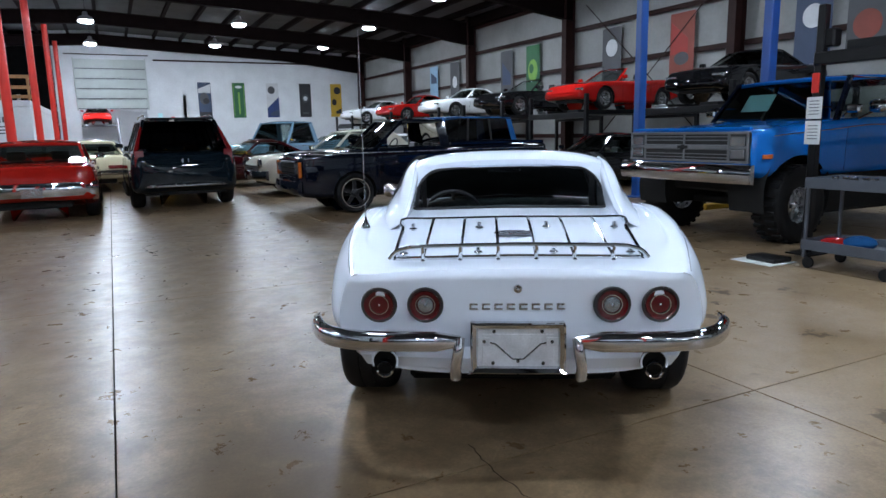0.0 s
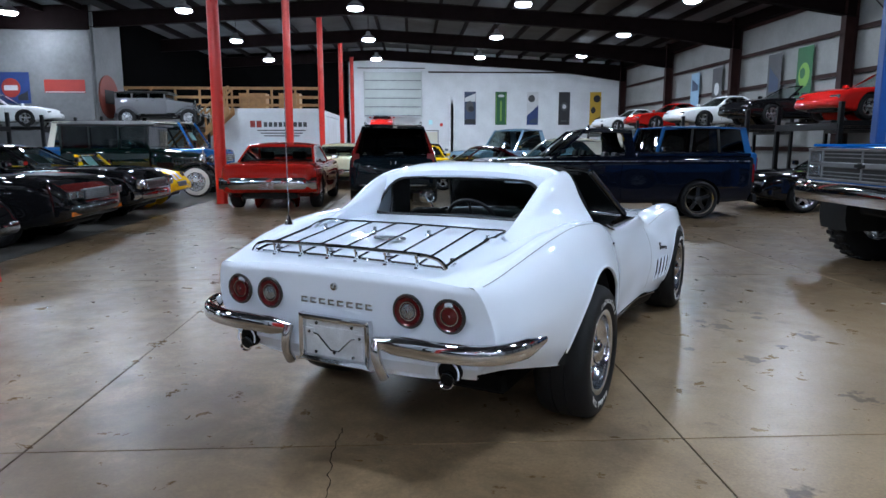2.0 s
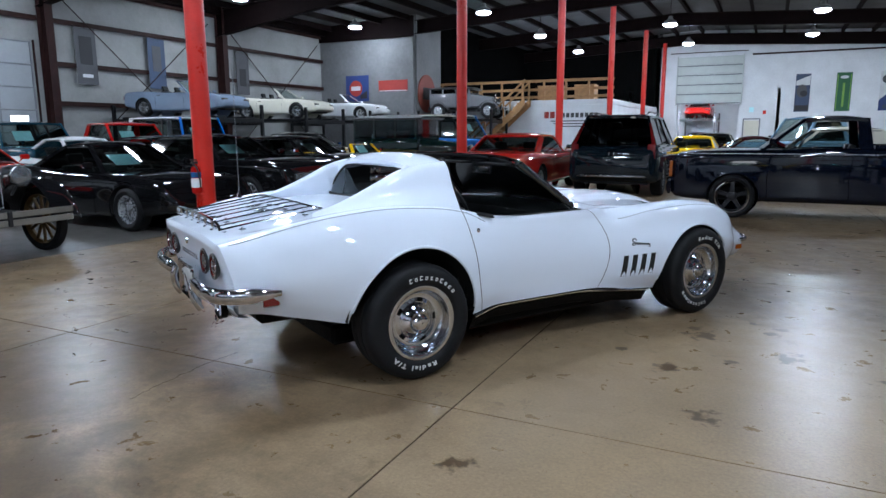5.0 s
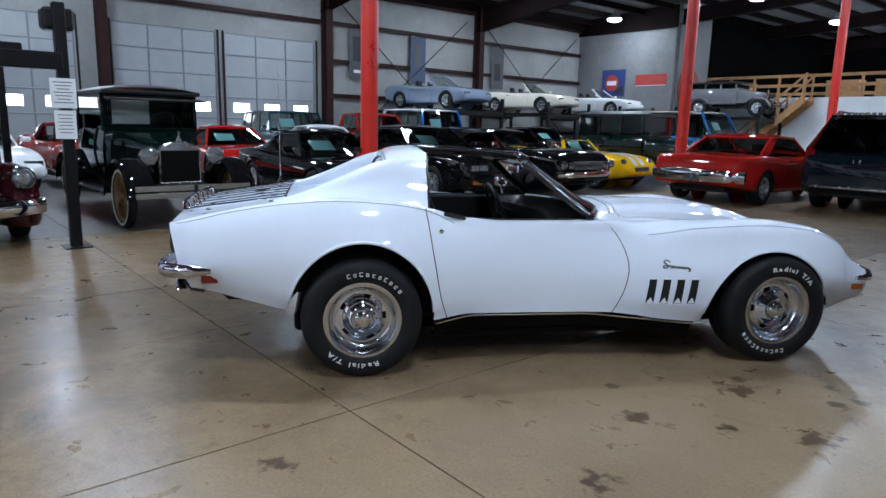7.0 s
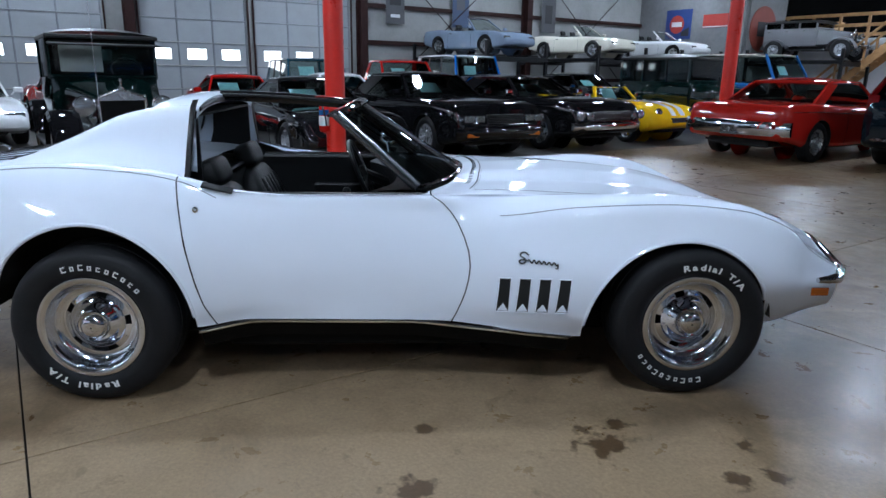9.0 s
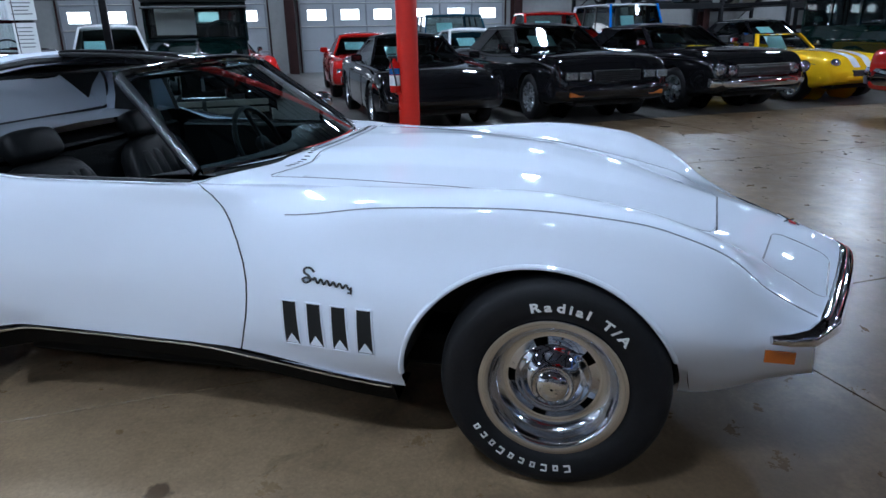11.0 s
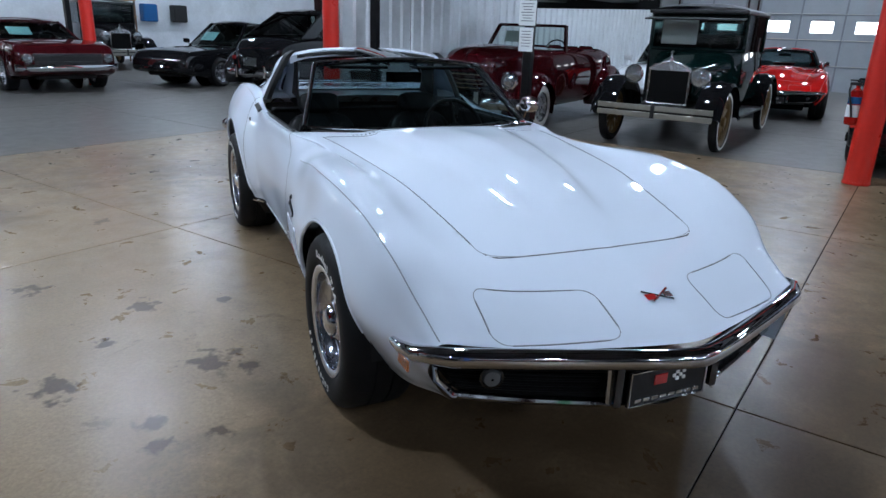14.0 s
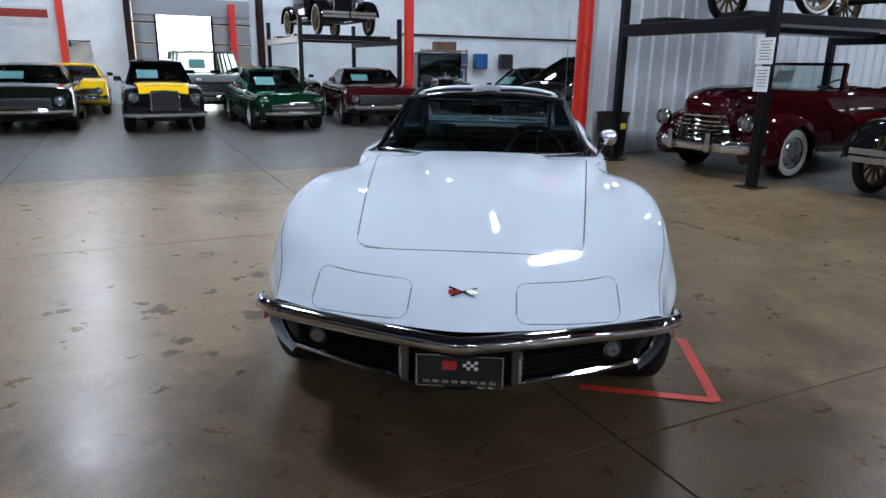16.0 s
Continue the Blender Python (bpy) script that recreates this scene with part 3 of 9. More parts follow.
# partition of ribbed sheet between the hall and the southern bay
s = Shape()
x, rows = WEST, []
prof = []
while x < -2.3:
    for dx, dy in ((0, 0), (0.03, 0.035), (0.07, 0.035), (0.10, 0)):
        prof.append((x + dx, PARTITION + dy))
    x += 0.30
s.grid([[(a, b, 0.0) for a, b in prof], [(a, b, 5.2) for a, b in prof]])
s.box((-2.3 - WEST, 0.06, 5.2), ((WEST - 2.3) / 2, PARTITION - 0.06, 2.6), 0.002)
structure("wall_partition", s, WALL_SHEET, "ribbed white sheet-metal partition wall", "wall", smooth=20)
# wall with signs in the north-west, and the mezzanine front
s = Shape().box((5.6, 0.2, 7.3), (WEST + 2.8, 29.2, 3.65), 0.002).box((0.2, 2.7, 7.3), (-12.0, 30.65, 3.65), 0.002)
structure("wall_signs", s, SIGN_WALL, "plain grey inner wall with two signs", "wall")
# dark sheet added over the wall's top to paint the shade there
structure("wall_signs_upper", Shape().box((5.7, 0.06, 1.0), (-14.75, 29.02, 6.55), 0.004), STEEL_DARK, "dark sheet over the inner wall's top, as shaded under the roof", "wall")
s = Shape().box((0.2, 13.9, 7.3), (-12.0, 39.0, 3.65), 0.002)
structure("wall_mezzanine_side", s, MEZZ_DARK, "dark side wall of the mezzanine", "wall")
s = Shape().box((9.1, 0.15, 2.7), (-7.33, 32.08, 1.35), 0.002).box((0.15, 13.8, 2.7), (-2.85, 39.06, 1.35), 0.002).box((9.15, 14, 0.25), (-7.32, 39.0, 2.83), 0.01)
structure("wall_mezzanine", s, WALL_WHITE, "white wall under the timber mezzanine", "wall")
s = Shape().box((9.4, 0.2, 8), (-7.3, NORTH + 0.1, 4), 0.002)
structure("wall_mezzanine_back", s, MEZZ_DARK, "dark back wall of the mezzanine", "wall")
# steel columns and girts of the two long walls
for name, xw, sgn in (("west", WEST, 1), ("east", EAST, -1)):
    for yb in BAYS:
        s = Shape()
        s.box((0.02, 0.28, 7.2), (xw + sgn * 0.55, yb, 3.6), 0.004).box((0.02, 0.28, 7.2), (xw + sgn * 0.14, yb, 3.6), 0.004).box((0.39, 0.02, 7.2), (xw + sgn * 0.345, yb, 3.6), 0.003)
        tagged(part("column", s, STEEL_BROWN), "red-brown tapered steel wall column", "column", "wall columns", "structure")
    for z in (1.15, 2.45, 3.75, 5.15, 6.35):
        for y0, y1 in zip(BAYS, BAYS[1:]):
            if name == "west" and z < 4.4 and y1 < 14.5 and y0 > -2:
                continue
            s = Shape().box((0.12, y1 - y0 - 0.29, 0.06), (xw + sgn * 0.065, (y0 + y1) / 2, z), 0.004).box((0.02, y1 - y0 - 0.29, 0.16), (xw + sgn * 0.13, (y0 + y1) / 2, z - 0.05), 0.004)
            tagged(part("girt", s, STEEL_BROWN), "brown steel wall girt", "girt", "wall girts", "structure")
# dark strips added along the wall tops, standing in for shade under the roof
for xw, sgn in ((WEST, 1), (EAST, -1)):
    tagged(part("eave_beam", Shape().box((0.34, NORTH - SOUTH - 0.2, 0.42), (xw + sgn * 0.20, (NORTH + SOUTH) / 2, 6.60), 0.01).box((0.48, NORTH - SOUTH - 0.2, 0.03), (xw + sgn * 0.24, (NORTH + SOUTH) / 2, 6.385), 0.004), STEEL_DARK), "dark strip added for the shaded wall top", "beam", "eave beams", "structure")
# roof: panels, purlins, rafters
s = Shape()
for x0, x1 in ((WEST - 0.2, RIDGE_X), (RIDGE_X, EAST + 0.2)):
    s.add([(x0, SOUTH - 0.2, roof_z(x0)), (x1, SOUTH - 0.2, roof_z(x1)), (x1, NORTH + 0.2, roof_z(x1)), (x0, NORTH + 0.2, roof_z(x0)),
           (x0, SOUTH - 0.2, roof_z(x0) + 0.2), (x1, SOUTH - 0.2, roof_z(x1) + 0.2), (x1, NORTH + 0.2, roof_z(x1) + 0.2), (x0, NORTH + 0.2, roof_z(x0) + 0.2)],
          [(0, 3, 2, 1), (4, 5, 6, 7), (0, 1, 5, 4), (1, 2, 6, 5), (2, 3, 7, 6), (3, 0, 4, 7)])
structure("ceiling", s, ROOF_PANEL, "grey insulated roof panels between dark purlins", "ceiling")
k = 0
x = WEST + 0.8
while x < EAST - 0.3:
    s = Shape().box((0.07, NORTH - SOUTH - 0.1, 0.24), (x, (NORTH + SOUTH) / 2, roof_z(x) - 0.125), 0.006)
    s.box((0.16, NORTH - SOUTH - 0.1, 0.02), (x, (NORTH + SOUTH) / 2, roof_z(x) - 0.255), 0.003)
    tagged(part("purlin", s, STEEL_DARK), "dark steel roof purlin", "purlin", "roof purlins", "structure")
    x += 1.52
for yb in BAYS:
    s = Shape()
    for x0, x1 in ((WEST + 0.1, RIDGE_X), (RIDGE_X, EAST - 0.1)):
        xs = [x0 + (x1 - x0) * i / 6 for i in range(7)]
        wall_x = x0 if x0 < -10 else x1
        dep = [0.62 + 0.45 * max(0, 1 - abs(q - wall_x) / 5.0) for q in xs]
        top = [roof_z(q) - 0.27 for q in xs]
        for (a, b, ta, tb, da, db) in zip(xs, xs[1:], top, top[1:], dep, dep[1:]):
            for y0, y1, za, zb, ca, cb in ((-0.011, 0.011, ta, tb, da, db), (-0.14, 0.14, ta - da, tb - db, 0.025, 0.025), (-0.14, 0.14, ta, tb, 0.022, 0.022)):
                s.add([(a, yb + y0, za - ca), (b, yb + y0, zb - cb), (b, yb + y1, zb - cb), (a, yb + y1, za - ca), (a, yb + y0, za), (b, yb + y0, zb), (b, yb + y1, zb), (a, yb + y1, za)],
                      [(0, 3, 2, 1), (4, 5, 6, 7), (0, 1, 5, 4), (1, 2, 6, 5), (2, 3, 7, 6), (3, 0, 4, 7)])
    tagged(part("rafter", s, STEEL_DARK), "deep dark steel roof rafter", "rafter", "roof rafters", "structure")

# red round posts under the ridge
for x, y in ((-2.58, 6.00), (-2.62, 14.43), (-2.48, 22.35), (-2.38, 29.9), (-2.32, 38.1), (-2.32, 45.3), (-2.30, -1.30), (-2.1, -8.2)):
    s = Shape().cyl(0.125, 6.95, (0, 0, 3.49), n=28)
    s.cyl(0.132, 0.03, (0, 0, 0.017), n=28)
    post = tagged(part("post", s, RED_POST, at=None), "round steel post painted glossy red", "post", "red posts", "structure")
    post.matrix_basis = pose(x, y, 0)

# high-bay lamps
# at x -14.1 the last two are unseen additions that brighten the south-west bay
LAMPS = [(x, 41.2 - 7.75 * k - (0.165 if x > 0 else 0.11) * (x + 0.45)) for k in range(8) for x in (-14.1, -7.1, -0.45, 5.8, 11.75) if not (k > 5 and x > 10) and not (k == 4 and x in (5.8, -0.45))]
first = None
for x, y in LAMPS:
    if first is None:
        first = thing("high_bay_lamp", "round high-bay lamp glowing white under the roof", "lamp", pose(x, y, 6.4), "ceiling lamps")
        part("housing", Shape().lathe([(0.07, 0.36), (0.10, 0.34), (0.11, 0.22), (0.27, 0.13), (0.315, 0.02), (0.302, 0.0)], 28), LAMP_BODY, first)
        part("lens", Shape().lathe([(0.302, -0.004), (0.294, -0.040), (0.25, -0.075), (0.18, -0.100), (0.10, -0.112), (0.02, -0.115)], 28), LENS, first)
        part("hanger", Shape().tube([(0, 0, 0.40), (0, 0, 1.36)], 0.012), STEEL_DARK, first)
    else:
        copy_thing(first, pose(x, y, 6.4))
# added lamps, hidden above the opening, to brighten the room beyond the north door
for x in (-2.2, 1.2):
    copy_thing(first, pose(x, NORTH + 3.0, 3.55))


# ---- vehicles ----
WHEELS = {}


def wheel_mesh(style, r, w):
    """Tyre and rim meshes, outer face towards +y, shared by wheels alike."""
    key = (style, r, w)
    if key in WHEELS:
        return WHEELS[key]
    rr = {"low": 0.74, "rally": 0.63, "mesh": 0.64, "five": 0.64, "cap": 0.58, "wire": 0.66, "white": 0.58, "wood": 0.80, "off": 0.46, "turbine": 0.66}[style] * r
    h = w / 2
    prof = [(rr * 0.99, -h * 0.8), (rr + 0.02, -h * 0.96), ((r + rr) / 2, -h * 1.06), (r - 0.03, -h * 0.94), (r - 0.006, -h * 0.78), (r, -h * 0.5), (r, 0),
            (r, h * 0.5), (r - 0.006, h * 0.78), (r - 0.03, h * 0.94), ((r + rr) / 2, h * 1.06), (rr + 0.02, h * 0.96), (rr * 0.99, h * 0.8)]
    tyre = Shape().lathe(prof, 40, axis="y", close=False)
    lugs = None
    if style == "off":
        block = Shape().box((0.055, w * 0.36, 0.03), (0, 0, r + 0.002), 0.006).mesh("tread_block", RUBBER, 40)
        lugs = (block, [pose(0, side * w * 0.26, 0, 0, 360 * i / 26 + side * 3, 0) for i in range(26) for side in (-1, 1)])
    tyre = tyre.mesh("tyre", RUBBER, 40)
    s = Shape()
    d = h * 0.78
    rim_mat = ALLOY
    s.lathe([(rr * 0.97, -h * 0.85), (rr * 0.9, 0), (rr * 0.93, d * 0.7), (rr * 1.0, d), (rr * 1.03, d * 1.06), (rr * 1.0, d * 1.1), (rr * 0.94, d * 1.02), (rr * 0.88, d * 0.62), (rr * 0.86, 0)], 36, axis="y", close=False)
    extra = None
    if style in ("five", "low", "rally", "turbine", "off"):
        n = {"five": 5, "low": 5, "rally": 5, "turbine": 12, "off": 8}[style]
        wd = {"five": 0.30, "low": 0.26, "rally": 0.55, "turbine": 0.16, "off": 0.30}[style] * rr
        for i in range(n):
            s.add([(-wd * 0.5, d * 0.5, rr * 0.16), (wd * 0.5, d * 0.5, rr * 0.16), (wd * 0.42, d * 0.42, rr * 0.9), (-wd * 0.42, d * 0.42, rr * 0.9),
                   (-wd * 0.5, d * 0.1, rr * 0.16), (wd * 0.5, d * 0.1, rr * 0.16), (wd * 0.42, d * 0.05, rr * 0.9), (-wd * 0.42, d * 0.05, rr * 0.9)],
                  [(0, 1, 2, 3), (7, 6, 5, 4), (0, 4, 5, 1), (1, 5, 6, 2), (2, 6, 7, 3), (3, 7, 4, 0)], pose(0, 0, 0, 0, 360 * i / n, 0))
        s.lathe([(rr * 0.30, d * 0.2), (rr * 0.28, d * 0.62), (rr * 0.15, d * 0.8), (0.004, d * 0.82)], 20, axis="y", close=False)
    elif style in ("mesh", "wire"):
        n = 16 if style == "mesh" else 24
        for i in range(n):
            for tw in (-1, 1):
                a, b = 2 * math.pi * i / n, 2 * math.pi * (i + tw * 1.6) / n
                s.tube([(rr * 0.24 * math.cos(a), d * 0.62, rr * 0.24 * math.sin(a)), (rr * 0.92 * math.cos(b), d * 0.5, rr * 0.92 * math.sin(b))], 0.008 if style == "mesh" else 0.004, 5)
        s.lathe([(rr * 0.27, d * 0.2), (rr * 0.26, d * 0.65), (rr * 0.12, d * 0.85), (0.004, d * 0.86)], 18, axis="y", close=False)
    elif style in ("cap", "white"):
        s.lathe([(rr * 0.92, d * 0.5), (rr * 0.75, d * 0.42), (rr * 0.62, d * 0.75), (rr * 0.35, d * 1.05), (0.004, d * 1.1)], 28, axis="y", close=False)
    elif style == "wood":
        rim_mat = YELLOW_WOOD
        for i in range(12):
            a = 2 * math.pi * i / 12
            s.tube([(rr * 0.12 * math.cos(a), 0, rr * 0.12 * math.sin(a)), (rr * 0.95 * math.cos(a), 0, rr * 0.95 * math.sin(a))], [0.022, 0.016], 8)
        s.cyl(rr * 0.2, w * 1.1, axis="y")
    if style == "low":
        rim_mat = DARK_ALLOY
    rim = s.mesh("rim", rim_mat, 40)
    ring = None
    if style in ("white", "wood"):
        ring = Shape().lathe([(r * 0.93 if style == "wood" else r * 0.88, h * 0.99), ((r + rr) / 2, h * 1.10), (rr + 0.015, h * 1.0)], 40, axis="y", close=False).mesh("whitewall", WHITEWALL)
    if style == "low":
        ring = Shape().lathe([(rr * 1.03, d * 1.0), (rr * 1.02, d * 1.16), (rr * 0.95, d * 1.16), (rr * 0.90, d * 0.9)], 40, axis="y", close=False).mesh("rim_lip", CHROME)
    WHEELS[key] = (tyre, rim, ring, lugs)
    return WHEELS[key]


def put_wheels(car, spots, style, r, w, label=""):
    tyre, rim, ring, lugs = wheel_mesh(style, r, w)
    for x, y, *more in spots:
        z = more[0] if more else r
        m = pose(x, y, z, 0, 0, 0 if y > 0 else 180)
        wh = part("wheel", tyre, None, car, label, at=m)
        part("rim", rim, None, wh)
        if ring:
            part(ring.name.split(".")[0], ring, None, wh)
        for at in lugs[1] if lugs else ():
            part("tread_block", lugs[0], None, wh, at=at)


def body_shape(st, boxy=0.0, nx=64, per=4):
    """A body lofted through stations (x, half width, bottom, belt, crown)."""
    st = np.array(st, float)
    xs = np.linspace(st[0, 0], st[-1, 0], nx)
    # gather more rings at the two rounded ends
    u = np.linspace(-1, 1, nx)
    xs = st[0, 0] + (np.sin(u * math.pi / 2 * 0.86) / math.sin(math.pi / 2 * 0.86) + 1) / 2 * (st[-1, 0] - st[0, 0])
    w, zb, zt, cr = (smooth_curve(st[:, 0], st[:, k], xs) for k in range(1, 5))
    rows = []
    for x, W, B, T, C in zip(xs, w, zb, zt, cr):
        h = T - B
        sec = [(0.0, B + 0.02 * h), (0.78 * W, B), (0.955 * W, B + 0.06 * h), (0.992 * W, B + 0.22 * h), (W, B + 0.5 * h), ((0.975 + 0.02 * boxy) * W, B + (0.80 + 0.08 * boxy) * h),
               ((0.90 + 0.06 * boxy) * W, T - 0.012 * h), ((0.72 + 0.08 * boxy) * W, T + 0.45 * C), (0.4 * W, T + 0.85 * C), (0.0, T + C)]
        half = rounded(sec, per)
        rows.append([(x, y, z) for y, z in half] + [(x, -y, z) for y, z in half[-2:0:-1]])
    s = Shape().grid(rows, wrap=True)
    n = len(rows[0])
    s.f.append(tuple(range(n))[::-1])
    s.f.append(tuple((nx - 1) * n + i for i in range(n)))
    return s


def lerp(a, b, t):
    return tuple(x + (y - x) * t for x, y in zip(a, b))


def quad_sheet(c00, c10, c11, c01, nu=8, nv=6, bulge=(0, 0, 0)):
    """A curved sheet between four corners that bulges in the middle."""
    rows = []
    for j in range(nv + 1):
        v = j / nv
        row = []
        for i in range(nu + 1):
            u = i / nu
            p = lerp(lerp(c00, c10, u), lerp(c01, c11, u), v)
            k = 4 * u * (1 - u)
            row.append(tuple(a + b * k for a, b in zip(p, bulge)))
        rows.append(row)
    return rows


def prism(shape, a, b, ta, tb):
    """A tapered bar with a rectangular section between two points; ta and tb are (dx, dy, dz) half sizes."""
    v = []
    for p, t in ((a, ta), (b, tb)):
        for sx, sy in ((-1, -1), (1, -1), (1, 1), (-1, 1)):
            v.append((p[0] + sx * t[0], p[1] + sy * t[1], p[2]))
    shape.add(v, [(3, 2, 1, 0), (4, 5, 6, 7), (0, 1, 5, 4), (1, 2, 6, 5), (2, 3, 7, 6), (3, 0, 4, 7)])


def seat_shape(w=0.5, h=0.75, x=0.0, y=0.0, z=0.3):
    s = Shape()
    s.box((0.52, w, 0.16), (x + 0.1, y, z), 0.05)
    s.box((0.14, w, h), (0, 0, h / 2), 0.05, pose(x - 0.2, y, z, 0, -14, 0))
    s.box((0.09, w * 0.55, 0.16), (0, 0, h + 0.1), 0.035, pose(x - 0.2, y, z, 0, -14, 0))
    return s


def cabin(car, spec, mat, glass, two_tone=None):
    """Pillars, roof, glass, seats and tub. spec: front and rear base, front and rear top of the roof, belt, roof height and widths."""
    xa, xb, xc, xd = spec["xa"], spec["xb"], spec["xc"], spec["xd"]
    zb, zr, wb, wr = spec["belt"], spec["roof"], spec["wb"], spec["wr"]
    cp = spec.get("cpillar", 0.10)
    open_top = spec.get("open", False)
    ins = Shape().box((xa - xd - 0.1, wb * 1.7, 0.05), ((xa + xd) / 2, 0, 0.30), 0.01)
    ins.box((0.35, wb * 1.72, zb - 0.38), (xa - 0.16, 0, (zb + 0.30) / 2), 0.06)
    for sd in (-1, 1):
        ins.box((xa - xd - 0.1, 0.06, zb - 0.34), ((xa + xd) / 2, sd * wb * 0.86, (zb + 0.28) / 2), 0.01)
    ins.box((0.08, wb * 1.7, zb - 0.32), (xd + 0.06, 0, (zb + 0.28) / 2), 0.01)
    part("interior", ins, spec.get("trim", VINYL), car)
    rows_of_seats = spec.get("seats", [xa - 0.95])
    for sx in rows_of_seats:
        for sd in (-1, 1):
            part("seat", seat_shape(wb * 0.66, min(0.62, zb - 0.32), sx, sd * wb * 0.43, 0.40), spec.get("trim", VINYL), car)
    sw = Shape()
    sw.tube([(0.0, 0.18 * math.cos(a), 0.18 * math.sin(a)) for a in np.linspace(0, 2 * math.pi, 20)[:-1]], 0.013, 6, True, pose(xa - 0.5, wb * 0.43, zb - 0.02, 0, -25, 0))
    sw.tube([(0, -0.18, 0), (0, 0.18, 0)], 0.012, 6, False, pose(xa - 0.5, wb * 0.43, zb - 0.02, 0, -25, 0))
    sw.tube([(xa - 0.5, wb * 0.43, zb - 0.02), (xa - 0.2, wb * 0.43, zb - 0.15)], 0.02, 6)
    part("steering_wheel", sw, BLACK_TRIM, car)
    bulge = spec.get("bulge", 0.10)
    A, B = (xa, wb, zb), (xb, wr, zr - 0.03)
    ws = Shape().grid(quad_sheet((xa, -wb * 0.97, zb), (xa, wb * 0.97, zb), (xb, wr * 0.97, zr - 0.03), (xb, -wr * 0.97, zr - 0.03), 10, 5, (bulge, 0, 0)))
    part("windshield", ws, glass, car)
    for sd in (-1, 1):
        s = Shape()
        prism(s, (xa, sd * wb * 0.985, zb - 0.03), (xb, sd * wr * 0.985, zr - 0.01), (0.035, 0.022, 0), (0.035, 0.022, 0))
        part("pillar", s, spec.get("frame", mat), car)
    if open_top:
        s = Shape().tube([(xb + bulge * 4 * u * (1 - u), (2 * u - 1) * wr, zr - 0.02) for u in np.linspace(0, 1, 13)], 0.022, 8)
        part("windshield_header", s, spec.get("frame", CHROME), car)
        return
    # roof, domed, with a turned-down rim
    dome = spec.get("dome", 0.05)
    rows = []
    nx, ny = 12, 12
    for i in range(nx + 1):
        u = i / nx
        row = []
        for j in range(ny + 1):
            v = 2 * j / ny - 1
            x = xb + (xc - xb) * u + (bulge * 0.8 * (1 - v * v) * (1 - u) ** 3) - (0.06 * (1 - v * v) * u**3)
            z = zr + dome * (1 - abs(v) ** 2.6) * (0.55 + 0.45 * math.sin(math.pi * min(1, u * 1.1))) - 0.03 * (2 * u - 1) ** 4
            row.append((x, v * wr * 1.02, z))
        rows.append(row)
    rim = [[(p[0], p[1], p[2] - 0.05) for p in r] for r in rows]
    s = Shape().grid(rows)
    s.grid(rim, flip=True)
    edge = [(i, 0) for i in range(nx + 1)] + [(nx, j) for j in range(1, ny + 1)] + [(i, ny) for i in range(nx - 1, -1, -1)] + [(0, j) for j in range(ny - 1, 0, -1)]
    s.grid([[rows[i][j] for i, j in edge], [rim[i][j] for i, j in edge]], wrap=True)
    part("roof", s, two_tone or mat, car, weld=True)
    rw = Shape().grid(quad_sheet((xd, -wb * 0.93, zb + 0.01), (xd, wb * 0.93, zb + 0.01), (xc, wr * 0.93, zr - 0.05), (xc, -wr * 0.93, zr - 0.05), 10, 5, (-0.07, 0, 0)))
    part("rear_window", rw, glass, car)
    posts = spec.get("posts", [])
    # front and rear base and top of the side glass
    side0, side1 = (xa - 0.05, xb - 0.05), (xd + cp * 1.2, xc + cp)
    for sd in (-1, 1):
        s = Shape()
        a0, a1 = (xd - 0.02, sd * wb, zb - 0.02), (side1[0], sd * wb, zb - 0.02)
        b0, b1 = (xc - 0.02, sd * wr, zr - 0.01), (side1[1], sd * wr, zr - 0.01)
        th = -0.045 * sd
        v = [a0, a1, b1, b0] + [(p[0], p[1] + th, p[2]) for p in (a0, a1, b1, b0)]
        s.add(v, [(0, 1, 2, 3), (7, 6, 5, 4), (0, 4, 5, 1), (1, 5, 6, 2), (2, 6, 7, 3), (3, 7, 4, 0)])
        part("rear_pillar", s, two_tone or mat, car)
        cuts = [0.0] + list(posts) + [1.0]
        for k, (u0, u1) in enumerate(zip(cuts, cuts[1:])):
            f = lambda u: side0[0] + (side1[0] - side0[0]) * u
            g = lambda u: side0[1] + (side1[1] - side0[1]) * u
            s = Shape().grid(quad_sheet((f(u0), sd * wb * 0.985, zb), (f(u1), sd * wb * 0.985, zb), (g(u1), sd * wr * 0.985, zr - 0.02), (g(u0), sd * wr * 0.985, zr - 0.02), 4, 3))
            if not (spec.get("window_down") and k == 0):
                part("side_window", s, glass, car)
            if k:
                s = Shape()
                prism(s, (f(u0), sd * wb * 0.985, zb - 0.02), (g(u0), sd * wr * 0.985, zr - 0.01), (0.03, 0.02, 0), (0.03, 0.02, 0))
                part("pillar", s, spec.get("postmat", BLACK_TRIM), car)


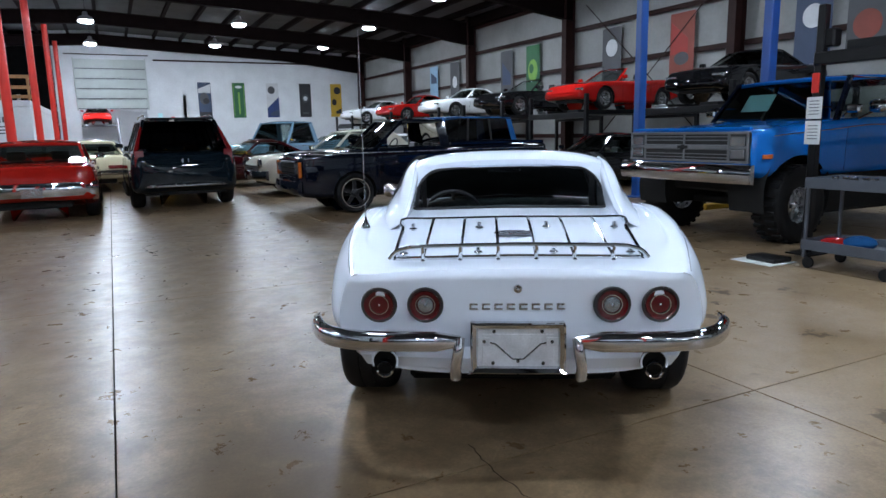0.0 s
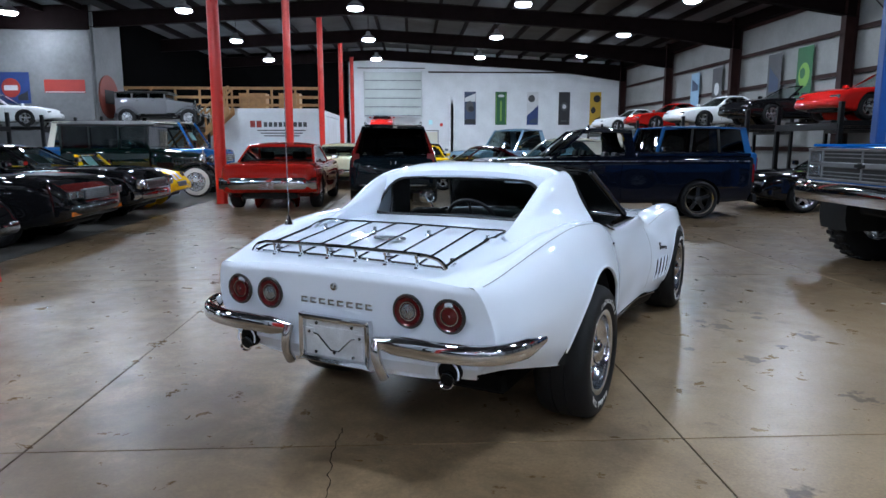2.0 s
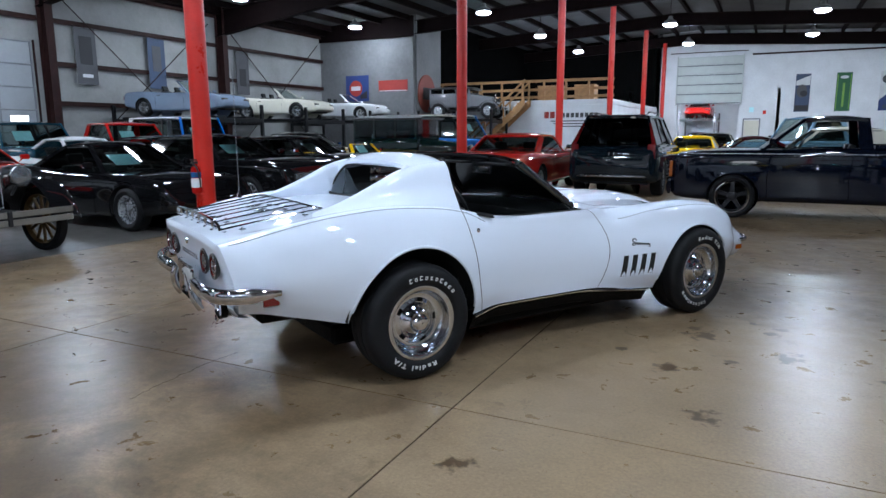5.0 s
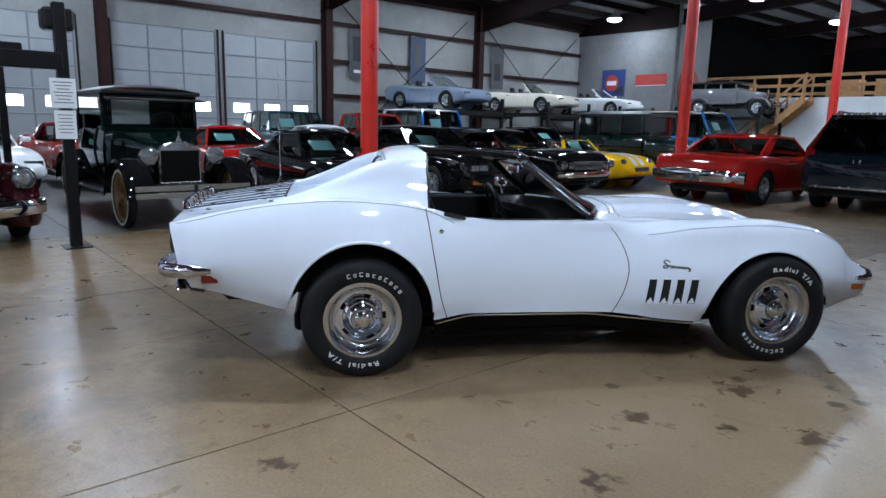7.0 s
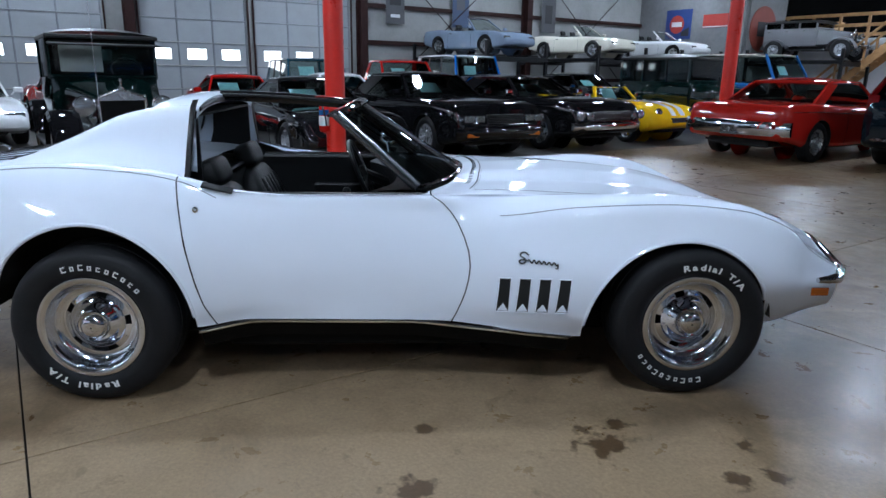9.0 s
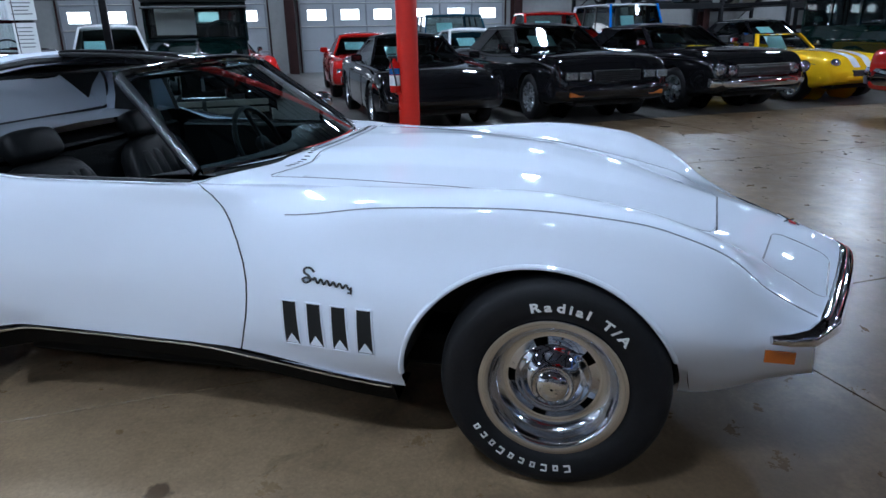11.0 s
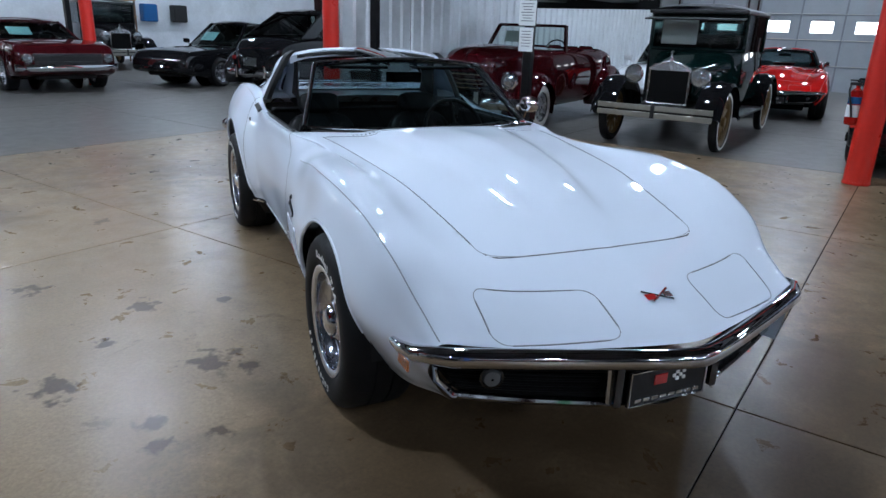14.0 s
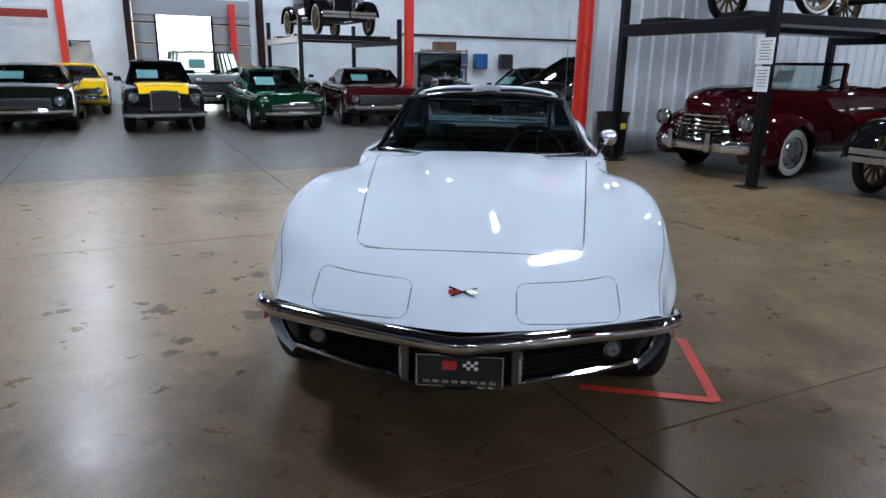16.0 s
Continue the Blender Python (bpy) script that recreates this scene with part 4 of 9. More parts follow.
def dress(car, L, W, front, rear, chrome=True):
    """Bumpers, grille, lamps. front and rear: dicts of heights."""
    for e, d, kind in ((1, front, "front"), (-1, rear, "rear")):
        x = d.get("x", L / 2)
        bz, bh, bw = d.get("bumper", (0.45, 0.14, 0.98))
        mat = d.get("bmat", CHROME if chrome else BLACK_TRIM)
        hw = W / 2 * bw
        proj = d.get("proj", 0.07)
        sweep = d.get("sweep", 0.16)
        rows = []
        for u in np.linspace(-1, 1, 21):
            xx = x + proj - sweep * abs(u) ** 3.2
            rows.append([(e * (xx + dx), u * hw, bz + dz) for dx, dz in ((-0.05, -bh / 2), (-0.005, -bh / 2 * 0.94), (0.018, -bh * 0.2), (0.018, bh * 0.2), (-0.005, bh / 2 * 0.94), (-0.05, bh / 2))])
        s = Shape().grid(rows, wrap=True)
        s.f.append(tuple(range(6)))
        s.f.append(tuple(20 * 6 + i for i in range(6))[::-1])
        part("bumper", s, mat, car, "chrome bumper" if mat is CHROME else "")
        if "plate" in d:
            part("number_plate", Shape().box((0.012, 0.31, 0.155), (e * (x + proj + 0.02), 0, d["plate"]), 0.003), DULL_CHROME, car)
        if "grille" in d:
            gz, gh, gw, n = d["grille"]
            gx = d.get("gx", x)
            part("grille", Shape().box((0.05, gw, gh), (e * (gx - 0.02), 0, gz), 0.01), BLACK_TRIM, car)
            for k in range(n):
                z = gz - gh / 2 + gh * (k + 0.5) / n
                part("grille_bar", Shape().box((0.03, gw * 0.98, min(0.02, gh / n * 0.4)), (e * (gx + 0.012), 0, z), 0.004), d.get("gmat", CHROME), car)
        for y, z, r, shape_, mat_ in d.get("lamps", []):
            lx = d.get("lx", x)
            for sd in (-1, 1):
                if shape_ == "round":
                    rim = Shape().lathe([(r * 1.15, -0.04), (r * 1.18, 0.0), (r * 1.05, 0.018), (r * 0.98, 0.005)], 24, (0, 0, 0), "x", False)
                    o = part("headlight" if e > 0 else "taillight", Shape().lathe([(r, -0.03), (r * 0.98, 0.0), (r * 0.7, 0.022), (0.004, 0.032)], 24, (0, 0, 0), "x", False), mat_, car, at=pose(e * lx, sd * y, z, 0, 0, 0 if e > 0 else 180))
                    part("bezel", rim, CHROME if chrome else BLACK_TRIM, o)
                else:
                    w, h = r
                    o = part("headlight" if e > 0 else "taillight", Shape().box((0.05, w, h), (0, 0, 0), 0.008), mat_, car, at=pose(e * lx, sd * y, z, 0, 0, 0 if e > 0 else 180))


def sale_sheet(car, x, y, z, tilt, yaw=0, w=0.42, h=0.28, mat=None):
    """The printed sheet lying behind a windshield."""
    s = Shape().box((0.004, w, h), (0, 0, 0), 0.001)
    o = part("sale_sheet", s, mat or TEAL_PAPER, car, "pale printed sale sheet", at=pose(x, y, z, 0, tilt, yaw))
    return o


def underbody(car, st, wheels, r, w):
    st = np.array(st, float)
    x0, x1 = st[0, 0] + 0.2, st[-1, 0] - 0.2
    W = st[:, 1].max()
    B = st[:, 2].min()
    s = Shape().box((x1 - x0, W * 1.15, 0.2), ((x0 + x1) / 2, 0, B + 0.14), 0.03)
    part("underbody", s, UNDER, car)
    for x in wheels:
        for sd in (-1, 1):
            prof = [(x + r * math.cos(a), r + r * math.sin(a)) for a in np.linspace(-0.35, math.pi + 0.35, 18)]
            s = Shape().grid([[(px, sd * W * 0.50, pz) for px, pz in prof], [(px, sd * W * 0.975, pz) for px, pz in prof]])
            s.add([(px, sd * W * 0.50, pz) for px, pz in prof], [tuple(range(18))])
            part("wheel_well", s, UNDER, car)


def coupe(name, label, m, color, st, wheels, r, w, style, spec, front, rear, boxy=0.2, glass=None, chrome=True, roof=None, category="car",
          track=0.86, sheet=True, arch_gap=0.045, group="parked cars", wheel_label="", stripe=None):
    """A whole car. Stations run from the tail (negative x) to the nose; wheels gives the two axles."""
    car = thing(name, label, category, m, group)
    L = 2 * max(abs(st[0][0]), abs(st[-1][0]))
    W = 2 * max(q[1] for q in st)
    s = body_shape(st, boxy)
    for x in wheels:
        for sd in (-1, 1):
            cut(s, arch(x, r * 0.98, r + arch_gap, r + arch_gap, sd))
    if spec:
        cut(s, top_hole(spec["xd"] + 0.02, spec["xa"] + 0.02, spec["wb"] * 0.96, spec["belt"] - 0.13, 6))
    part("body", s, color, car, smooth=50)
    underbody(car, st, wheels, r + arch_gap, w)
    put_wheels(car, [(x, sd * (W / 2 * track)) for x in wheels for sd in (-1, 1)], style, r, w, wheel_label)
    if spec:
        cabin(car, spec, color, glass or GLASS, roof)
        if sheet:
            xa, xb = spec["xa"], spec["xb"]
            tilt = -math.degrees(math.atan2(xa - xb, spec["roof"] - spec["belt"]))
            sale_sheet(car, xa - (xa - xb) * 0.45 + spec.get("bulge", 0.1) * 0.6 - 0.03, -spec["wb"] * 0.33, spec["belt"] + (spec["roof"] - spec["belt"]) * 0.42, tilt)
        # mirrors, door handles and door seams
        for sd in (-1, 1):
            mz = spec["belt"] + 0.10
            s = Shape().box((0.09, 0.16, 0.10), (spec["xa"] - 0.12, sd * (W / 2 + 0.04), mz), 0.03)
            s.tube([(spec["xa"] - 0.1, sd * (W / 2 - 0.08), mz - 0.09), (spec["xa"] - 0.12, sd * (W / 2 + 0.02), mz)], 0.012, 6)
            part("mirror", s, CHROME if chrome else color, car)
            part("door_handle", Shape().box((0.14, 0.02, 0.025), (spec["xa"] - 1.15, sd * (W / 2 * 0.985), spec["belt"] - 0.10), 0.006), CHROME if chrome else BLACK_TRIM, car)
        for sd in (-1, 1):
            # door shut lines, belt and sill trim
            for xs_ in (spec["xa"] - 0.10, max(spec["xd"] + 0.25, spec["xa"] - 1.30)):
                B, T, wl = (np.interp(xs_, [q[0] for q in st], [q[k] for q in st]) for k in (2, 3, 1))
                hgt = T - B
                line = rounded([(xs_, sd * wl * 0.985, B + 0.10 * hgt), (xs_ + 0.02, sd * (wl + 0.0015), B + 0.5 * hgt), (xs_ - 0.01, sd * wl * (0.977 + 0.02 * boxy), B + (0.80 + 0.08 * boxy) * hgt)], 4)
                part("door_seam", Shape().tube(line, 0.004, 4), SEAM_BLACK, car)
            run = np.linspace(st[1][0] + 0.15, st[-2][0] - 0.25, 20)
            wl, B, T = (smooth_curve([q[0] for q in st], [q[k] for q in st], run) for k in (1, 2, 3))
            part("belt_trim", Shape().tube([(x_, sd * (w_ * (0.977 + 0.02 * boxy) + 0.001), b_ + (0.80 + 0.08 * boxy) * (t_ - b_)) for x_, w_, b_, t_ in zip(run, wl, B, T)], 0.006, 5), CHROME if chrome else color, car)
            if not spec.get("open"):
                part("drip_rail", Shape().tube([(spec["xb"], sd * spec["wr"] * 1.02, spec["roof"] - 0.035), (spec["xc"], sd * spec["wr"] * 1.02, spec["roof"] - 0.05)], 0.010, 5), CHROME if chrome else BLACK_TRIM, car)
    dress(car, L, W, front, rear, chrome)
    return car


def std_st(L, W, nose=0.62, belt=0.90, deck=0.92, bottom=0.22, hood=0.86, tail=0.70, round_=1.0):
    """Common stations of a saloon-like body."""
    h, w = L / 2, W / 2
    return [(-h, w * 0.82, bottom + 0.22, tail, 0.0), (-h + 0.05, w * 0.91, bottom + 0.18, (tail + deck) / 2 + 0.05, 0.01), (-h + 0.20, w * 0.96, bottom + 0.15, deck - 0.02, 0.02),
            (-h * 0.62, w, bottom + 0.03, deck, 0.03), (-h * 0.1, w, bottom, belt, 0.02), (h * 0.30, w, bottom, (belt + hood) / 2 + 0.01, 0.03), (h * 0.62, w, bottom + 0.02, hood, 0.04),
            (h - 0.25, w * 0.965, bottom + 0.09, (hood + nose) / 2 + 0.05, 0.03), (h - 0.07, w * 0.90, bottom + 0.13, nose + 0.03, 0.01), (h, w * 0.80, bottom + 0.17, nose - 0.03, 0.0)]



# ---- the white sports car in the middle of the floor ----
def blob(cx, cy, cz, rx, ry, rz, power=2.3, n=28, m_=14):
    """A full, rounded form: a pontoon fender, a cushion."""
    rows_ = []
    for j in range(m_ + 1):
        b = -math.pi / 2 + math.pi * j / m_
        row = []
        for i in range(n):
            a = 2 * math.pi * i / n
            cx_, sx_ = math.cos(a) * math.cos(b), math.sin(a) * math.cos(b)
            f = lambda q: math.copysign(abs(q) ** (2 / power), q)
            row.append((cx + rx * f(cx_), cy + ry * f(sx_), cz + rz * f(math.sin(b))))
        rows_.append(row)
    return Shape().grid(rows_, wrap=True)


def cushion(cx, cy, cz, rx, ry, rz, n=24, m_=12):
    return blob(cx, cy, cz, rx, ry, rz, 3.6, n, m_)


HERO_WHITE = material("white hero paint", (0.79, 0.845, 0.94), 0.40, coat=1.0, spec=0.0)
DIM_GLASS = material("dull lamp glass", (0.16, 0.165, 0.17), 0.15, metal=0.3, bump=0.3, bump_scale=120)
DEEP_LENS = material("deep red lamp lens", (0.085, 0.004, 0.006), 0.14, coat=0.5, bump=0.25, bump_scale=150)
SEAM = material("dark panel gap", (0.05, 0.055, 0.065), 0.6)
PIN = material("grey pin line", (0.27, 0.29, 0.33), 0.35)
HUB_RED = material("enamel red", (0.45, 0.02, 0.02), 0.25, coat=0.5)
LETTER = material("raised white lettering", (0.72, 0.71, 0.68), 0.55, var=0.08, scale=30)
REAR_GLASS = window_glass("lightly tinted rear glass", (0.72, 0.76, 0.77))
PLATE_STEEL = material("worn bare plate metal", (0.66, 0.68, 0.71), 0.38, metal=0.35, var=0.2, scale=14, bump=0.3, bump_scale=40)

hero = thing("sports_coupe", "white two-seat sports coupe with open roof, chrome bumpers and luggage rack", "car", pose(1.832, 3.000, 0, 0, 0, 59.6))

# control rows of the half body, from sill to centre line: (x, y, z)
ROWS = [
    [(-1.04, 0.6, 0.47), (-0.9, 0.66, 0.475), (-0.65, 0.725, 0.43), (-0.41, 0.765, 0.374), (0.0, 0.84, 0.33), (0.38, 0.79, 0.305), (0.605, 0.755, 0.33), (1.372, 0.765, 0.325), (2.04, 0.78, 0.25), (2.45, 0.785, 0.27), (2.83, 0.735, 0.3), (2.93, 0.708, 0.285), (3.15, 0.675, 0.3), (3.47, 0.64, 0.345)],
    [(-1.04, 0.655, 0.54), (-0.9, 0.712, 0.545), (-0.65, 0.775, 0.53), (-0.41, 0.812, 0.49), (0.0, 0.872, 0.46), (0.38, 0.83, 0.42), (0.605, 0.785, 0.43), (1.025, 0.77, 0.425), (1.372, 0.785, 0.425), (2.04, 0.84, 0.38), (2.45, 0.862, 0.4), (2.83, 0.80, 0.4), (2.95, 0.772, 0.385), (3.15, 0.742, 0.37), (3.47, 0.695, 0.39)],
    [(-1.04, 0.695, 0.63), (-0.9, 0.748, 0.645), (-0.65, 0.805, 0.665), (-0.41, 0.842, 0.68), (0.0, 0.876, 0.69), (0.38, 0.842, 0.64), (0.605, 0.8, 0.58), (1.025, 0.785, 0.56), (1.445, 0.8, 0.565), (2.04, 0.858, 0.56), (2.45, 0.876, 0.59), (2.83, 0.848, 0.53), (3.0, 0.815, 0.5), (3.15, 0.785, 0.475), (3.47, 0.735, 0.455)],
    [(-1.04, 0.678, 0.74), (-0.9, 0.728, 0.765), (-0.65, 0.776, 0.82), (-0.41, 0.800, 0.85), (0.0, 0.810, 0.86), (0.38, 0.800, 0.81), (0.605, 0.788, 0.735), (1.025, 0.777, 0.71), (1.445, 0.785, 0.69), (2.04, 0.822, 0.7), (2.45, 0.842, 0.735), (2.83, 0.815, 0.675), (3.0, 0.795, 0.61), (3.15, 0.77, 0.57), (3.3, 0.75, 0.535), (3.47, 0.722, 0.5)],
    [(-1.04, 0.635, 0.832), (-0.96, 0.655, 0.846), (-0.69, 0.706, 0.912), (-0.415, 0.728, 0.955), (-0.145, 0.735, 0.972), (0.13, 0.738, 0.958), (0.356, 0.745, 0.922), (0.563, 0.762, 0.835), (0.815, 0.766, 0.812), (1.34, 0.757, 0.798), (1.656, 0.752, 0.785), (1.99, 0.775, 0.826), (2.37, 0.8, 0.845), (2.71, 0.787, 0.815), (2.9, 0.765, 0.752), (3.09, 0.742, 0.685), (3.22, 0.727, 0.64), (3.35, 0.714, 0.597), (3.47, 0.702, 0.545)],
    [(-1.04, 0.56, 0.841), (-0.69, 0.648, 0.924), (-0.415, 0.668, 0.966), (-0.145, 0.672, 0.982), (0.13, 0.678, 0.970), (0.356, 0.70, 0.936), (0.563, 0.738, 0.888), (0.815, 0.745, 0.868), (1.235, 0.745, 0.868), (1.445, 0.735, 0.862), (1.656, 0.67, 0.845), (1.99, 0.67, 0.86), (2.37, 0.695, 0.875), (2.71, 0.7, 0.832), (2.9, 0.67, 0.765), (3.09, 0.64, 0.694), (3.22, 0.62, 0.648), (3.35, 0.605, 0.603), (3.47, 0.59, 0.54)],
    [(-1.04, 0.35, 0.855), (-0.69, 0.545, 0.905), (-0.415, 0.575, 0.942), (-0.145, 0.588, 0.955), (0.13, 0.602, 0.955), (0.356, 0.63, 0.93), (0.563, 0.68, 0.875), (0.815, 0.68, 0.866), (1.235, 0.68, 0.866), (1.445, 0.64, 0.872), (1.656, 0.60, 0.870), (1.99, 0.56, 0.853), (2.37, 0.51, 0.822), (2.71, 0.48, 0.760), (2.98, 0.45, 0.694), (3.22, 0.4, 0.632), (3.36, 0.38, 0.582), (3.47, 0.36, 0.535)],
    [(-1.04, 0, 0.86), (-0.69, 0, 0.912), (-0.415, 0, 0.945), (-0.145, 0, 0.957), (0.13, 0, 0.96), (0.356, 0, 0.95), (0.563, 0, 0.9), (0.815, 0, 0.875), (1.235, 0, 0.872), (1.445, 0, 0.88), (1.656, 0, 0.886), (1.99, 0, 0.896), (2.37, 0, 0.868), (2.71, 0, 0.797), (2.98, 0, 0.722), (3.22, 0, 0.651), (3.36, 0, 0.606), (3.47, 0, 0.552)],
]
NX = 340
HX = np.linspace(-1.04, 3.47, NX)


def blur(a, n=9):
    k = np.hanning(n + 2)[1:-1]
    k /= k.sum()
    e = np.concatenate([2 * a[0] - a[n // 2:0:-1], a, 2 * a[-1] - a[-2:-n // 2 - 1:-1]])
    return np.convolve(e, k, "valid")


CTRL = []
for row in ROWS:
    r = np.array(row)
    CTRL.append((blur(smooth_curve(r[:, 0], r[:, 1], HX)), blur(smooth_curve(r[:, 0], r[:, 2], HX))))


def warp(x, y):
    """The nose is swept back towards the fenders."""
    t = max(0.0, (x - 2.85) / 0.62)
    return x - 0.265 * (math.hypot(y, 0.03) / 0.72) ** 1.12 * t * t * (3 - 2 * min(t, 1))


def tail_lean(x, z):
    """The tail leans forward towards its foot."""
    t = min(1.0, max(0.0, (-0.72 - x) / 0.30))
    return t * t * np.interp(z, [0.45, 0.60, 0.72, 0.835], [0.095, 0.055, 0.028, 0.0])


def hood_bump(x, y):
    """The raised middle of the hood."""
    a = 1 / (1 + math.exp((abs(y) - max(0.05, 0.35 - 0.20 * (x - 1.65))) / 0.012))
    b = 1 / (1 + math.exp((x - 2.80) / 0.06)) * min(1, max(0, (x - 1.45) / 0.15))
    return 0.030 * a * b


SECTIONS = []
for i, x in enumerate(HX):
    sec = [(c[0][i], c[1][i]) for c in CTRL]
    sec[-1] = (0.0, sec[-1][1])
    half = rounded(sec, 14)
    SECTIONS.append([(y, z + hood_bump(x, y)) for y, z in half])
CREASE = 4 * 14


def section_at(x):
    f = min(max((x - HX[0]) / (HX[-1] - HX[0]) * (NX - 1), 0), NX - 1.001)
    i, t = int(f), f - int(f)
    return [(a[0] + (b[0] - a[0]) * t, a[1] + (b[1] - a[1]) * t) for a, b in zip(SECTIONS[i], SECTIONS[i + 1])]


def top_z(x, y):
    s = section_at(x)[CREASE - 6:]
    for (y0, z0), (y1, z1) in zip(s, s[1:]):
        if y1 <= abs(y) <= y0:
            t = (abs(y) - y1) / max(1e-6, y0 - y1)
            return z1 + (z0 - z1) * t
    return s[-1][1] if abs(y) < 0.1 else s[0][1]


def side_y(x, z):
    s = section_at(x)[:CREASE + 8]
    for (y0, z0), (y1, z1) in zip(s, s[1:]):
        if z0 <= z <= z1:
            return y0 + (y1 - y0) * (z - z0) / max(1e-6, z1 - z0)
    return s[0][0] if z < s[0][1] else s[-1][0]


def on_top(x, y, lift=0.0):
    return (warp(x, y), y, top_z(x, y) + lift)


def on_side(x, z, sd, lift=0.0):
    y = side_y(x, z)
    return (warp(x, y), sd * (y + lift), z)


rows = []
for x, half in zip(HX, SECTIONS):
    rows.append([(warp(x, y) + tail_lean(x, z), y, z) for y, z in half] + [(warp(x, y) + tail_lean(x, z), -y, z) for y, z in half[-2::-1]])
skin = Shape().grid(rows)
me_v = np.array(skin.v).reshape(NX, -1, 3)
du, dv = np.gradient(me_v, axis=0), np.gradient(me_v, axis=1)
nor = np.cross(dv, du).reshape(-1, 3)
nor /= np.linalg.norm(nor, axis=1)[:, None] + 1e-9
SKIN_V, SKIN_N = me_v.reshape(-1, 3), nor


def split(faces, verts, region, keep):
    """Keeps the faces inside (keep) or outside a region of the skin, with a clean rim. region(p) gives depth and the move to the rim in x, y, z."""
    v = dict(verts)
    side = {}
    for i in {i for f in faces for i in f}:
        d, mv = region(v[i])
        side[i] = (d, mv)
    bad = {i for i, (d, _) in side.items() if (d <= 0) == keep}
    out = [f for f in faces if not all(i in bad for i in f)]
    for i in {i for f in out for i in f} & bad:
        mv, n, p = side[i][1], SKIN_N[i], v[i]
        mv = list(mv)
        if abs(n[2]) > abs(n[1]):
            mv[2] = -(n[0] * mv[0] + n[1] * mv[1]) / n[2]
        else:
            mv[1] = -(n[0] * mv[0] + n[2] * mv[2]) / (n[1] if abs(n[1]) > 1e-3 else 1e-3)
        v[i] = (p[0] + mv[0], p[1] + mv[1], p[2] + mv[2])
    return out, v


def panel(name, faces, v, mat, label="", parent=None):
    used = sorted({i for f in faces for i in f})
    order = {o: k for k, o in enumerate(used)}
    s = Shape()
    s.v = [v[i] for i in used]
    s.f = [tuple(order[i] for i in f) for f in faces]
    ob = part(name, s, mat, parent or hero, label, smooth=40)
    return ob


def wheel_opening(cx, cz, rx, rz):
    def region(p):
        if abs(p[1]) < 0.45 or p[2] > cz + rz + 0.12:
            return -1, (0, 0, 0)
        dx, dz = (p[0] - cx) / rx, (p[2] - cz) / rz
        r = max(math.hypot(dx, dz), 1e-3)
        k = 1 / r - 1
        return 1 - r, (dx * k * rx, 0, dz * k * rz)
    return region


def cockpit(p):
    """The opening between the screen, the doors' tops and the rear bulkhead."""
    if p[2] < 0.80:
        return -1, (0, 0, 0)
    front = 1.365 + 0.200 * (1 - min(1, (p[1] / 0.66) ** 2))
    ds = [(front - p[0], (front - p[0], 0, 0)), (p[0] - 0.335, (0.335 - p[0], 0, 0)), (0.705 - abs(p[1]), (0, math.copysign(0.705, p[1]) - p[1], 0))]
    return min(ds, key=lambda q: q[0])


def door_edges(z):
    back = np.interp(z, [.30, .34, .42, .51, .68, .92], [.476, .460, .432, .411, .380, .343])
    front = np.interp(z, [.30, .36, .42, .46, .52, .58, .64, .70, .76, .80, .84, .87], [1.463, 1.489, 1.511, 1.524, 1.537, 1.543, 1.536, 1.517, 1.489, 1.462, 1.425, 1.377])
    return back, front


def door_region(gap, sd):
    def region(p):
        if p[1] * sd < 0.5 or p[2] > 1.2:
            return -9, (0, 0, 0)
        b, f = door_edges(p[2])
        b, f = b + gap, f - gap
        return min([(p[0] - b, (b - p[0], 0, 0)), (f - p[0], (f - p[0], 0, 0))], key=lambda q: q[0])
    return region


def hood_half(x):
    return 0.60 - 0.118 * (x - 1.68)


def hood_region(gap):
    def region(p):
        half = hood_half(p[0]) - gap
        front = 3.035 - 0.15 * abs(p[1]) - gap
        back = 1.65 - 0.10 * (p[1] / 0.6) ** 2 + gap
        if p[2] < 0.6:
            return -9, (0, 0, 0)
        # rounded front corners
        cx, cy, r = front - 0.07, half - 0.07, 0.07
        if p[0] > cx and abs(p[1]) > cy:
            dx, dy = p[0] - cx, abs(p[1]) - cy
            q = math.hypot(dx, dy)
            k = (r - q) / max(q, 1e-4)
            return r - q, (dx * k, math.copysign(dy * k, p[1]), 0)
        return min([(half - abs(p[1]), (0, math.copysign(half, p[1]) - p[1], 0)), (front - p[0], (front - p[0], 0, 0)), (p[0] - back, (back - p[0], 0, 0))], key=lambda q: q[0])
    return region


def lamp_door_region(gap, sd):
    cx, cy, hx, hy, r = 3.230, 0.372, 0.095 - gap, 0.184 - gap, 0.042

    def region(p):
        # the lamp doors lean with the swept nose
        x, y = p[0] - cx + 0.31 * (abs(p[1]) - cy), p[1] * sd - cy
        qx, qy = abs(x) - (hx - r), abs(y) - (hy - r)
        if qx > 0 and qy > 0:
            q = math.hypot(qx, qy)
            k = (r - q) / max(q, 1e-4)
            return r - q, (math.copysign(qx * k, x), math.copysign(qy * k, y) * sd, 0)
        ds = [(hx - abs(x), (math.copysign(hx, x) - x, 0, 0)), (hy - abs(y), (0, (math.copysign(hy, y) - y) * sd, 0))]
        return min(ds, key=lambda q: q[0])
    return region


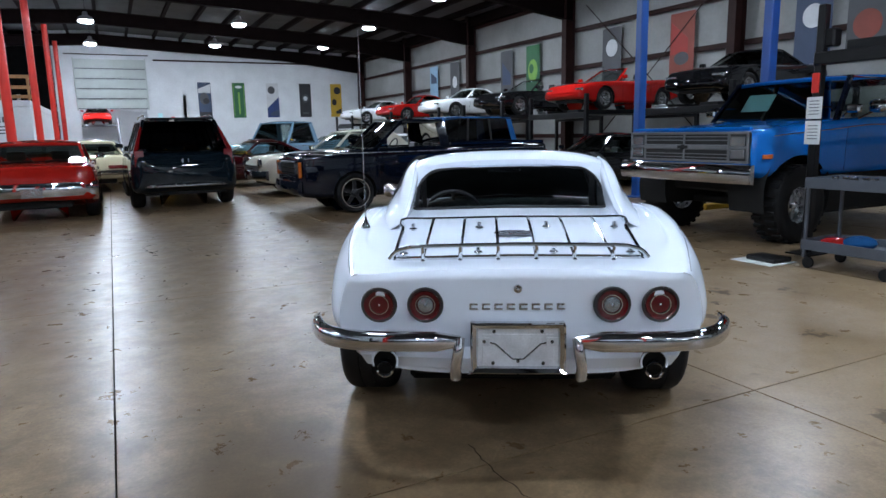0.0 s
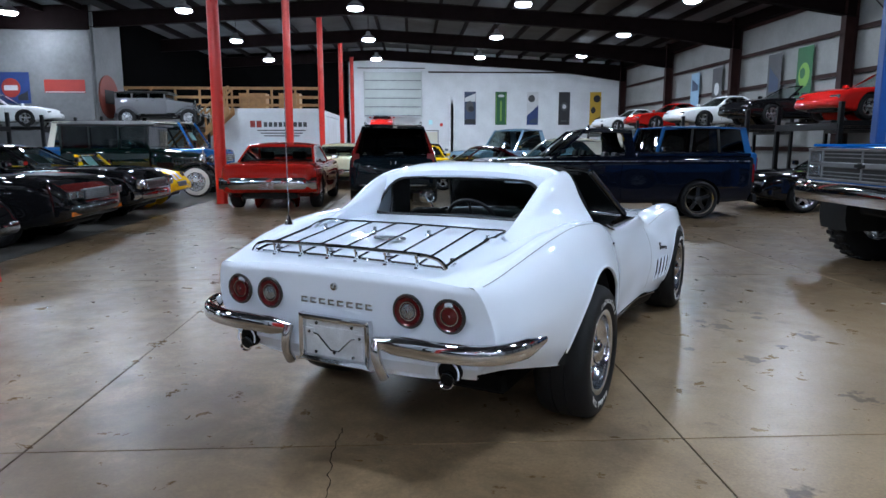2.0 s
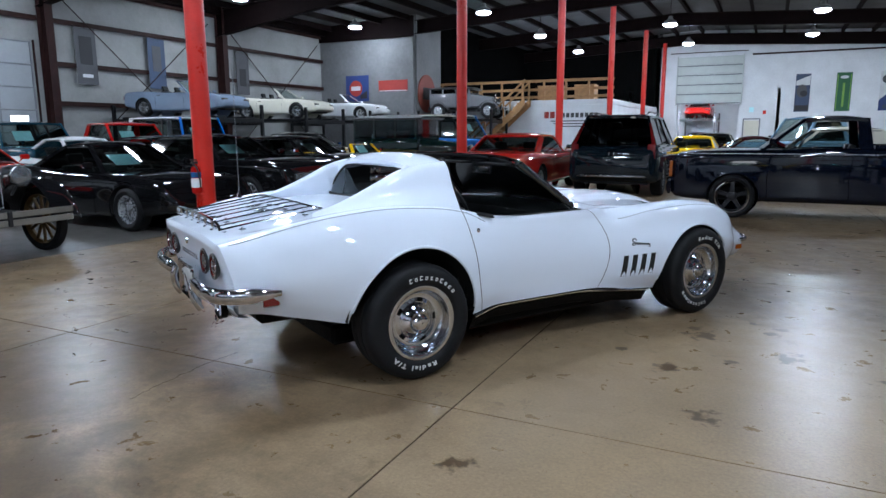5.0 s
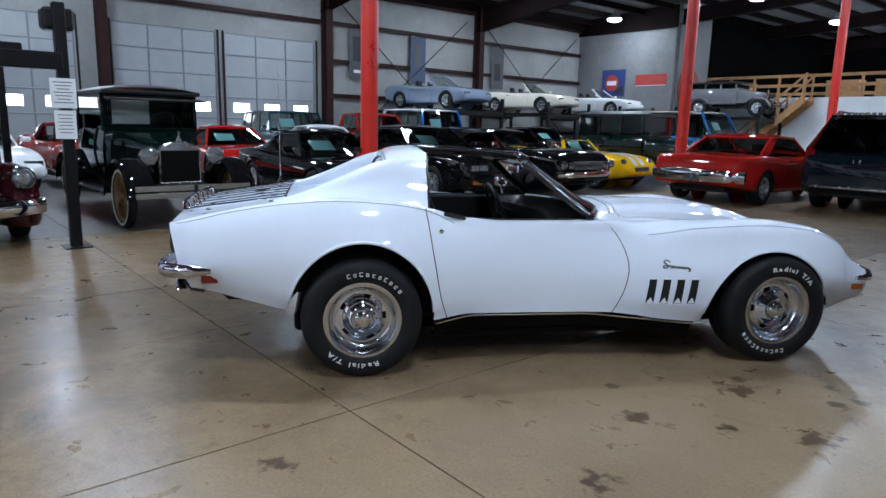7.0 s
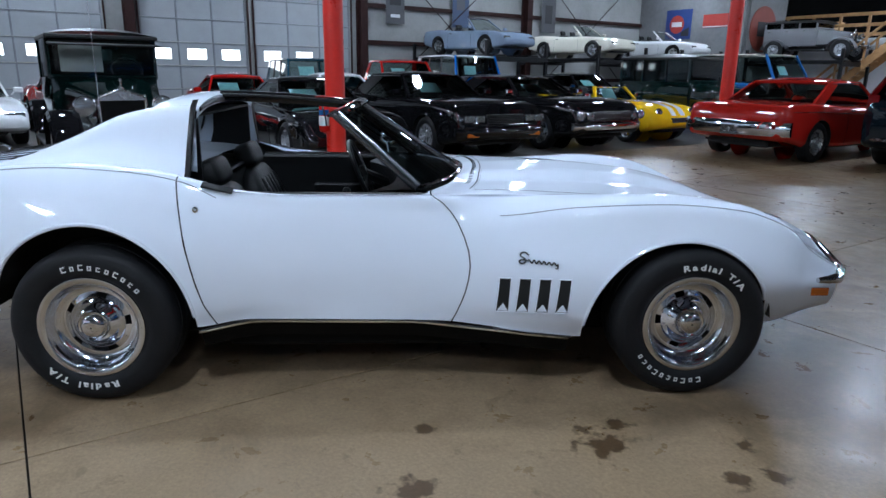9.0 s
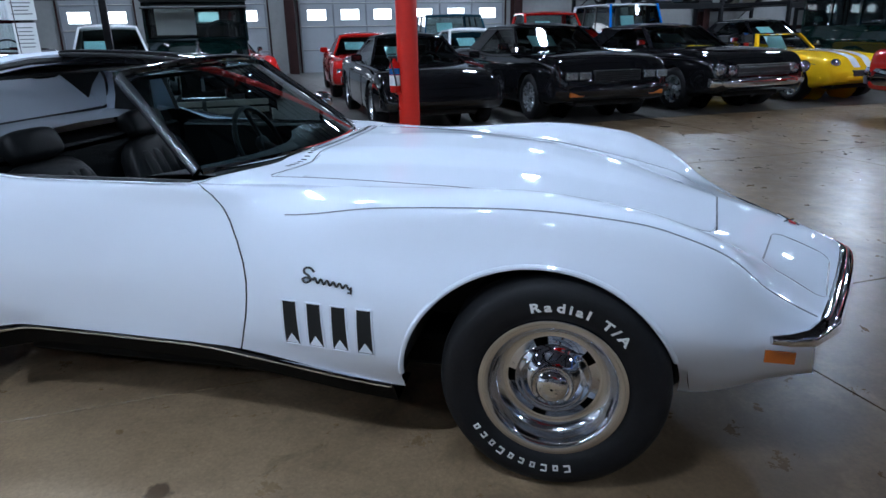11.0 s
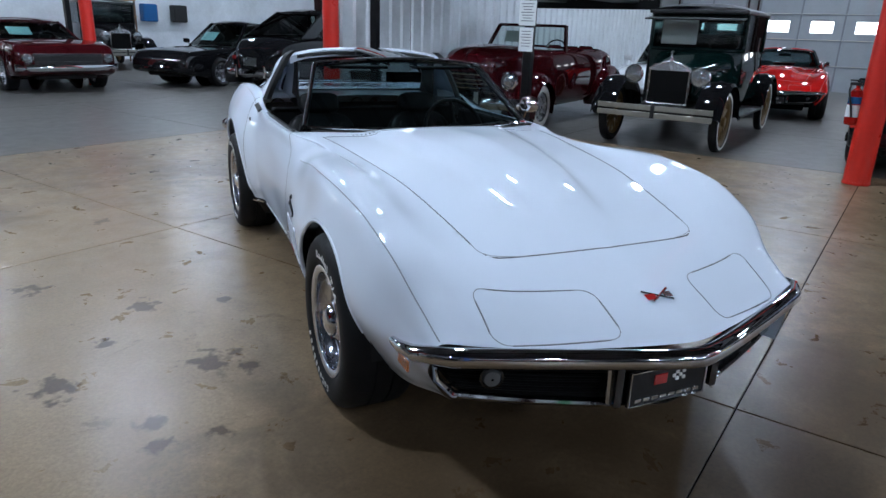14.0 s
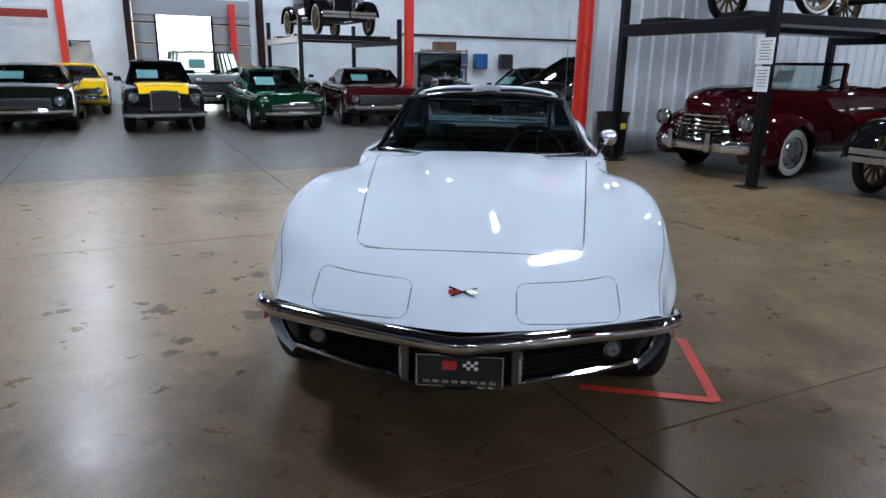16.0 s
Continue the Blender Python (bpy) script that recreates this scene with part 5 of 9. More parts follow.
body_f, body_v = skin.f, dict(enumerate(map(tuple, SKIN_V)))
for region in (wheel_opening(-0.014, 0.335, 0.406, 0.431), wheel_opening(2.448, 0.298, 0.410, 0.402), cockpit):
    body_f, body_v = split(body_f, body_v, region, False)
G = 0.003
for sd in (-1, 1):
    f, v = split(body_f, body_v, door_region(G, sd), True)
    panel("door", f, v, HERO_WHITE)
    body_f, body_v = split(body_f, body_v, door_region(-G, sd), False)
f, v = split(body_f, body_v, hood_region(G), True)
panel("hood", f, v, HERO_WHITE)
body_f, body_v = split(body_f, body_v, hood_region(-G), False)
for sd in (-1, 1):
    f, v = split(body_f, body_v, lamp_door_region(G * 0.8, sd), True)
    panel("headlight_door", f, v, HERO_WHITE)
    body_f, body_v = split(body_f, body_v, lamp_door_region(-G * 0.8, sd), False)
panel("body", body_f, body_v, HERO_WHITE, "glossy white fibreglass body")
# dark liner just under the skin, so that the gaps read dark
s = Shape()
lin = []
for x in np.linspace(1.55, 3.40, 40):
    sec = section_at(x)
    lin.append([(warp(x, y) - 0.004, y * 0.985, z - 0.014) for y, z in sec[CREASE + 2:]] + [(warp(x, y) - 0.004, -y * 0.985, z - 0.014) for y, z in sec[-2:CREASE + 1:-1]])
s.grid(lin)
for sd in (-1, 1):
    ln = []
    for x in np.linspace(0.415, 1.66, 30):
        sec = section_at(x)
        ln.append([(x, sd * (y - 0.014), z) for y, z in sec[1:CREASE + 6]])
    s.grid(ln)
    s.grid([[(x, sd * (y - 0.014), z) for y, z in section_at(x)[32:CREASE + 6]] for x in np.linspace(0.255, 0.415, 6)])
part("liner", s, SEAM, hero)

# thin dark shut lines of the hood and the lamp doors
hood_line = [(1.66 - 0.10 * (y / 0.6) ** 2, y) for y in np.linspace(0.56, -0.56, 30)] + [(x, -hood_half(x)) for x in np.linspace(1.58, 2.88, 40)]
hood_line += [(x, y) for x, y in rounded([(2.88, -0.458), (2.93, -0.448), (2.960, -0.41), (2.985, -0.33)], 5)] + [(3.035 - 0.15 * abs(y), y) for y in np.linspace(-0.30, 0.30, 24)]
hood_line += [(x, y) for x, y in rounded([(2.985, 0.33), (2.960, 0.41), (2.93, 0.448), (2.88, 0.458)], 5)] + [(x, hood_half(x)) for x in np.linspace(2.88, 1.58, 40)]


def unwarp(x, y):
    """The section whose point at y lands at x."""
    q = x
    for _ in range(12):
        q += x - warp(q, y)
    return q


def surface_line(pts, lift=0.0004):
    return [on_top(unwarp(x, y), y, lift) for x, y in pts]


part("shut_line", Shape().tube(surface_line(hood_line), 0.0011, 5), PIN, hero)
for sd in (-1, 1):
    cx, cy, hx, hy, r = 3.230, 0.372, 0.095, 0.184, 0.042
    loop = []
    for sx, sy, a0 in ((1, 1, 0), (-1, 1, 90), (-1, -1, 180), (1, -1, 270)):
        loop += [(sx * (hx - r) + r * math.cos(radians(a0 + d)), sy * (hy - r) + r * math.sin(radians(a0 + d))) for d in np.linspace(0, 90, 7)]
    dense = []
    for p, q in zip(loop, loop[1:] + loop[:1]):
        dense += [(p[0] + (q[0] - p[0]) * t, p[1] + (q[1] - p[1]) * t) for t in ((0, .25, .5, .75) if math.hypot(q[0] - p[0], q[1] - p[1]) > 0.05 else (0,))]
    part("shut_line", Shape().tube(surface_line([(x + cx - 0.31 * y, sd * (y + cy)) for x, y in dense]), 0.0013, 5, True), PIN, hero)

# wheel wells, floor pan, sills
s = Shape().box((3.3, 1.0, 0.12), (1.25, 0, 0.23), 0.02).box((1.5, 1.28, 0.12), (1.22, 0, 0.215), 0.02).box((0.42, 0.9, 0.14), (-0.60, 0, 0.42), 0.03)
part("floor_pan", s, CORE_BLACK, hero)
for cx, cz, r in ((-0.012, 0.335, 0.43), (2.462, 0.298, 0.418)):
    for sd in (-1, 1):
        prof = [(cx + r * math.cos(a), cz + r * math.sin(a)) for a in np.linspace(0.10, math.pi - 0.12, 24)]
        s = Shape().grid([[(px, sd * 0.42, pz) for px, pz in prof], [(px, sd * 0.80, pz) for px, pz in prof]])
        s.add([(px, sd * 0.42, pz) for px, pz in prof], [tuple(range(24))])
        part("wheel_well", s, UNDER, hero)
for cx, cz, rx, rz, a0, a1 in ((-0.014, 0.335, 0.406, 0.431, 0.06, 2.90), (2.448, 0.298, 0.410, 0.402, 0.34, 3.10)):
    for sd in (-1, 1):
        pts = []
        for a in np.linspace(a0, a1, 44):
            px, pz = cx + (rx - 0.001) * math.cos(a), cz + (rz - 0.001) * math.sin(a)
            pts.append((px, sd * (side_y(px, pz) - 0.005), pz))
        part("arch_lip", Shape().tube(pts, 0.009, 8), HERO_WHITE, hero, "rolled edge of the wheel opening")
for sd in (-1, 1):
    s = Shape()
    pts = [(x, sd * (side_y(x, np.interp(x, [0.40, 1.5, 1.80, 1.99], [0.335, 0.335, 0.300, 0.262])) - 0.006), np.interp(x, [0.40, 0.62, 1.33, 1.99], [0.288, 0.322, 0.318, 0.245])) for x in np.linspace(0.40, 1.995, 24)]
    s.tube(pts, 0.010, 8)
    part("sill_trim", s, CHROME, hero, "bright sill strip")
    s = Shape().grid([[(p[0], p[1] - sd * 0.012, p[2] - 0.002) for p in pts], [(p[0], p[1] - sd * 0.06, p[2] - 0.09) for p in pts], [(p[0], p[1] - sd * 0.22, 0.17) for p in pts]])
    part("rocker", s, CORE_BLACK, hero, "black sill underside")

# tail panel
s = Shape()
x0 = HX[0]
side_pts = SECTIONS[0][:CREASE + 1]
rowsT = []
for k, (y, z) in enumerate(side_pts[::-1]):
    t = k / (len(side_pts) - 1)
    bulge_ = 0.018 * min(1, t / 0.08) * (1 - 0.5 * t) - tail_lean(x0, z)
    row = []
    for u in np.linspace(-1, 1, 41):
        yy = u * y
        zz = z
        if k < 14:
            top = top_z(x0, min(abs(yy), SECTIONS[0][CREASE][0] * 0.999)) if True else z
            zz = z + (top - SECTIONS[0][CREASE][1]) * (1 - k / 14) * 1.0
        if t > 0.8:
            zz = z - 0.05 * (t - 0.8) / 0.2 * (1 - u**4)
        row.append((x0 + tail_lean(x0, z) - (bulge_ + tail_lean(x0, z)) * (1 - abs(u) ** 14) - 0.012 * (1 - u * u) * min(1, t * 3), yy, zz))
    rowsT.append(row)
s.grid(rowsT)
tail = part("tail_panel", s, HERO_WHITE, hero, smooth=40)


def tail_x(y, z):
    k = min(range(len(rowsT)), key=lambda i: abs(rowsT[i][20][2] - z))
    return rowsT[k][20][0] + 0.012 * (y / 0.7) ** 2


for y, clear in ((0.528, False), (0.350, True), (-0.350, True), (-0.528, False)):
    tx = tail_x(y, 0.725)
    o = part("taillight", Shape().lathe([(0.058, 0.012), (0.052, 0.004), (0.036, 0.000), (0.004, 0.006)], 28, axis="x", close=False), DEEP_LENS, hero, "round red tail lamp", at=pose(tx - 0.006, y, 0.722, 0, 0, 180))
    part("bezel", Shape().lathe([(0.060, -0.01), (0.070, 0.006), (0.066, 0.013), (0.058, 0.011), (0.052, 0.0)], 28, axis="x", close=False), BLACK_TRIM, o)
    part("ring", Shape().lathe([(0.040, 0.004), (0.038, 0.009), (0.035, 0.009), (0.033, 0.003)], 28, axis="x", close=False), CHROME, o)
    if clear:
        part("reverse_lens", Shape().lathe([(0.031, 0.004), (0.028, 0.010), (0.004, 0.014)], 24, axis="x", close=False), LAMP_GLASS, o, "clear reversing lens")
part("lock_emblem", Shape().lathe([(0.017, 0.0), (0.015, 0.008), (0.004, 0.011)], 18, axis="x", close=False), CHROME, hero, at=pose(tail_x(0, 0.79) - 0.002, 0, 0.785, 0, 0, 180))
for i in range(8):
    y = 0.19 - 0.375 * (i + 0.5) / 8
    s = Shape().box((0.008, 0.032, 0.007), (tail_x(y, 0.712) - 0.004, y, 0.722), 0.002).box((0.008, 0.032, 0.007), (tail_x(y, 0.712) - 0.004, y, 0.704), 0.002).box((0.008, 0.007, 0.02), (tail_x(y, 0.712) - 0.004, y + 0.012, 0.713), 0.002)
    part("badge_bar", s, DULL_CHROME, hero, "spaced chrome badge bar")
# number plate recess: a deep bright frame round a bare steel back
PX = min(tail_x(0, 0.54), tail_x(0, 0.64), -1.040) - 0.006
rows_ = []
for w, h, x in ((0.176, 0.098, 0.010), (0.178, 0.100, -0.022), (0.171, 0.093, -0.030), (0.156, 0.078, -0.022), (0.150, 0.072, -0.002)):
    rows_.append([(PX + x, y, 0.556 + z) for y, z in rounded([(0, h), (w * 0.9, h), (w, h * 0.88), (w, -h * 0.88), (w * 0.9, -h), (-w * 0.9, -h), (-w, -h * 0.88), (-w, h * 0.88), (-w * 0.9, h)], 3)[:-1]])
part("plate_frame", Shape().grid(rows_, wrap=True), CHROME, hero)
o = part("number_plate", Shape().box((0.006, 0.318, 0.160), (PX - 0.003, 0, 0.556), 0.002).box((0.004, 0.27, 0.115), (PX - 0.008, 0, 0.552), 0.003), PLATE_STEEL, hero, "empty worn plate holder")
for y in (-0.128, 0.128):
    part("plate_tab", Shape().box((0.008, 0.045, 0.032), (PX - 0.012, y, 0.582), 0.003), PLATE_STEEL, o)
s = Shape()
for y, z in ((0.09, 0.622), (-0.09, 0.622), (0.128, 0.582), (-0.128, 0.582), (0.095, 0.497), (-0.095, 0.497), (0.0, 0.505)):
    s.cyl(0.007, 0.010, (PX - 0.016, y, z), "x", 12)
part("plate_screw", s, DARK_CHROME, o)
part("plate_wire", Shape().tube([(PX - 0.013, 0.11, 0.578), (PX - 0.013, 0.085, 0.572), (PX - 0.013, 0.02, 0.512), (PX - 0.013, -0.02, 0.512), (PX - 0.013, -0.085, 0.572), (PX - 0.013, -0.11, 0.578)], 0.0028, 6), DARK_CHROME, o)


def sweep(path, profile, up=(0, 0, 1), scale=None):
    """Sweeps a closed profile of (out, up) points along a path."""
    rows_ = []
    P = [Vector(p) for p in path]
    for i, p in enumerate(P):
        d = (P[min(i + 1, len(P) - 1)] - P[max(i - 1, 0)]).normalized()
        side = d.cross(Vector(up)).normalized()
        k = scale[i] if scale else 1.0
        rows_.append([tuple(p + side * (a * k) + Vector(up) * (b * k)) for a, b in profile])
    s_ = Shape().grid(rows_, wrap=True)
    n = len(profile)
    s_.f.append(tuple(range(n)))
    s_.f.append(tuple((len(P) - 1) * n + i for i in range(n))[::-1])
    return s_


BLADE = [(0.030 * math.cos(a) * (1.0 if math.cos(a) > 0 else 0.7), 0.040 * math.copysign(abs(math.sin(a)) ** 0.8, math.sin(a))) for a in np.linspace(0, 2 * math.pi, 19)[:-1]]
for sd in (1, -1):
    path = rounded([(-1.080, sd * 0.215, 0.588), (-1.092, sd * 0.36, 0.592), (-1.097, sd * 0.50, 0.594), (-1.085, sd * 0.62, 0.597), (-1.052, sd * 0.71, 0.600), (-0.99, sd * 0.768, 0.604), (-0.90, sd * 0.806, 0.608), (-0.80, sd * 0.826, 0.611)], 6)
    n = len(path)
    sc = [min(1.0, 0.55 + 0.45 * min(1, i / 4)) * min(1.0, 0.35 + 0.65 * min(1, (n - 1 - i) / 8)) for i in range(n)]
    part("bumper", sweep(path, [(-a * sd, b) for a, b in BLADE], scale=sc), CHROME, hero, "chrome half bumper")
    blade = sweep(rounded([(-1.080, sd * 0.222, 0.602), (-1.095, sd * 0.226, 0.55), (-1.085, sd * 0.236, 0.49), (-1.055, sd * 0.238, 0.436)], 5), [(0.020 * math.cos(a), 0.022 * math.sin(a)) for a in np.linspace(0, 2 * math.pi, 13)[:-1]], up=(0, 1, 0))
    part("bumper_guard", blade, CHROME, hero)
    part("side_marker", Shape().box((0.086, 0.012, 0.044), (-0.826, sd * (side_y(-0.826, 0.55) + 0.003), 0.549), 0.005), RED_LENS, hero, "red side marker")
    # tail pipes
    tp = part("tail_pipe", Shape().tube([(-0.72, sd * 0.515, 0.470), (-0.96, sd * 0.515, 0.478), (-1.005, sd * 0.515, 0.478), (-1.036, sd * 0.515, 0.466)], [0.028, 0.028, 0.029, 0.031], 20), DARK_CHROME, hero, "down-turned tail pipe")
    # a black disc paints the darkness inside the closed pipe end
    part("pipe_mouth", Shape().cyl(0.027, 0.006, (0, 0, 0), "x", 20, m=pose(-1.0385, sd * 0.515, 0.4650, 0, -22, 0)), CORE_BLACK, tp, "black disc for the dark inside of the pipe")
    part("pipe_lip", Shape().tube([(-1.040 - 0.004 * math.cos(a), sd * 0.515 + 0.031 * math.sin(a), 0.465 - 0.031 * math.cos(a)) for a in np.linspace(-1.3, 1.3, 12)], 0.005, 6), CHROME, tp)
    part("pipe_recess", Shape().lathe([(0.004, 0.0), (0.042, 0.0), (0.048, 0.006), (0.048, 0.03)], 24, axis="x", close=False, m=pose(-1.024, sd * 0.515, 0.492, 0, 0, 0)), CORE_BLACK, hero, "black cut-out round the tail pipe")
    part("recess_lip", Shape().tube([(-1.034, sd * 0.515 + 0.049 * math.cos(a), 0.492 + 0.049 * math.sin(a)) for a in np.linspace(-0.4, math.pi + 0.4, 22)], 0.004, 6), HERO_WHITE, hero)
# lower valance behind the bumpers
s = Shape().grid([[(-1.03 + 0.05 * abs(u) ** 3, u * 0.62, 0.55) for u in np.linspace(-1, 1, 25)], [(-1.035 + 0.05 * abs(u) ** 3, u * 0.62, 0.505) for u in np.linspace(-1, 1, 25)], [(-1.00 + 0.05 * abs(u) ** 3, u * 0.60, 0.452) for u in np.linspace(-1, 1, 25)], [(-0.93 + 0.05 * abs(u) ** 3, u * 0.58, 0.436) for u in np.linspace(-1, 1, 25)]])
part("rear_valance", s, HERO_WHITE, hero)

# nose: bumper, grilles, lamps
EDGE = [(warp(3.47, y), y) for y in np.linspace(-0.725, 0.725, 61)]
path = [(x + 0.020, y, 0.512 + 0.004 * (abs(y) / 0.72)) for x, y in EDGE]
path = [(3.07, -0.796, 0.512), (3.12, -0.790, 0.513), (3.170, -0.772, 0.514)] + path[2:-2] + [(3.170, 0.772, 0.514), (3.12, 0.790, 0.513), (3.07, 0.796, 0.512)]
n = len(path)
sc = [min(1.0, 0.4 + 0.6 * min(1, i / 3, (n - 1 - i) / 3)) for i in range(n)]
part("bumper", sweep(path, [(a * 1.1, b * 0.74) for a, b in BLADE], scale=sc), CHROME, hero, "slim chrome front bumper with centre point")
low = [(warp(3.45, y) - 0.075, y, 0.325 + 0.035 * (abs(y) / 0.66) ** 3) for y in np.linspace(-0.60, 0.60, 45)]
up_ = [(warp(3.47, y) - 0.03, y, 0.452) for y in np.linspace(-0.70, 0.70, 45)]
mid = [((a[0] + b[0]) / 2 - 0.07, (a[1] + b[1]) / 2, (a[2] + b[2]) / 2) for a, b in zip(low, up_)]
part("grille_back", Shape().grid([up_, mid, low]), CORE_BLACK, hero, "black grille opening")
for sd in (-1, 1):
    ys = np.linspace(0.205, 0.645, 16)
    loop = [(warp(3.45, y) - 0.034, sd * y, 0.462) for y in ys]
    end = [(warp(3.45, 0.70) - 0.030, sd * 0.700, 0.455), (warp(3.45, 0.69) - 0.040, sd * 0.690, 0.405)]
    bot = [(warp(3.45, y) - 0.030, sd * y, 0.326 + 0.036 * (y / 0.66) ** 2) for y in ys[::-1]]
    part("grille_surround", Shape().tube(loop + end + bot, 0.0125, 8, True), CHROME, hero)
    for k in range(5):
        z = 0.345 + 0.018 * k
        part("grille_bar", Shape().tube([(warp(3.45, y) - 0.075, sd * y, z + 0.02 * (y / 0.62) ** 3) for y in ys], 0.004, 6), CORE_BLACK, hero)
    o = part("parking_lamp", Shape().lathe([(0.031, -0.02), (0.031, 0.0), (0.024, 0.012), (0.004, 0.016)], 22, axis="x", close=False), DIM_GLASS, hero, "clear round parking lamp", at=pose(3.225, sd * 0.540, 0.415, 0, 0, sd * 18))
    part("bezel", Shape().lathe([(0.037, -0.01), (0.037, 0.003), (0.031, 0.005)], 22, axis="x", close=False), DARK_CHROME, o)
    part("side_marker", Shape().box((0.078, 0.008, 0.036), (3.104, sd * 0.774, 0.452), 0.005, pose(0, 0, 0, 0, 0, 0)), AMBER, hero, "amber side marker")
    part("grille_post", Shape().box((0.035, 0.028, 0.15), (3.372, sd * 0.190, 0.398), 0.008), DARK_CHROME, hero)
# front lower lip
s = Shape().grid([[(p[0] + 0.034, p[1], p[2] - 0.006) for p in low], [(p[0] + 0.020, p[1], p[2] - 0.022) for p in low], [(p[0] - 0.10, p[1] * 0.97, p[2] - 0.04) for p in low]])
part("front_valance", s, CORE_BLACK, hero)
o = part("number_plate", Shape().box((0.010, 0.305, 0.118), (3.378, 0, 0.372), 0.004), BLACK_TRIM, hero, "black plate with pale bars and two small flags")
s = Shape()
for i in range(8):
    s.box((0.004, 0.024, 0.013), (3.385, -0.115 + 0.0329 * i, 0.333), 0.002)
for y, z, w, h in ((0, 0.4315, 0.305, 0.006), (0, 0.3155, 0.305, 0.006), (0.15, 0.3735, 0.006, 0.118), (-0.15, 0.3735, 0.006, 0.118)):
    s.box((0.006, w, h), (3.385, y, z), 0.001)
part("plate_frame", s, DULL_CHROME, o)
part("flag", Shape().box((0.004, 0.05, 0.034), (3.386, -0.035, 0.395), 0.001, None), HUB_RED, o, "small red flag shape")
s = Shape()
for i in range(4):
    for j in range(3):
        if (i + j) % 2:
            s.box((0.004, 0.012, 0.011), (3.386, 0.018 + 0.013 * i, 0.385 + 0.011 * j), 0.001)
part("flag", s, LETTER, o, "small chequered flag shape")
# nose emblem
em = part("nose_emblem", Shape().tube([on_top(3.275, -0.05, 0.006), on_top(3.325, 0.04, 0.007)], 0.004, 6).tube([on_top(3.275, 0.05, 0.006), on_top(3.325, -0.04, 0.007)], 0.004, 6), CHROME, hero, "crossed flags emblem")
part("flag", Shape().grid([[on_top(3.290, -0.05, 0.007), on_top(3.290, -0.015, 0.007)], [on_top(3.315, -0.05, 0.007), on_top(3.315, -0.015, 0.007)]]), HUB_RED, em)
part("flag", Shape().grid([[on_top(3.290, 0.05, 0.007), on_top(3.290, 0.015, 0.007)], [on_top(3.315, 0.05, 0.007), on_top(3.315, 0.015, 0.007)]]), DULL_CHROME, em)
# fender crease lines
for sd in (-1, 1):
    for a, b, nm in ((1.67, 3.46, "crease_line"), (-1.0, 0.50, "crease_line")):
        pts = []
        for x in np.linspace(a, b, 70):
            y, z = section_at(x)[CREASE]
            pts.append((warp(x, y), sd * (y + 0.0005), z + 0.0006))
        part(nm, Shape().tube(pts, 0.0022, 6), PIN, hero)
    # side louvres
    for i in range(4):
        xa = 1.688 + 0.0838 * i
        lo, hi = 0.378, 0.534
        g = [[on_side(xa - 0.032 + 0.010 * v + u * (0.056 - 0.006 * v), lo + (hi - lo) * v, sd, 0.0022) for u in np.linspace(0, 1, 6)] for v in np.linspace(0, 1, 12)]
        lv = part("louvre", Shape().grid(g), UNDER, hero, "dark side louvre")
        edge = g[0] + [r[-1] for r in g[1:-1]] + g[-1][::-1] + [r[0] for r in g[-2:0:-1]]
        part("louvre_rim", Shape().tube(edge, 0.0032, 6, True), HERO_WHITE, lv)
        q0, q1, q2 = on_side(xa - 0.027, lo + 0.006, sd, 0.005), on_side(xa + 0.020, lo + 0.006, sd, 0.005), on_side(xa - 0.002, lo + 0.042, sd, 0.004)
        mid_ = tuple((a_ + b_ + c_) / 3 for a_, b_, c_ in zip(q0, q1, q2))
        part("louvre_fin", Shape().add([q0, q1, q2, (mid_[0], mid_[1] + sd * 0.004, mid_[2])], [(0, 1, 3), (1, 2, 3), (2, 0, 3)]), HERO_WHITE, lv)
    # script above the louvres, as a plain wavy bright shape
    curl = rounded([(0.040, 0.030), (0.026, 0.040), (0.008, 0.036), (0.006, 0.024), (0.022, 0.016), (0.026, 0.002), (0.010, -0.006), (0.000, 0.002), (0.012, 0.010), (0.036, 0.008)], 5)
    curl += [(0.036 + 0.125 * t, 0.006 + (0.0075 - 0.002 * t) * math.sin(t * 38) - 0.004 * t) for t in np.linspace(0, 1, 50)] + [(0.160, -0.016), (0.150, -0.014)]
    pts = [on_side(1.745 + a, 0.606 + b - 0.06 * a, sd, 0.004) for a, b in curl]
    part("fender_script", Shape().tube(pts, 0.0034, 6), DARK_ALLOY, hero, "small bright script-like emblem")
    part("door_lock", Shape().lathe([(0.013, 0.0), (0.012, 0.006), (0.004, 0.008)], 14, axis="y", close=False, m=pose(*on_side(0.424, 0.815, 1), 0, 0, 0) if sd > 0 else pose(*on_side(0.424, 0.815, -1), 0, 0, 180)), CHROME, hero)
    part("door_handle", Shape().box((0.125, 0.030, 0.010), (0, 0, 0), 0.004, pose(0.505, sd * 0.752, 0.897, sd * -35, 12, 0)), BLACK_TRIM, hero, "black flush door release")

# luggage rack
def deck(x, y, lift):
    return (x, y, top_z(x, y) + lift)


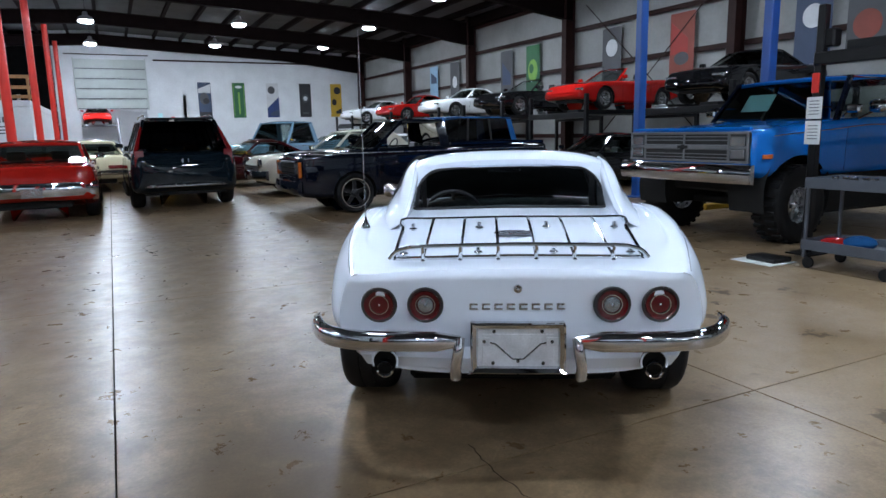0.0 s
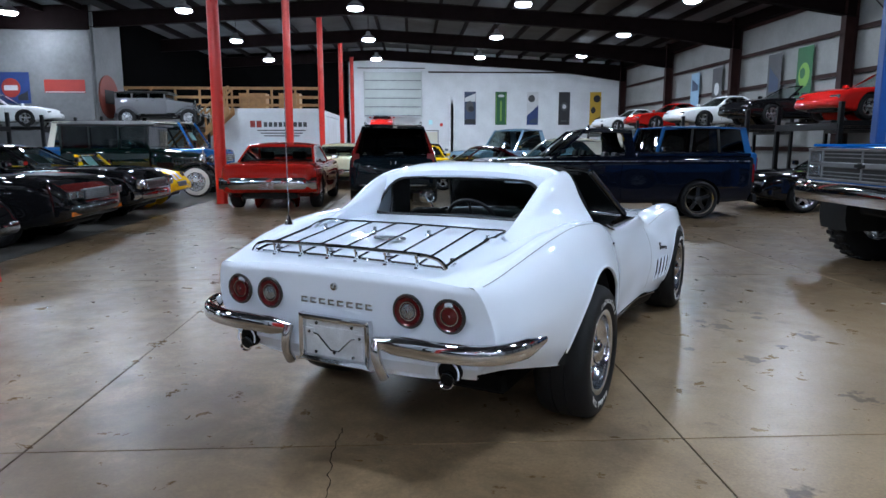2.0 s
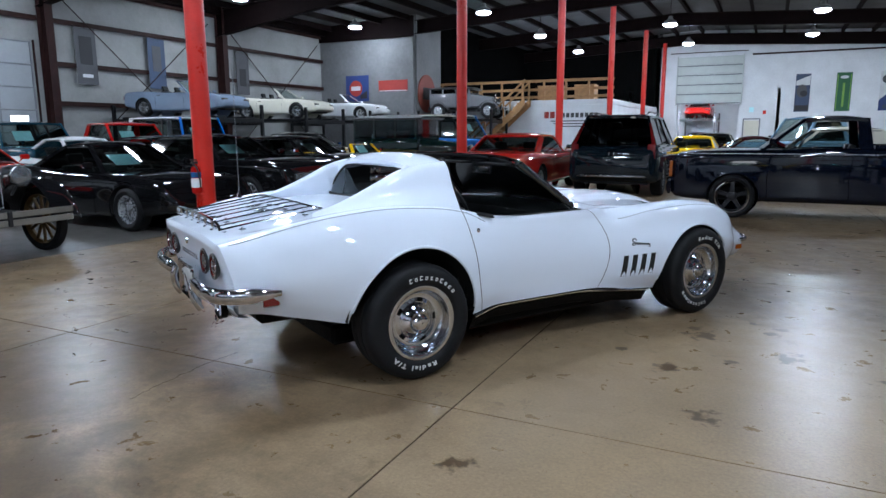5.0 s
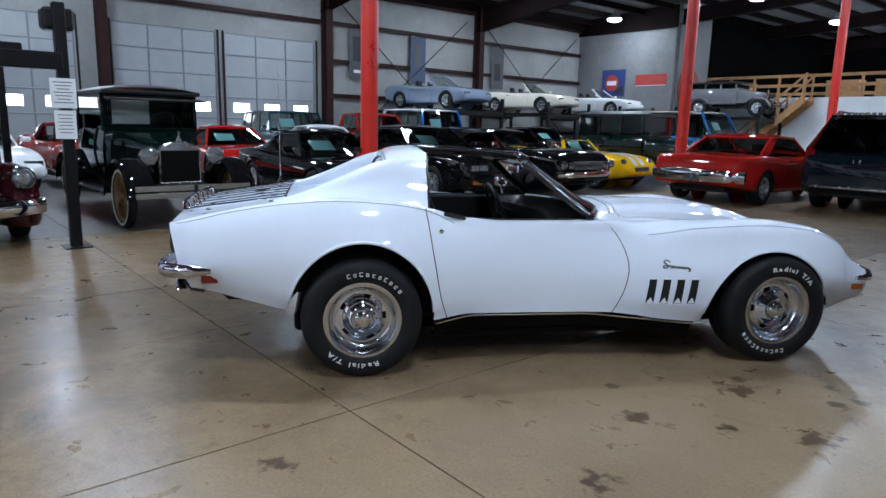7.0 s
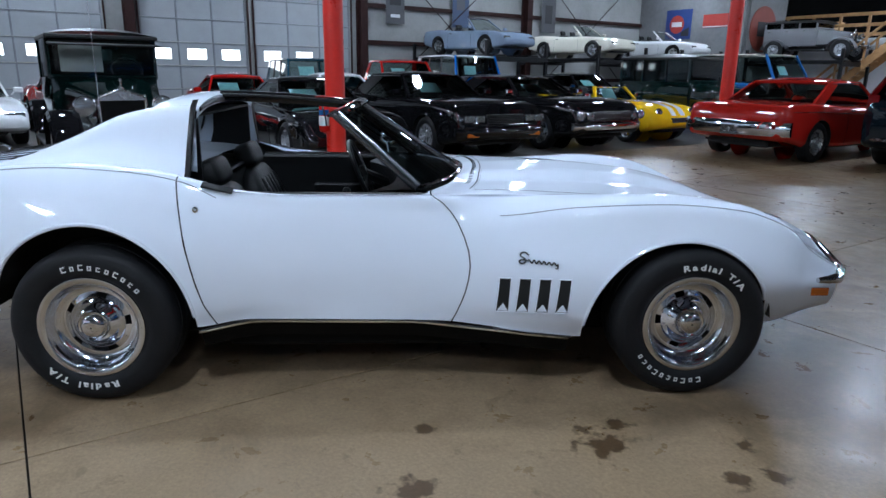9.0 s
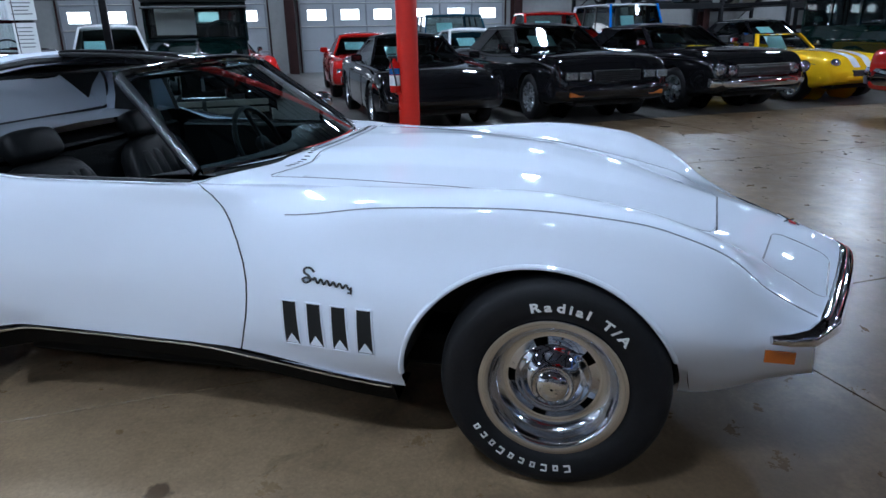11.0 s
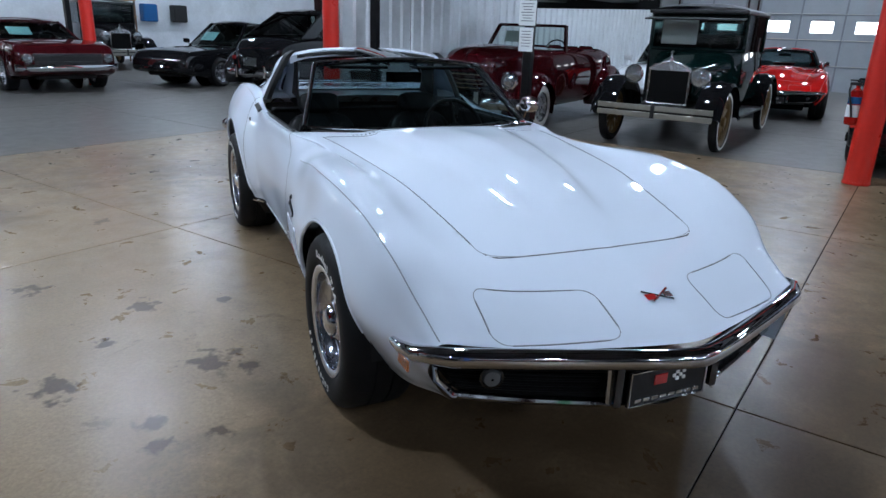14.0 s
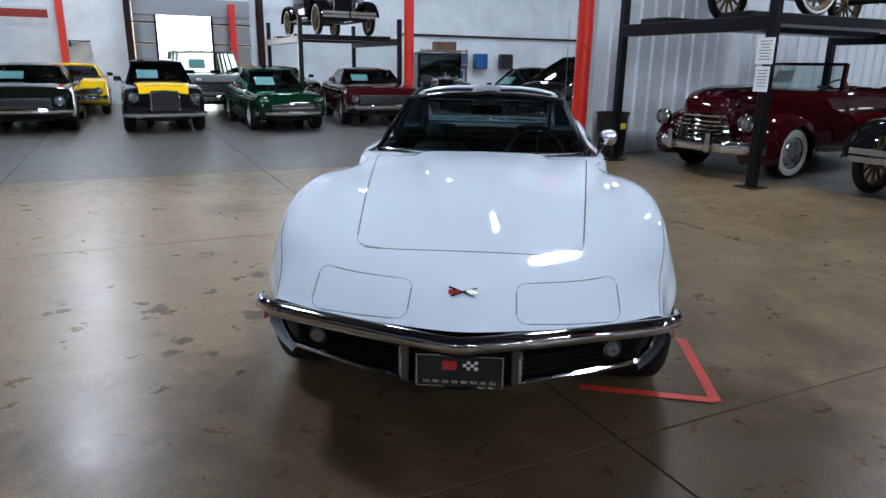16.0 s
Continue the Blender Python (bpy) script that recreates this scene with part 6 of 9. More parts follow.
RF, RB, RL = -0.44, -0.99, 0.032
rack = part("luggage_rack", Shape().tube(rounded([deck(RF - 0.10, -0.50, RL), deck(RF, -0.50, RL), deck(RF, -0.40, RL)], 4) + [deck(RF, y, RL) for y in np.linspace(-0.35, 0.35, 11)] + rounded([deck(RF, 0.40, RL), deck(RF, 0.50, RL), deck(RF - 0.10, 0.50, RL)], 4) + [deck(x, 0.49 - 0.018 * (RF - x) / 0.55, RL) for x in np.linspace(RF - 0.15, RB, 8)] + [deck(RB + 0.03, y, RL - 0.012) for y in np.linspace(0.46, -0.46, 13)] + [deck(x, -0.49 + 0.018 * (RF - x) / 0.55, RL) for x in np.linspace(RB, RF - 0.15, 8)], 0.0082, 8, True), CHROME, hero, "chrome deck luggage rack")
part("rail", Shape().tube(rounded([deck(RB, -0.49, RL), deck(RB - 0.004, -0.46, 0.062), deck(RB - 0.008, -0.41, 0.076)], 4) + [deck(RB - 0.008, y, 0.078) for y in np.linspace(-0.36, 0.36, 9)] + rounded([deck(RB - 0.008, 0.41, 0.076), deck(RB - 0.004, 0.46, 0.062), deck(RB, 0.49, RL)], 4), 0.0085, 8), CHROME, rack)
for y in np.linspace(-0.36, 0.36, 6):
    part("slat", Shape().tube([deck(x, y, RL) for x in np.linspace(RF, RB, 8)], 0.0065, 8), CHROME, rack)
for y in np.linspace(-0.36, 0.36, 6):
    part("post", Shape().tube([deck(RB - 0.008, y, 0.076), deck(RB - 0.004, y, 0.045), deck(RB + 0.01, y, RL - 0.01)], 0.0075, 8).lathe([(0.004, -0.006), (0.009, 0.0), (0.004, 0.006)], 10, deck(RB - 0.012, y, RL - 0.008)), CHROME, rack)
for x in (-0.515, -0.866):
    for y in (-0.45, -0.15, 0.15, 0.45):
        part("foot", Shape().tube([deck(x, y, RL - 0.002), deck(x, y, 0.0)], 0.010, 8).cyl(0.018, 0.008, deck(x, y, 0.008)), CHROME, rack)
for y in np.linspace(-0.42, 0.42, 9):
    part("deck_strip", Shape().grid([[deck(x, y - 0.010, 0.006), deck(x, y + 0.010, 0.006)] for x in np.linspace(-0.12, -0.92, 16)]), HERO_WHITE, hero)
part("deck_emblem", Shape().lathe([(0.085, 0.0), (0.082, 0.006), (0.05, 0.008), (0.004, 0.008)], 24, m=Matrix.Translation(deck(-0.62, 0, 0.008)) @ Matrix.Diagonal((0.6, 1, 1, 1))), DULL_CHROME, hero)
ax, ay = -0.55, 0.66
ant = part("antenna", Shape().tube([deck(ax, ay, 0.0), deck(ax, ay, 0.86)], [0.0035, 0.0016], 6), DULL_CHROME, hero, "thin whip antenna")
part("antenna_base", Shape().lathe([(0.022, 0), (0.020, 0.012), (0.010, 0.03), (0.005, 0.05)], 16, m=Matrix.Translation(deck(ax, ay, 0))), CHROME, ant)

# roof hoop, sails, rear window
ROOF_X = [0.36, 0.24, 0.12, 0.03, -0.06, -0.16, -0.27, -0.38, -0.50]
RIDGE_Z = [1.214, 1.206, 1.186, 1.160, 1.118, 1.072, 1.026, 0.985, 0.955]
RIDGE_Y = [0.520, 0.514, 0.508, 0.504, 0.502, 0.502, 0.504, 0.508, 0.515]
BASE_Y = [0.690, 0.676, 0.660, 0.648, 0.636, 0.622, 0.606, 0.588, 0.560]
INNER_Y = [0.492, 0.490, 0.488, 0.486, 0.485, 0.486, 0.489, 0.496, 0.508]
xs = np.linspace(0.36, -0.50, 44)
rz, ry, by, iy = (blur(smooth_curve([-a for a in ROOF_X], v, -xs), 5) for v in (RIDGE_Z, RIDGE_Y, BASE_Y, INNER_Y))
for sd in (-1, 1):
    g = []
    for x, z, y, b, i_ in zip(xs, rz, ry, by, iy):
        zb_ = top_z(x, b) - 0.006
        zi = top_z(x, i_) - 0.006
        h = z - zb_
        sec = [(b + 0.015, zb_), (b - 0.006, zb_ + 0.10 * h + 0.006), (b - (b - y) * 0.42, zb_ + 0.48 * h), (y + 0.045 * min(1, h * 6), z - 0.13 * h), (y, z), (i_ + 0.012, z - 0.06 * h), (i_, z - 0.22 * h), (i_ + 0.012, (z + zi) / 2 - 0.12 * h), (i_ + 0.028, zi)]
        g.append([(x, sd * q[0], q[1]) for q in rounded(sec, 4)])
    s = Shape().grid(g)
    part("sail_panel", s, HERO_WHITE, hero, "white flying buttress")
# hoop across
g = []
for u in np.linspace(-1, 1, 41):
    y = u * 0.520
    crown = 0.020 * (1 - u * u)
    z = 1.238 + crown - 0.036 * abs(u) ** 4.5
    g.append([(0.372, y, z - 0.050), (0.378, y, z - 0.012), (0.350, y, z), (0.30, y, z - 0.001), (0.24, y, z - 0.008), (0.18, y, z - 0.024 + 0.004 * u * u), (0.142, y, z - 0.044), (0.140, y, z - 0.070), (0.155, y, z - 0.082), (0.22, y, z - 0.080), (0.30, y, z - 0.070)])
s = Shape().grid(g, wrap=False)
part("roof_hoop", s, HERO_WHITE, hero, "white roof hoop")
for sd in (-1, 1):
    # end of the hoop behind the side windows
    s = Shape().grid([[(0.362, sd * y, z), (0.375, sd * (y - 0.02), z), (0.372, sd * (y - 0.05), z)] for y, z in rounded([(0.700, 0.93), (0.660, 1.02), (0.595, 1.14), (0.555, 1.205), (0.51, 1.236)], 6)])
    part("pillar_trim", s, BLACK_TRIM, hero, "black window rubber")
def window_x(y, z):
    return 0.055 + 0.090 * (z - 0.958) / 0.228 + 0.02 * (1 - (y / 0.52) ** 2)


# half outlines of the glass and of the white surround, from the foot's middle to the top's middle
GLASS_HALF = rounded([(0.0, 0.960), (0.25, 0.960), (0.44, 0.961), (0.512, 0.966), (0.512, 1.010), (0.488, 1.070), (0.452, 1.125), (0.395, 1.160), (0.28, 1.176), (0.0, 1.188)], 5)
OUTER_HALF = rounded([(0.0, 0.945), (0.26, 0.945), (0.46, 0.945), (0.535, 0.945), (0.530, 1.010), (0.512, 1.075), (0.500, 1.150), (0.470, 1.190), (0.30, 1.196), (0.0, 1.204)], 5)
n = min(len(GLASS_HALF), len(OUTER_HALF))
s = Shape().grid([[(window_x(y, z), y, z) for y in np.linspace(-w, w, 13)] for w, z in GLASS_HALF if w > 0.3])
part("rear_window", s, REAR_GLASS, hero)
ring = [[(window_x(p[0] * sd, p[1]) - 0.002, p[0] * sd, p[1]), (window_x(q[0] * sd, q[1]) - 0.006, q[0] * sd, q[1])] for sd, seq in ((1, range(n)), (-1, range(n - 2, 0, -1))) for p, q in ((GLASS_HALF[i], OUTER_HALF[i]) for i in seq)]
part("window_surround", Shape().grid(ring + ring[:1]), HERO_WHITE, hero, "white surround of the rear window")
rim = [r[0] for r in ring]
for sd in (-1, 1):
    # black trim inside the hoop
    part("quarter_trim", Shape().slab([(0.125, 0.90), (0.160, 1.02), (0.168, 1.168), (0.365, 1.182), (0.368, 0.88)], 0.012, pose(0, sd * 0.474, 0), "y"), VINYL, hero)
part("headliner", Shape().box((0.21, 0.95, 0.012), (0.265, 0, 1.168), 0.003, pose(0, 0, 0)), VINYL, hero)
part("rear_window_rubber", Shape().tube(rim, 0.008, 8, True), BLACK_TRIM, hero)
# screen, frame, T-bar
ws = []
for v in np.linspace(0, 1, 11):
    row = []
    for u in np.linspace(-1, 1, 25):
        w = 0.648 - 0.145 * v
        xb_ = 1.330 + 0.222 * (1 - u * u)
        xt_ = 0.980 + 0.075 * (1 - u * u)
        zb_ = 0.886 + 0.008 * (1 - u * u)
        zt_ = 1.178 + 0.035 * (1 - u * u)
        row.append((xb_ + (xt_ - xb_) * v, u * w, zb_ + (zt_ - zb_) * v))
    ws.append(row)
part("windshield", Shape().grid(ws), SMOKED_GLASS, hero)
part("windshield_header", sweep([(p[0] - 0.012, p[1], p[2] + 0.004) for p in ws[-1]], [(0.032 * math.cos(a), 0.016 * math.sin(a)) for a in np.linspace(0, 2 * math.pi, 13)[:-1]]), CHROME, hero, "bright screen header")
part("cowl_trim", Shape().tube([(p[0] + 0.006, p[1], p[2] + 0.002) for p in ws[0]], 0.010, 8), CHROME, hero, "bright strip at the screen's foot")
for sd, k in ((-1, 0), (1, -1)):
    pts = [(r[k][0] - 0.006, r[k][1] * 1.012, r[k][2]) for r in ws]
    part("screen_pillar", sweep(pts, [(0.012 * math.cos(a), 0.023 * math.sin(a)) for a in np.linspace(0, 2 * math.pi, 13)[:-1]], up=(0.6, 0, 0.8)), DARK_CHROME, hero, "bright windshield pillar")
    part("pillar_rubber", Shape().tube([(p[0] - 0.020, p[1] * 0.985, p[2]) for p in pts], 0.011, 8), BLACK_TRIM, hero)
g = []
for t in np.linspace(0, 1, 14):
    x = 0.36 + 0.675 * t
    z = 1.258 - 0.036 * t * t
    g.append([(x, y, z + dz) for y, dz in ((-0.085, -0.045), (-0.088, -0.008), (-0.07, 0.0), (0, 0.004), (0.07, 0.0), (0.088, -0.008), (0.085, -0.045))])
part("roof_bar", Shape().grid(g), BLACK, hero, "glossy black centre roof bar")
for sd in (-1, 1):
    part("roof_seal", Shape().tube([(p[0][0], sd * 0.088, p[0][2] + 0.03) for p in g], 0.009, 8), BLACK_TRIM, hero)
    part("roof_rear_seal", Shape().tube([(0.374, sd * y, z) for y, z in ((0.09, 1.222), (0.25, 1.222), (0.40, 1.208), (0.475, 1.195))], 0.012, 8), BLACK_TRIM, hero)
# cowl slots and hood line ahead of the screen
s = Shape()
for y in np.linspace(-0.46, 0.46, 47):
    x = 1.622 - 0.33 * y * y
    s.box((0.020, 0.007, 0.003), on_top(x, y, -0.0002), 0.001)
part("cowl_vent", s, UNDER, hero, "row of dark cowl slots")

# cabin
part("interior", Shape().box((1.10, 1.34, 0.04), (0.88, 0, 0.31), 0.01).box((0.06, 1.30, 0.56), (0.36, 0, 0.60), 0.02).box((0.30, 1.28, 0.04), (0.24, 0, 0.86), 0.01), VINYL, hero)
dash = Shape()
gd = []
for u in np.linspace(-1, 1, 15):
    y = u * 0.62
    fx = 1.35 + 0.175 * (1 - u * u)
    gd.append([(fx + 0.04, y, 0.868), (fx - 0.10, y, 0.872), (fx - 0.24, y, 0.862), (fx - 0.30, y, 0.83), (fx - 0.30, y, 0.74), (fx - 0.22, y, 0.58), (fx - 0.10, y, 0.36)])
part("dashboard", dash.grid(gd), VINYL, hero)
part("console", Shape().box((0.85, 0.22, 0.30), (0.92, 0, 0.46), 0.04).box((0.10, 0.2, 0.22), (1.27, 0, 0.68), 0.03, pose(0, 0, 0)), VINYL, hero)
part("gear_lever", Shape().tube([(0.98, 0, 0.60), (0.96, 0, 0.74)], 0.008, 8).lathe([(0.004, -0.02), (0.02, -0.012), (0.022, 0.004), (0.012, 0.018), (0.003, 0.02)], 14, (0.96, 0, 0.755)), BLACK_TRIM, hero)
for sd in (-1, 1):
    seat = part("seat", cushion(0.86, sd * 0.345, 0.36, 0.26, 0.235, 0.085), VINYL, hero, "black pleated vinyl seat")
    lean = pose(0.62, sd * 0.345, 0.365, 0, -22, 0)
    part("backrest", cushion(-0.03, 0, 0.25, 0.070, 0.235, 0.275), VINYL, seat, at=lean)
    for k in range(5):
        part("pleat", cushion(0.020, -0.136 + 0.068 * k, 0.25, 0.028, 0.033, 0.20, n=16, m_=8), VINYL, seat, at=lean)
    part("headrest", cushion(-0.02, 0, 0.585, 0.058, 0.135, 0.068), VINYL, seat, at=lean)
    part("door_card", Shape().box((0.90, 0.05, 0.46), (0.84, sd * 0.69, 0.63), 0.02).box((0.40, 0.05, 0.06), (0.90, sd * 0.65, 0.66), 0.02), VINYL, hero)
    part("door_top_trim", Shape().tube([(x, sd * 0.712, 0.866) for x in np.linspace(0.40, 1.34, 10)], 0.010, 8), CHROME if sd > 0 else BLACK_TRIM, hero)
st_m = pose(1.02, 0.345, 0.80, 0, -22, 0)
s = Shape().tube([(0, 0.19 * math.cos(a), 0.19 * math.sin(a)) for a in np.linspace(0, 2 * math.pi, 33)[:-1]], 0.013, 8, True, st_m)
for a in (90, 210, 330):
    s.tube([(0.02, 0.03 * math.cos(radians(a)), 0.03 * math.sin(radians(a))), (0, 0.185 * math.cos(radians(a)), 0.185 * math.sin(radians(a)))], 0.011, 6, False, st_m)
s.cyl(0.045, 0.03, (0.015, 0, 0), "x", 18, m=st_m)
part("steering_wheel", s, BLACK_TRIM, hero)
part("steering_column", Shape().tube([(1.03, 0.345, 0.80), (1.28, 0.345, 0.70)], 0.03, 10), BLACK_TRIM, hero)
part("inner_mirror", Shape().box((0.025, 0.22, 0.06), (1.04, 0, 1.12), 0.012), CHROME, hero)
part("sun_visor", Shape().box((0.10, 0.34, 0.015), (0.97, 0.26, 1.17), 0.006).box((0.10, 0.34, 0.015), (0.97, -0.26, 1.17), 0.006), VINYL, hero)
mr = part("door_mirror", blob(1.16, 0.790, 0.968, 0.050, 0.056, 0.048, 2.6), CHROME, hero, "rounded chrome door mirror")
part("mirror_stalk", Shape().tube([(1.17, 0.735, 0.862), (1.155, 0.77, 0.945)], 0.012, 8), CHROME, mr)
# wheels
rt, wt = 0.335, 0.245
h = wt / 2
prof = [(0.206, h * 0.86), (0.220, h * 0.99), (0.236, h * 1.07), (0.258, h * 1.10), (0.282, h * 1.095), (0.305, h * 1.05), (0.322, h * 0.93), (0.331, h * 0.79), (rt, h * 0.6), (rt, h * 0.3), (0.328, h * 0.28), (0.328, h * 0.24), (rt, h * 0.22)]
prof = [(r, -y) for r, y in prof] + prof[::-1]
tyre = Shape().lathe(prof, 72, axis="y", close=False)
tyre = tyre.mesh("wheel", RUBBER, 40)
TRIM_RING = material("polished trim ring", (0.60, 0.62, 0.66), 0.13, metal=1.0, rough_var=0.05, scale=30)
ring = Shape().lathe([(0.208, h * 0.88), (0.2165, h * 0.98), (0.214, h * 1.02), (0.208, h * 1.03), (0.192, h * 1.00), (0.186, h * 0.97)] + [(0.141 + 0.044 * math.cos(a), h * (0.955 - 0.50 * math.sin(a))) for a in np.linspace(0, math.pi / 2, 12)], 72, axis="y", close=False).mesh("trim_ring", TRIM_RING, 40)
disc = Shape().lathe([(0.1415, h * 0.45), (0.134, h * 0.44)], 72, axis="y", close=False)
disc.lathe([(0.112, h * 0.50), (0.104, h * 0.55), (0.098, h * 0.57), (0.090, h * 0.62), (0.076, h * 0.74), (0.066, h * 0.79), (0.060, h * 0.78)], 64, axis="y", close=False)
NSLOT = 5
for k in range(NSLOT):
    # the web between the slots
    a0, a1 = 2 * math.pi * (k + 0.13) / NSLOT, 2 * math.pi * (k + 0.87) / NSLOT
    disc.grid([[(r * math.cos(a), y, r * math.sin(a)) for a in np.linspace(a0, a1, 12)] for r, y in ((0.135, h * 0.44), (0.124, h * 0.462), (0.111, h * 0.503))])
disc = disc.mesh("rim", material("polished rally steel", (0.68, 0.71, 0.78), 0.05, metal=1.0, rough_var=0.02, scale=20), 40)
back = Shape().lathe([(0.174, -h * 0.8), (0.170, h * 0.0), (0.02, -h * 0.05)], 40, axis="y", close=False).mesh("brake_drum", UNDER, 40)
cap = Shape().lathe([(0.062, h * 0.72), (0.061, h * 0.88), (0.056, h * 0.93), (0.050, h * 0.91), (0.046, h * 0.96), (0.038, h * 1.02), (0.020, h * 1.05), (0.004, h * 1.055)], 40, axis="y", close=False).mesh("hub_cap", CHROME, 40)


def glyph(ch, size):
    """One raised letter of the built-in font as a mesh."""
    cu = bpy.data.curves.new("letter", "FONT")
    cu.offset = 0.0011
    cu.body, cu.size, cu.extrude, cu.align_x, cu.resolution_u = ch, size, 0.0015, "CENTER", 3
    ob = bpy.data.objects.new("letter", cu)
    me = bpy.data.meshes.new_from_object(ob)
    bpy.data.objects.remove(ob)
    me.materials.clear()
    me.materials.append(LETTER)
    me.transform(Matrix.Diagonal((1.32, 1, 1, 1)))
    me.name = "letter"
    return me


def on_wall(theta, r):
    """A frame on the tyre wall, theta degrees clockwise from the top."""
    a = radians(theta)
    return Matrix(((-math.cos(a), -math.sin(a), 0, -r * math.sin(a)), (0, 0, 1, h * 1.097), (-math.sin(a), math.cos(a), 0, r * math.cos(a)), (0, 0, 0, 1)))


WORD = [(glyph(ch, 0.036), a) for ch, a in zip("Radial", (-12, -4, 4, 10, 15.5, 21.0))] + [(glyph(ch, 0.036), a) for ch, a in zip("T/A", (34, 40.5, 47.5))]
BARS = []
for k in range(10):
    # plain outlined bars of the maker's word
    w_, q = (0.019, 0.024) if k in (0, 2, 6) else (0.016, 0.019)
    b_ = Shape().box((w_, 0.005, 0.003), (0, 0.0025, 0), 0.001).box((w_, 0.005, 0.003), (0, q - 0.0025, 0), 0.001)
    b_.box((0.005, q, 0.003), (-w_ / 2 + 0.0025, q / 2, 0), 0.001)
    if k % 2:
        b_.box((0.005, q, 0.003), (w_ / 2 - 0.0025, q / 2, 0), 0.001)
    BARS.append((b_.mesh("letter_bar", LETTER, 40), 168 + 7.6 * k))
for x, z, spin in ((-0.012, 0.334, -175), (2.500, 0.334, 0)):
    for sd in (-1, 1):
        m = pose(x, sd * 0.735, z, 0, 0, 0 if sd > 0 else 180) @ pose(0, 0, 0, 0, spin, 0)
        wh = part("wheel", tyre, None, hero, "wide tyre with raised pale lettering", at=m)
        for me in (ring, disc, back, cap):
            part(me.name.split(".")[0], me, None, wh)
        for me, theta in WORD:
            part("letter", me, None, wh, at=on_wall(theta, 0.246))
        for me, theta in BARS:
            part("letter_bar", me, None, wh, at=on_wall(theta, 0.248))


# ---- the parked fleet ----

def muscle(name, label, m, color, style="five", H=1.34, L=4.75, W=1.86, front=None, rear=None, cp=0.5, **kw):
    st = std_st(L, W, nose=0.70, belt=0.90, deck=0.95, bottom=0.20, hood=0.92, tail=0.74)
    spec = dict(xa=0.72, xb=0.12, xc=-0.95, xd=-1.55, belt=0.93, roof=H - 0.05, wb=W / 2 * 0.86, wr=W / 2 * 0.64, cpillar=cp, bulge=0.14)
    spec.update(kw.pop("spec", {}))
    f = dict(bumper=(0.47, 0.13, 0.96), grille=(0.62, 0.16, 1.25, 3), lamps=[(0.68, 0.63, 0.085, "round", LAMP_GLASS)])
    f.update(front or {})
    r = dict(bumper=(0.52, 0.13, 0.96), lamps=[(0.55, 0.66, (0.38, 0.09), "box", RED_LENS)], plate=0.52)
    r.update(rear or {})
    return coupe(name, label, m, color, st, (-1.42, 1.42), 0.33, 0.22, style, spec, f, r, boxy=0.35, **kw)


def sport(name, label, m, color, style="five", H=1.26, L=4.25, W=1.74, open_top=False, front=None, rear=None, nose=0.52, **kw):
    st = std_st(L, W, nose=nose, belt=0.82, deck=0.88, bottom=0.18, hood=0.78, tail=0.66)
    spec = dict(xa=0.62, xb=0.02, xc=-0.55, xd=-1.35, belt=0.83, roof=H - 0.04, wb=W / 2 * 0.84, wr=W / 2 * 0.60, cpillar=0.12, bulge=0.15, open=open_top)
    spec.update(kw.pop("spec", {}))
    f = dict(bumper=(0.40, 0.10, 0.97), bmat=color, lamps=[(0.62, 0.56, (0.30, 0.09), "box", LAMP_GLASS)], lx=L / 2 - 0.10, proj=0.02, sweep=0.22)
    f.update(front or {})
    r = dict(bumper=(0.46, 0.12, 0.97), bmat=color, lamps=[(0.58, 0.66, (0.34, 0.10), "box", RED_LENS)], proj=0.02)
    r.update(rear or {})
    return coupe(name, label, m, color, st, (-1.22, 1.22), 0.315, 0.22, style, spec, f, r, boxy=0.05, chrome=kw.pop("chrome", False), **kw)


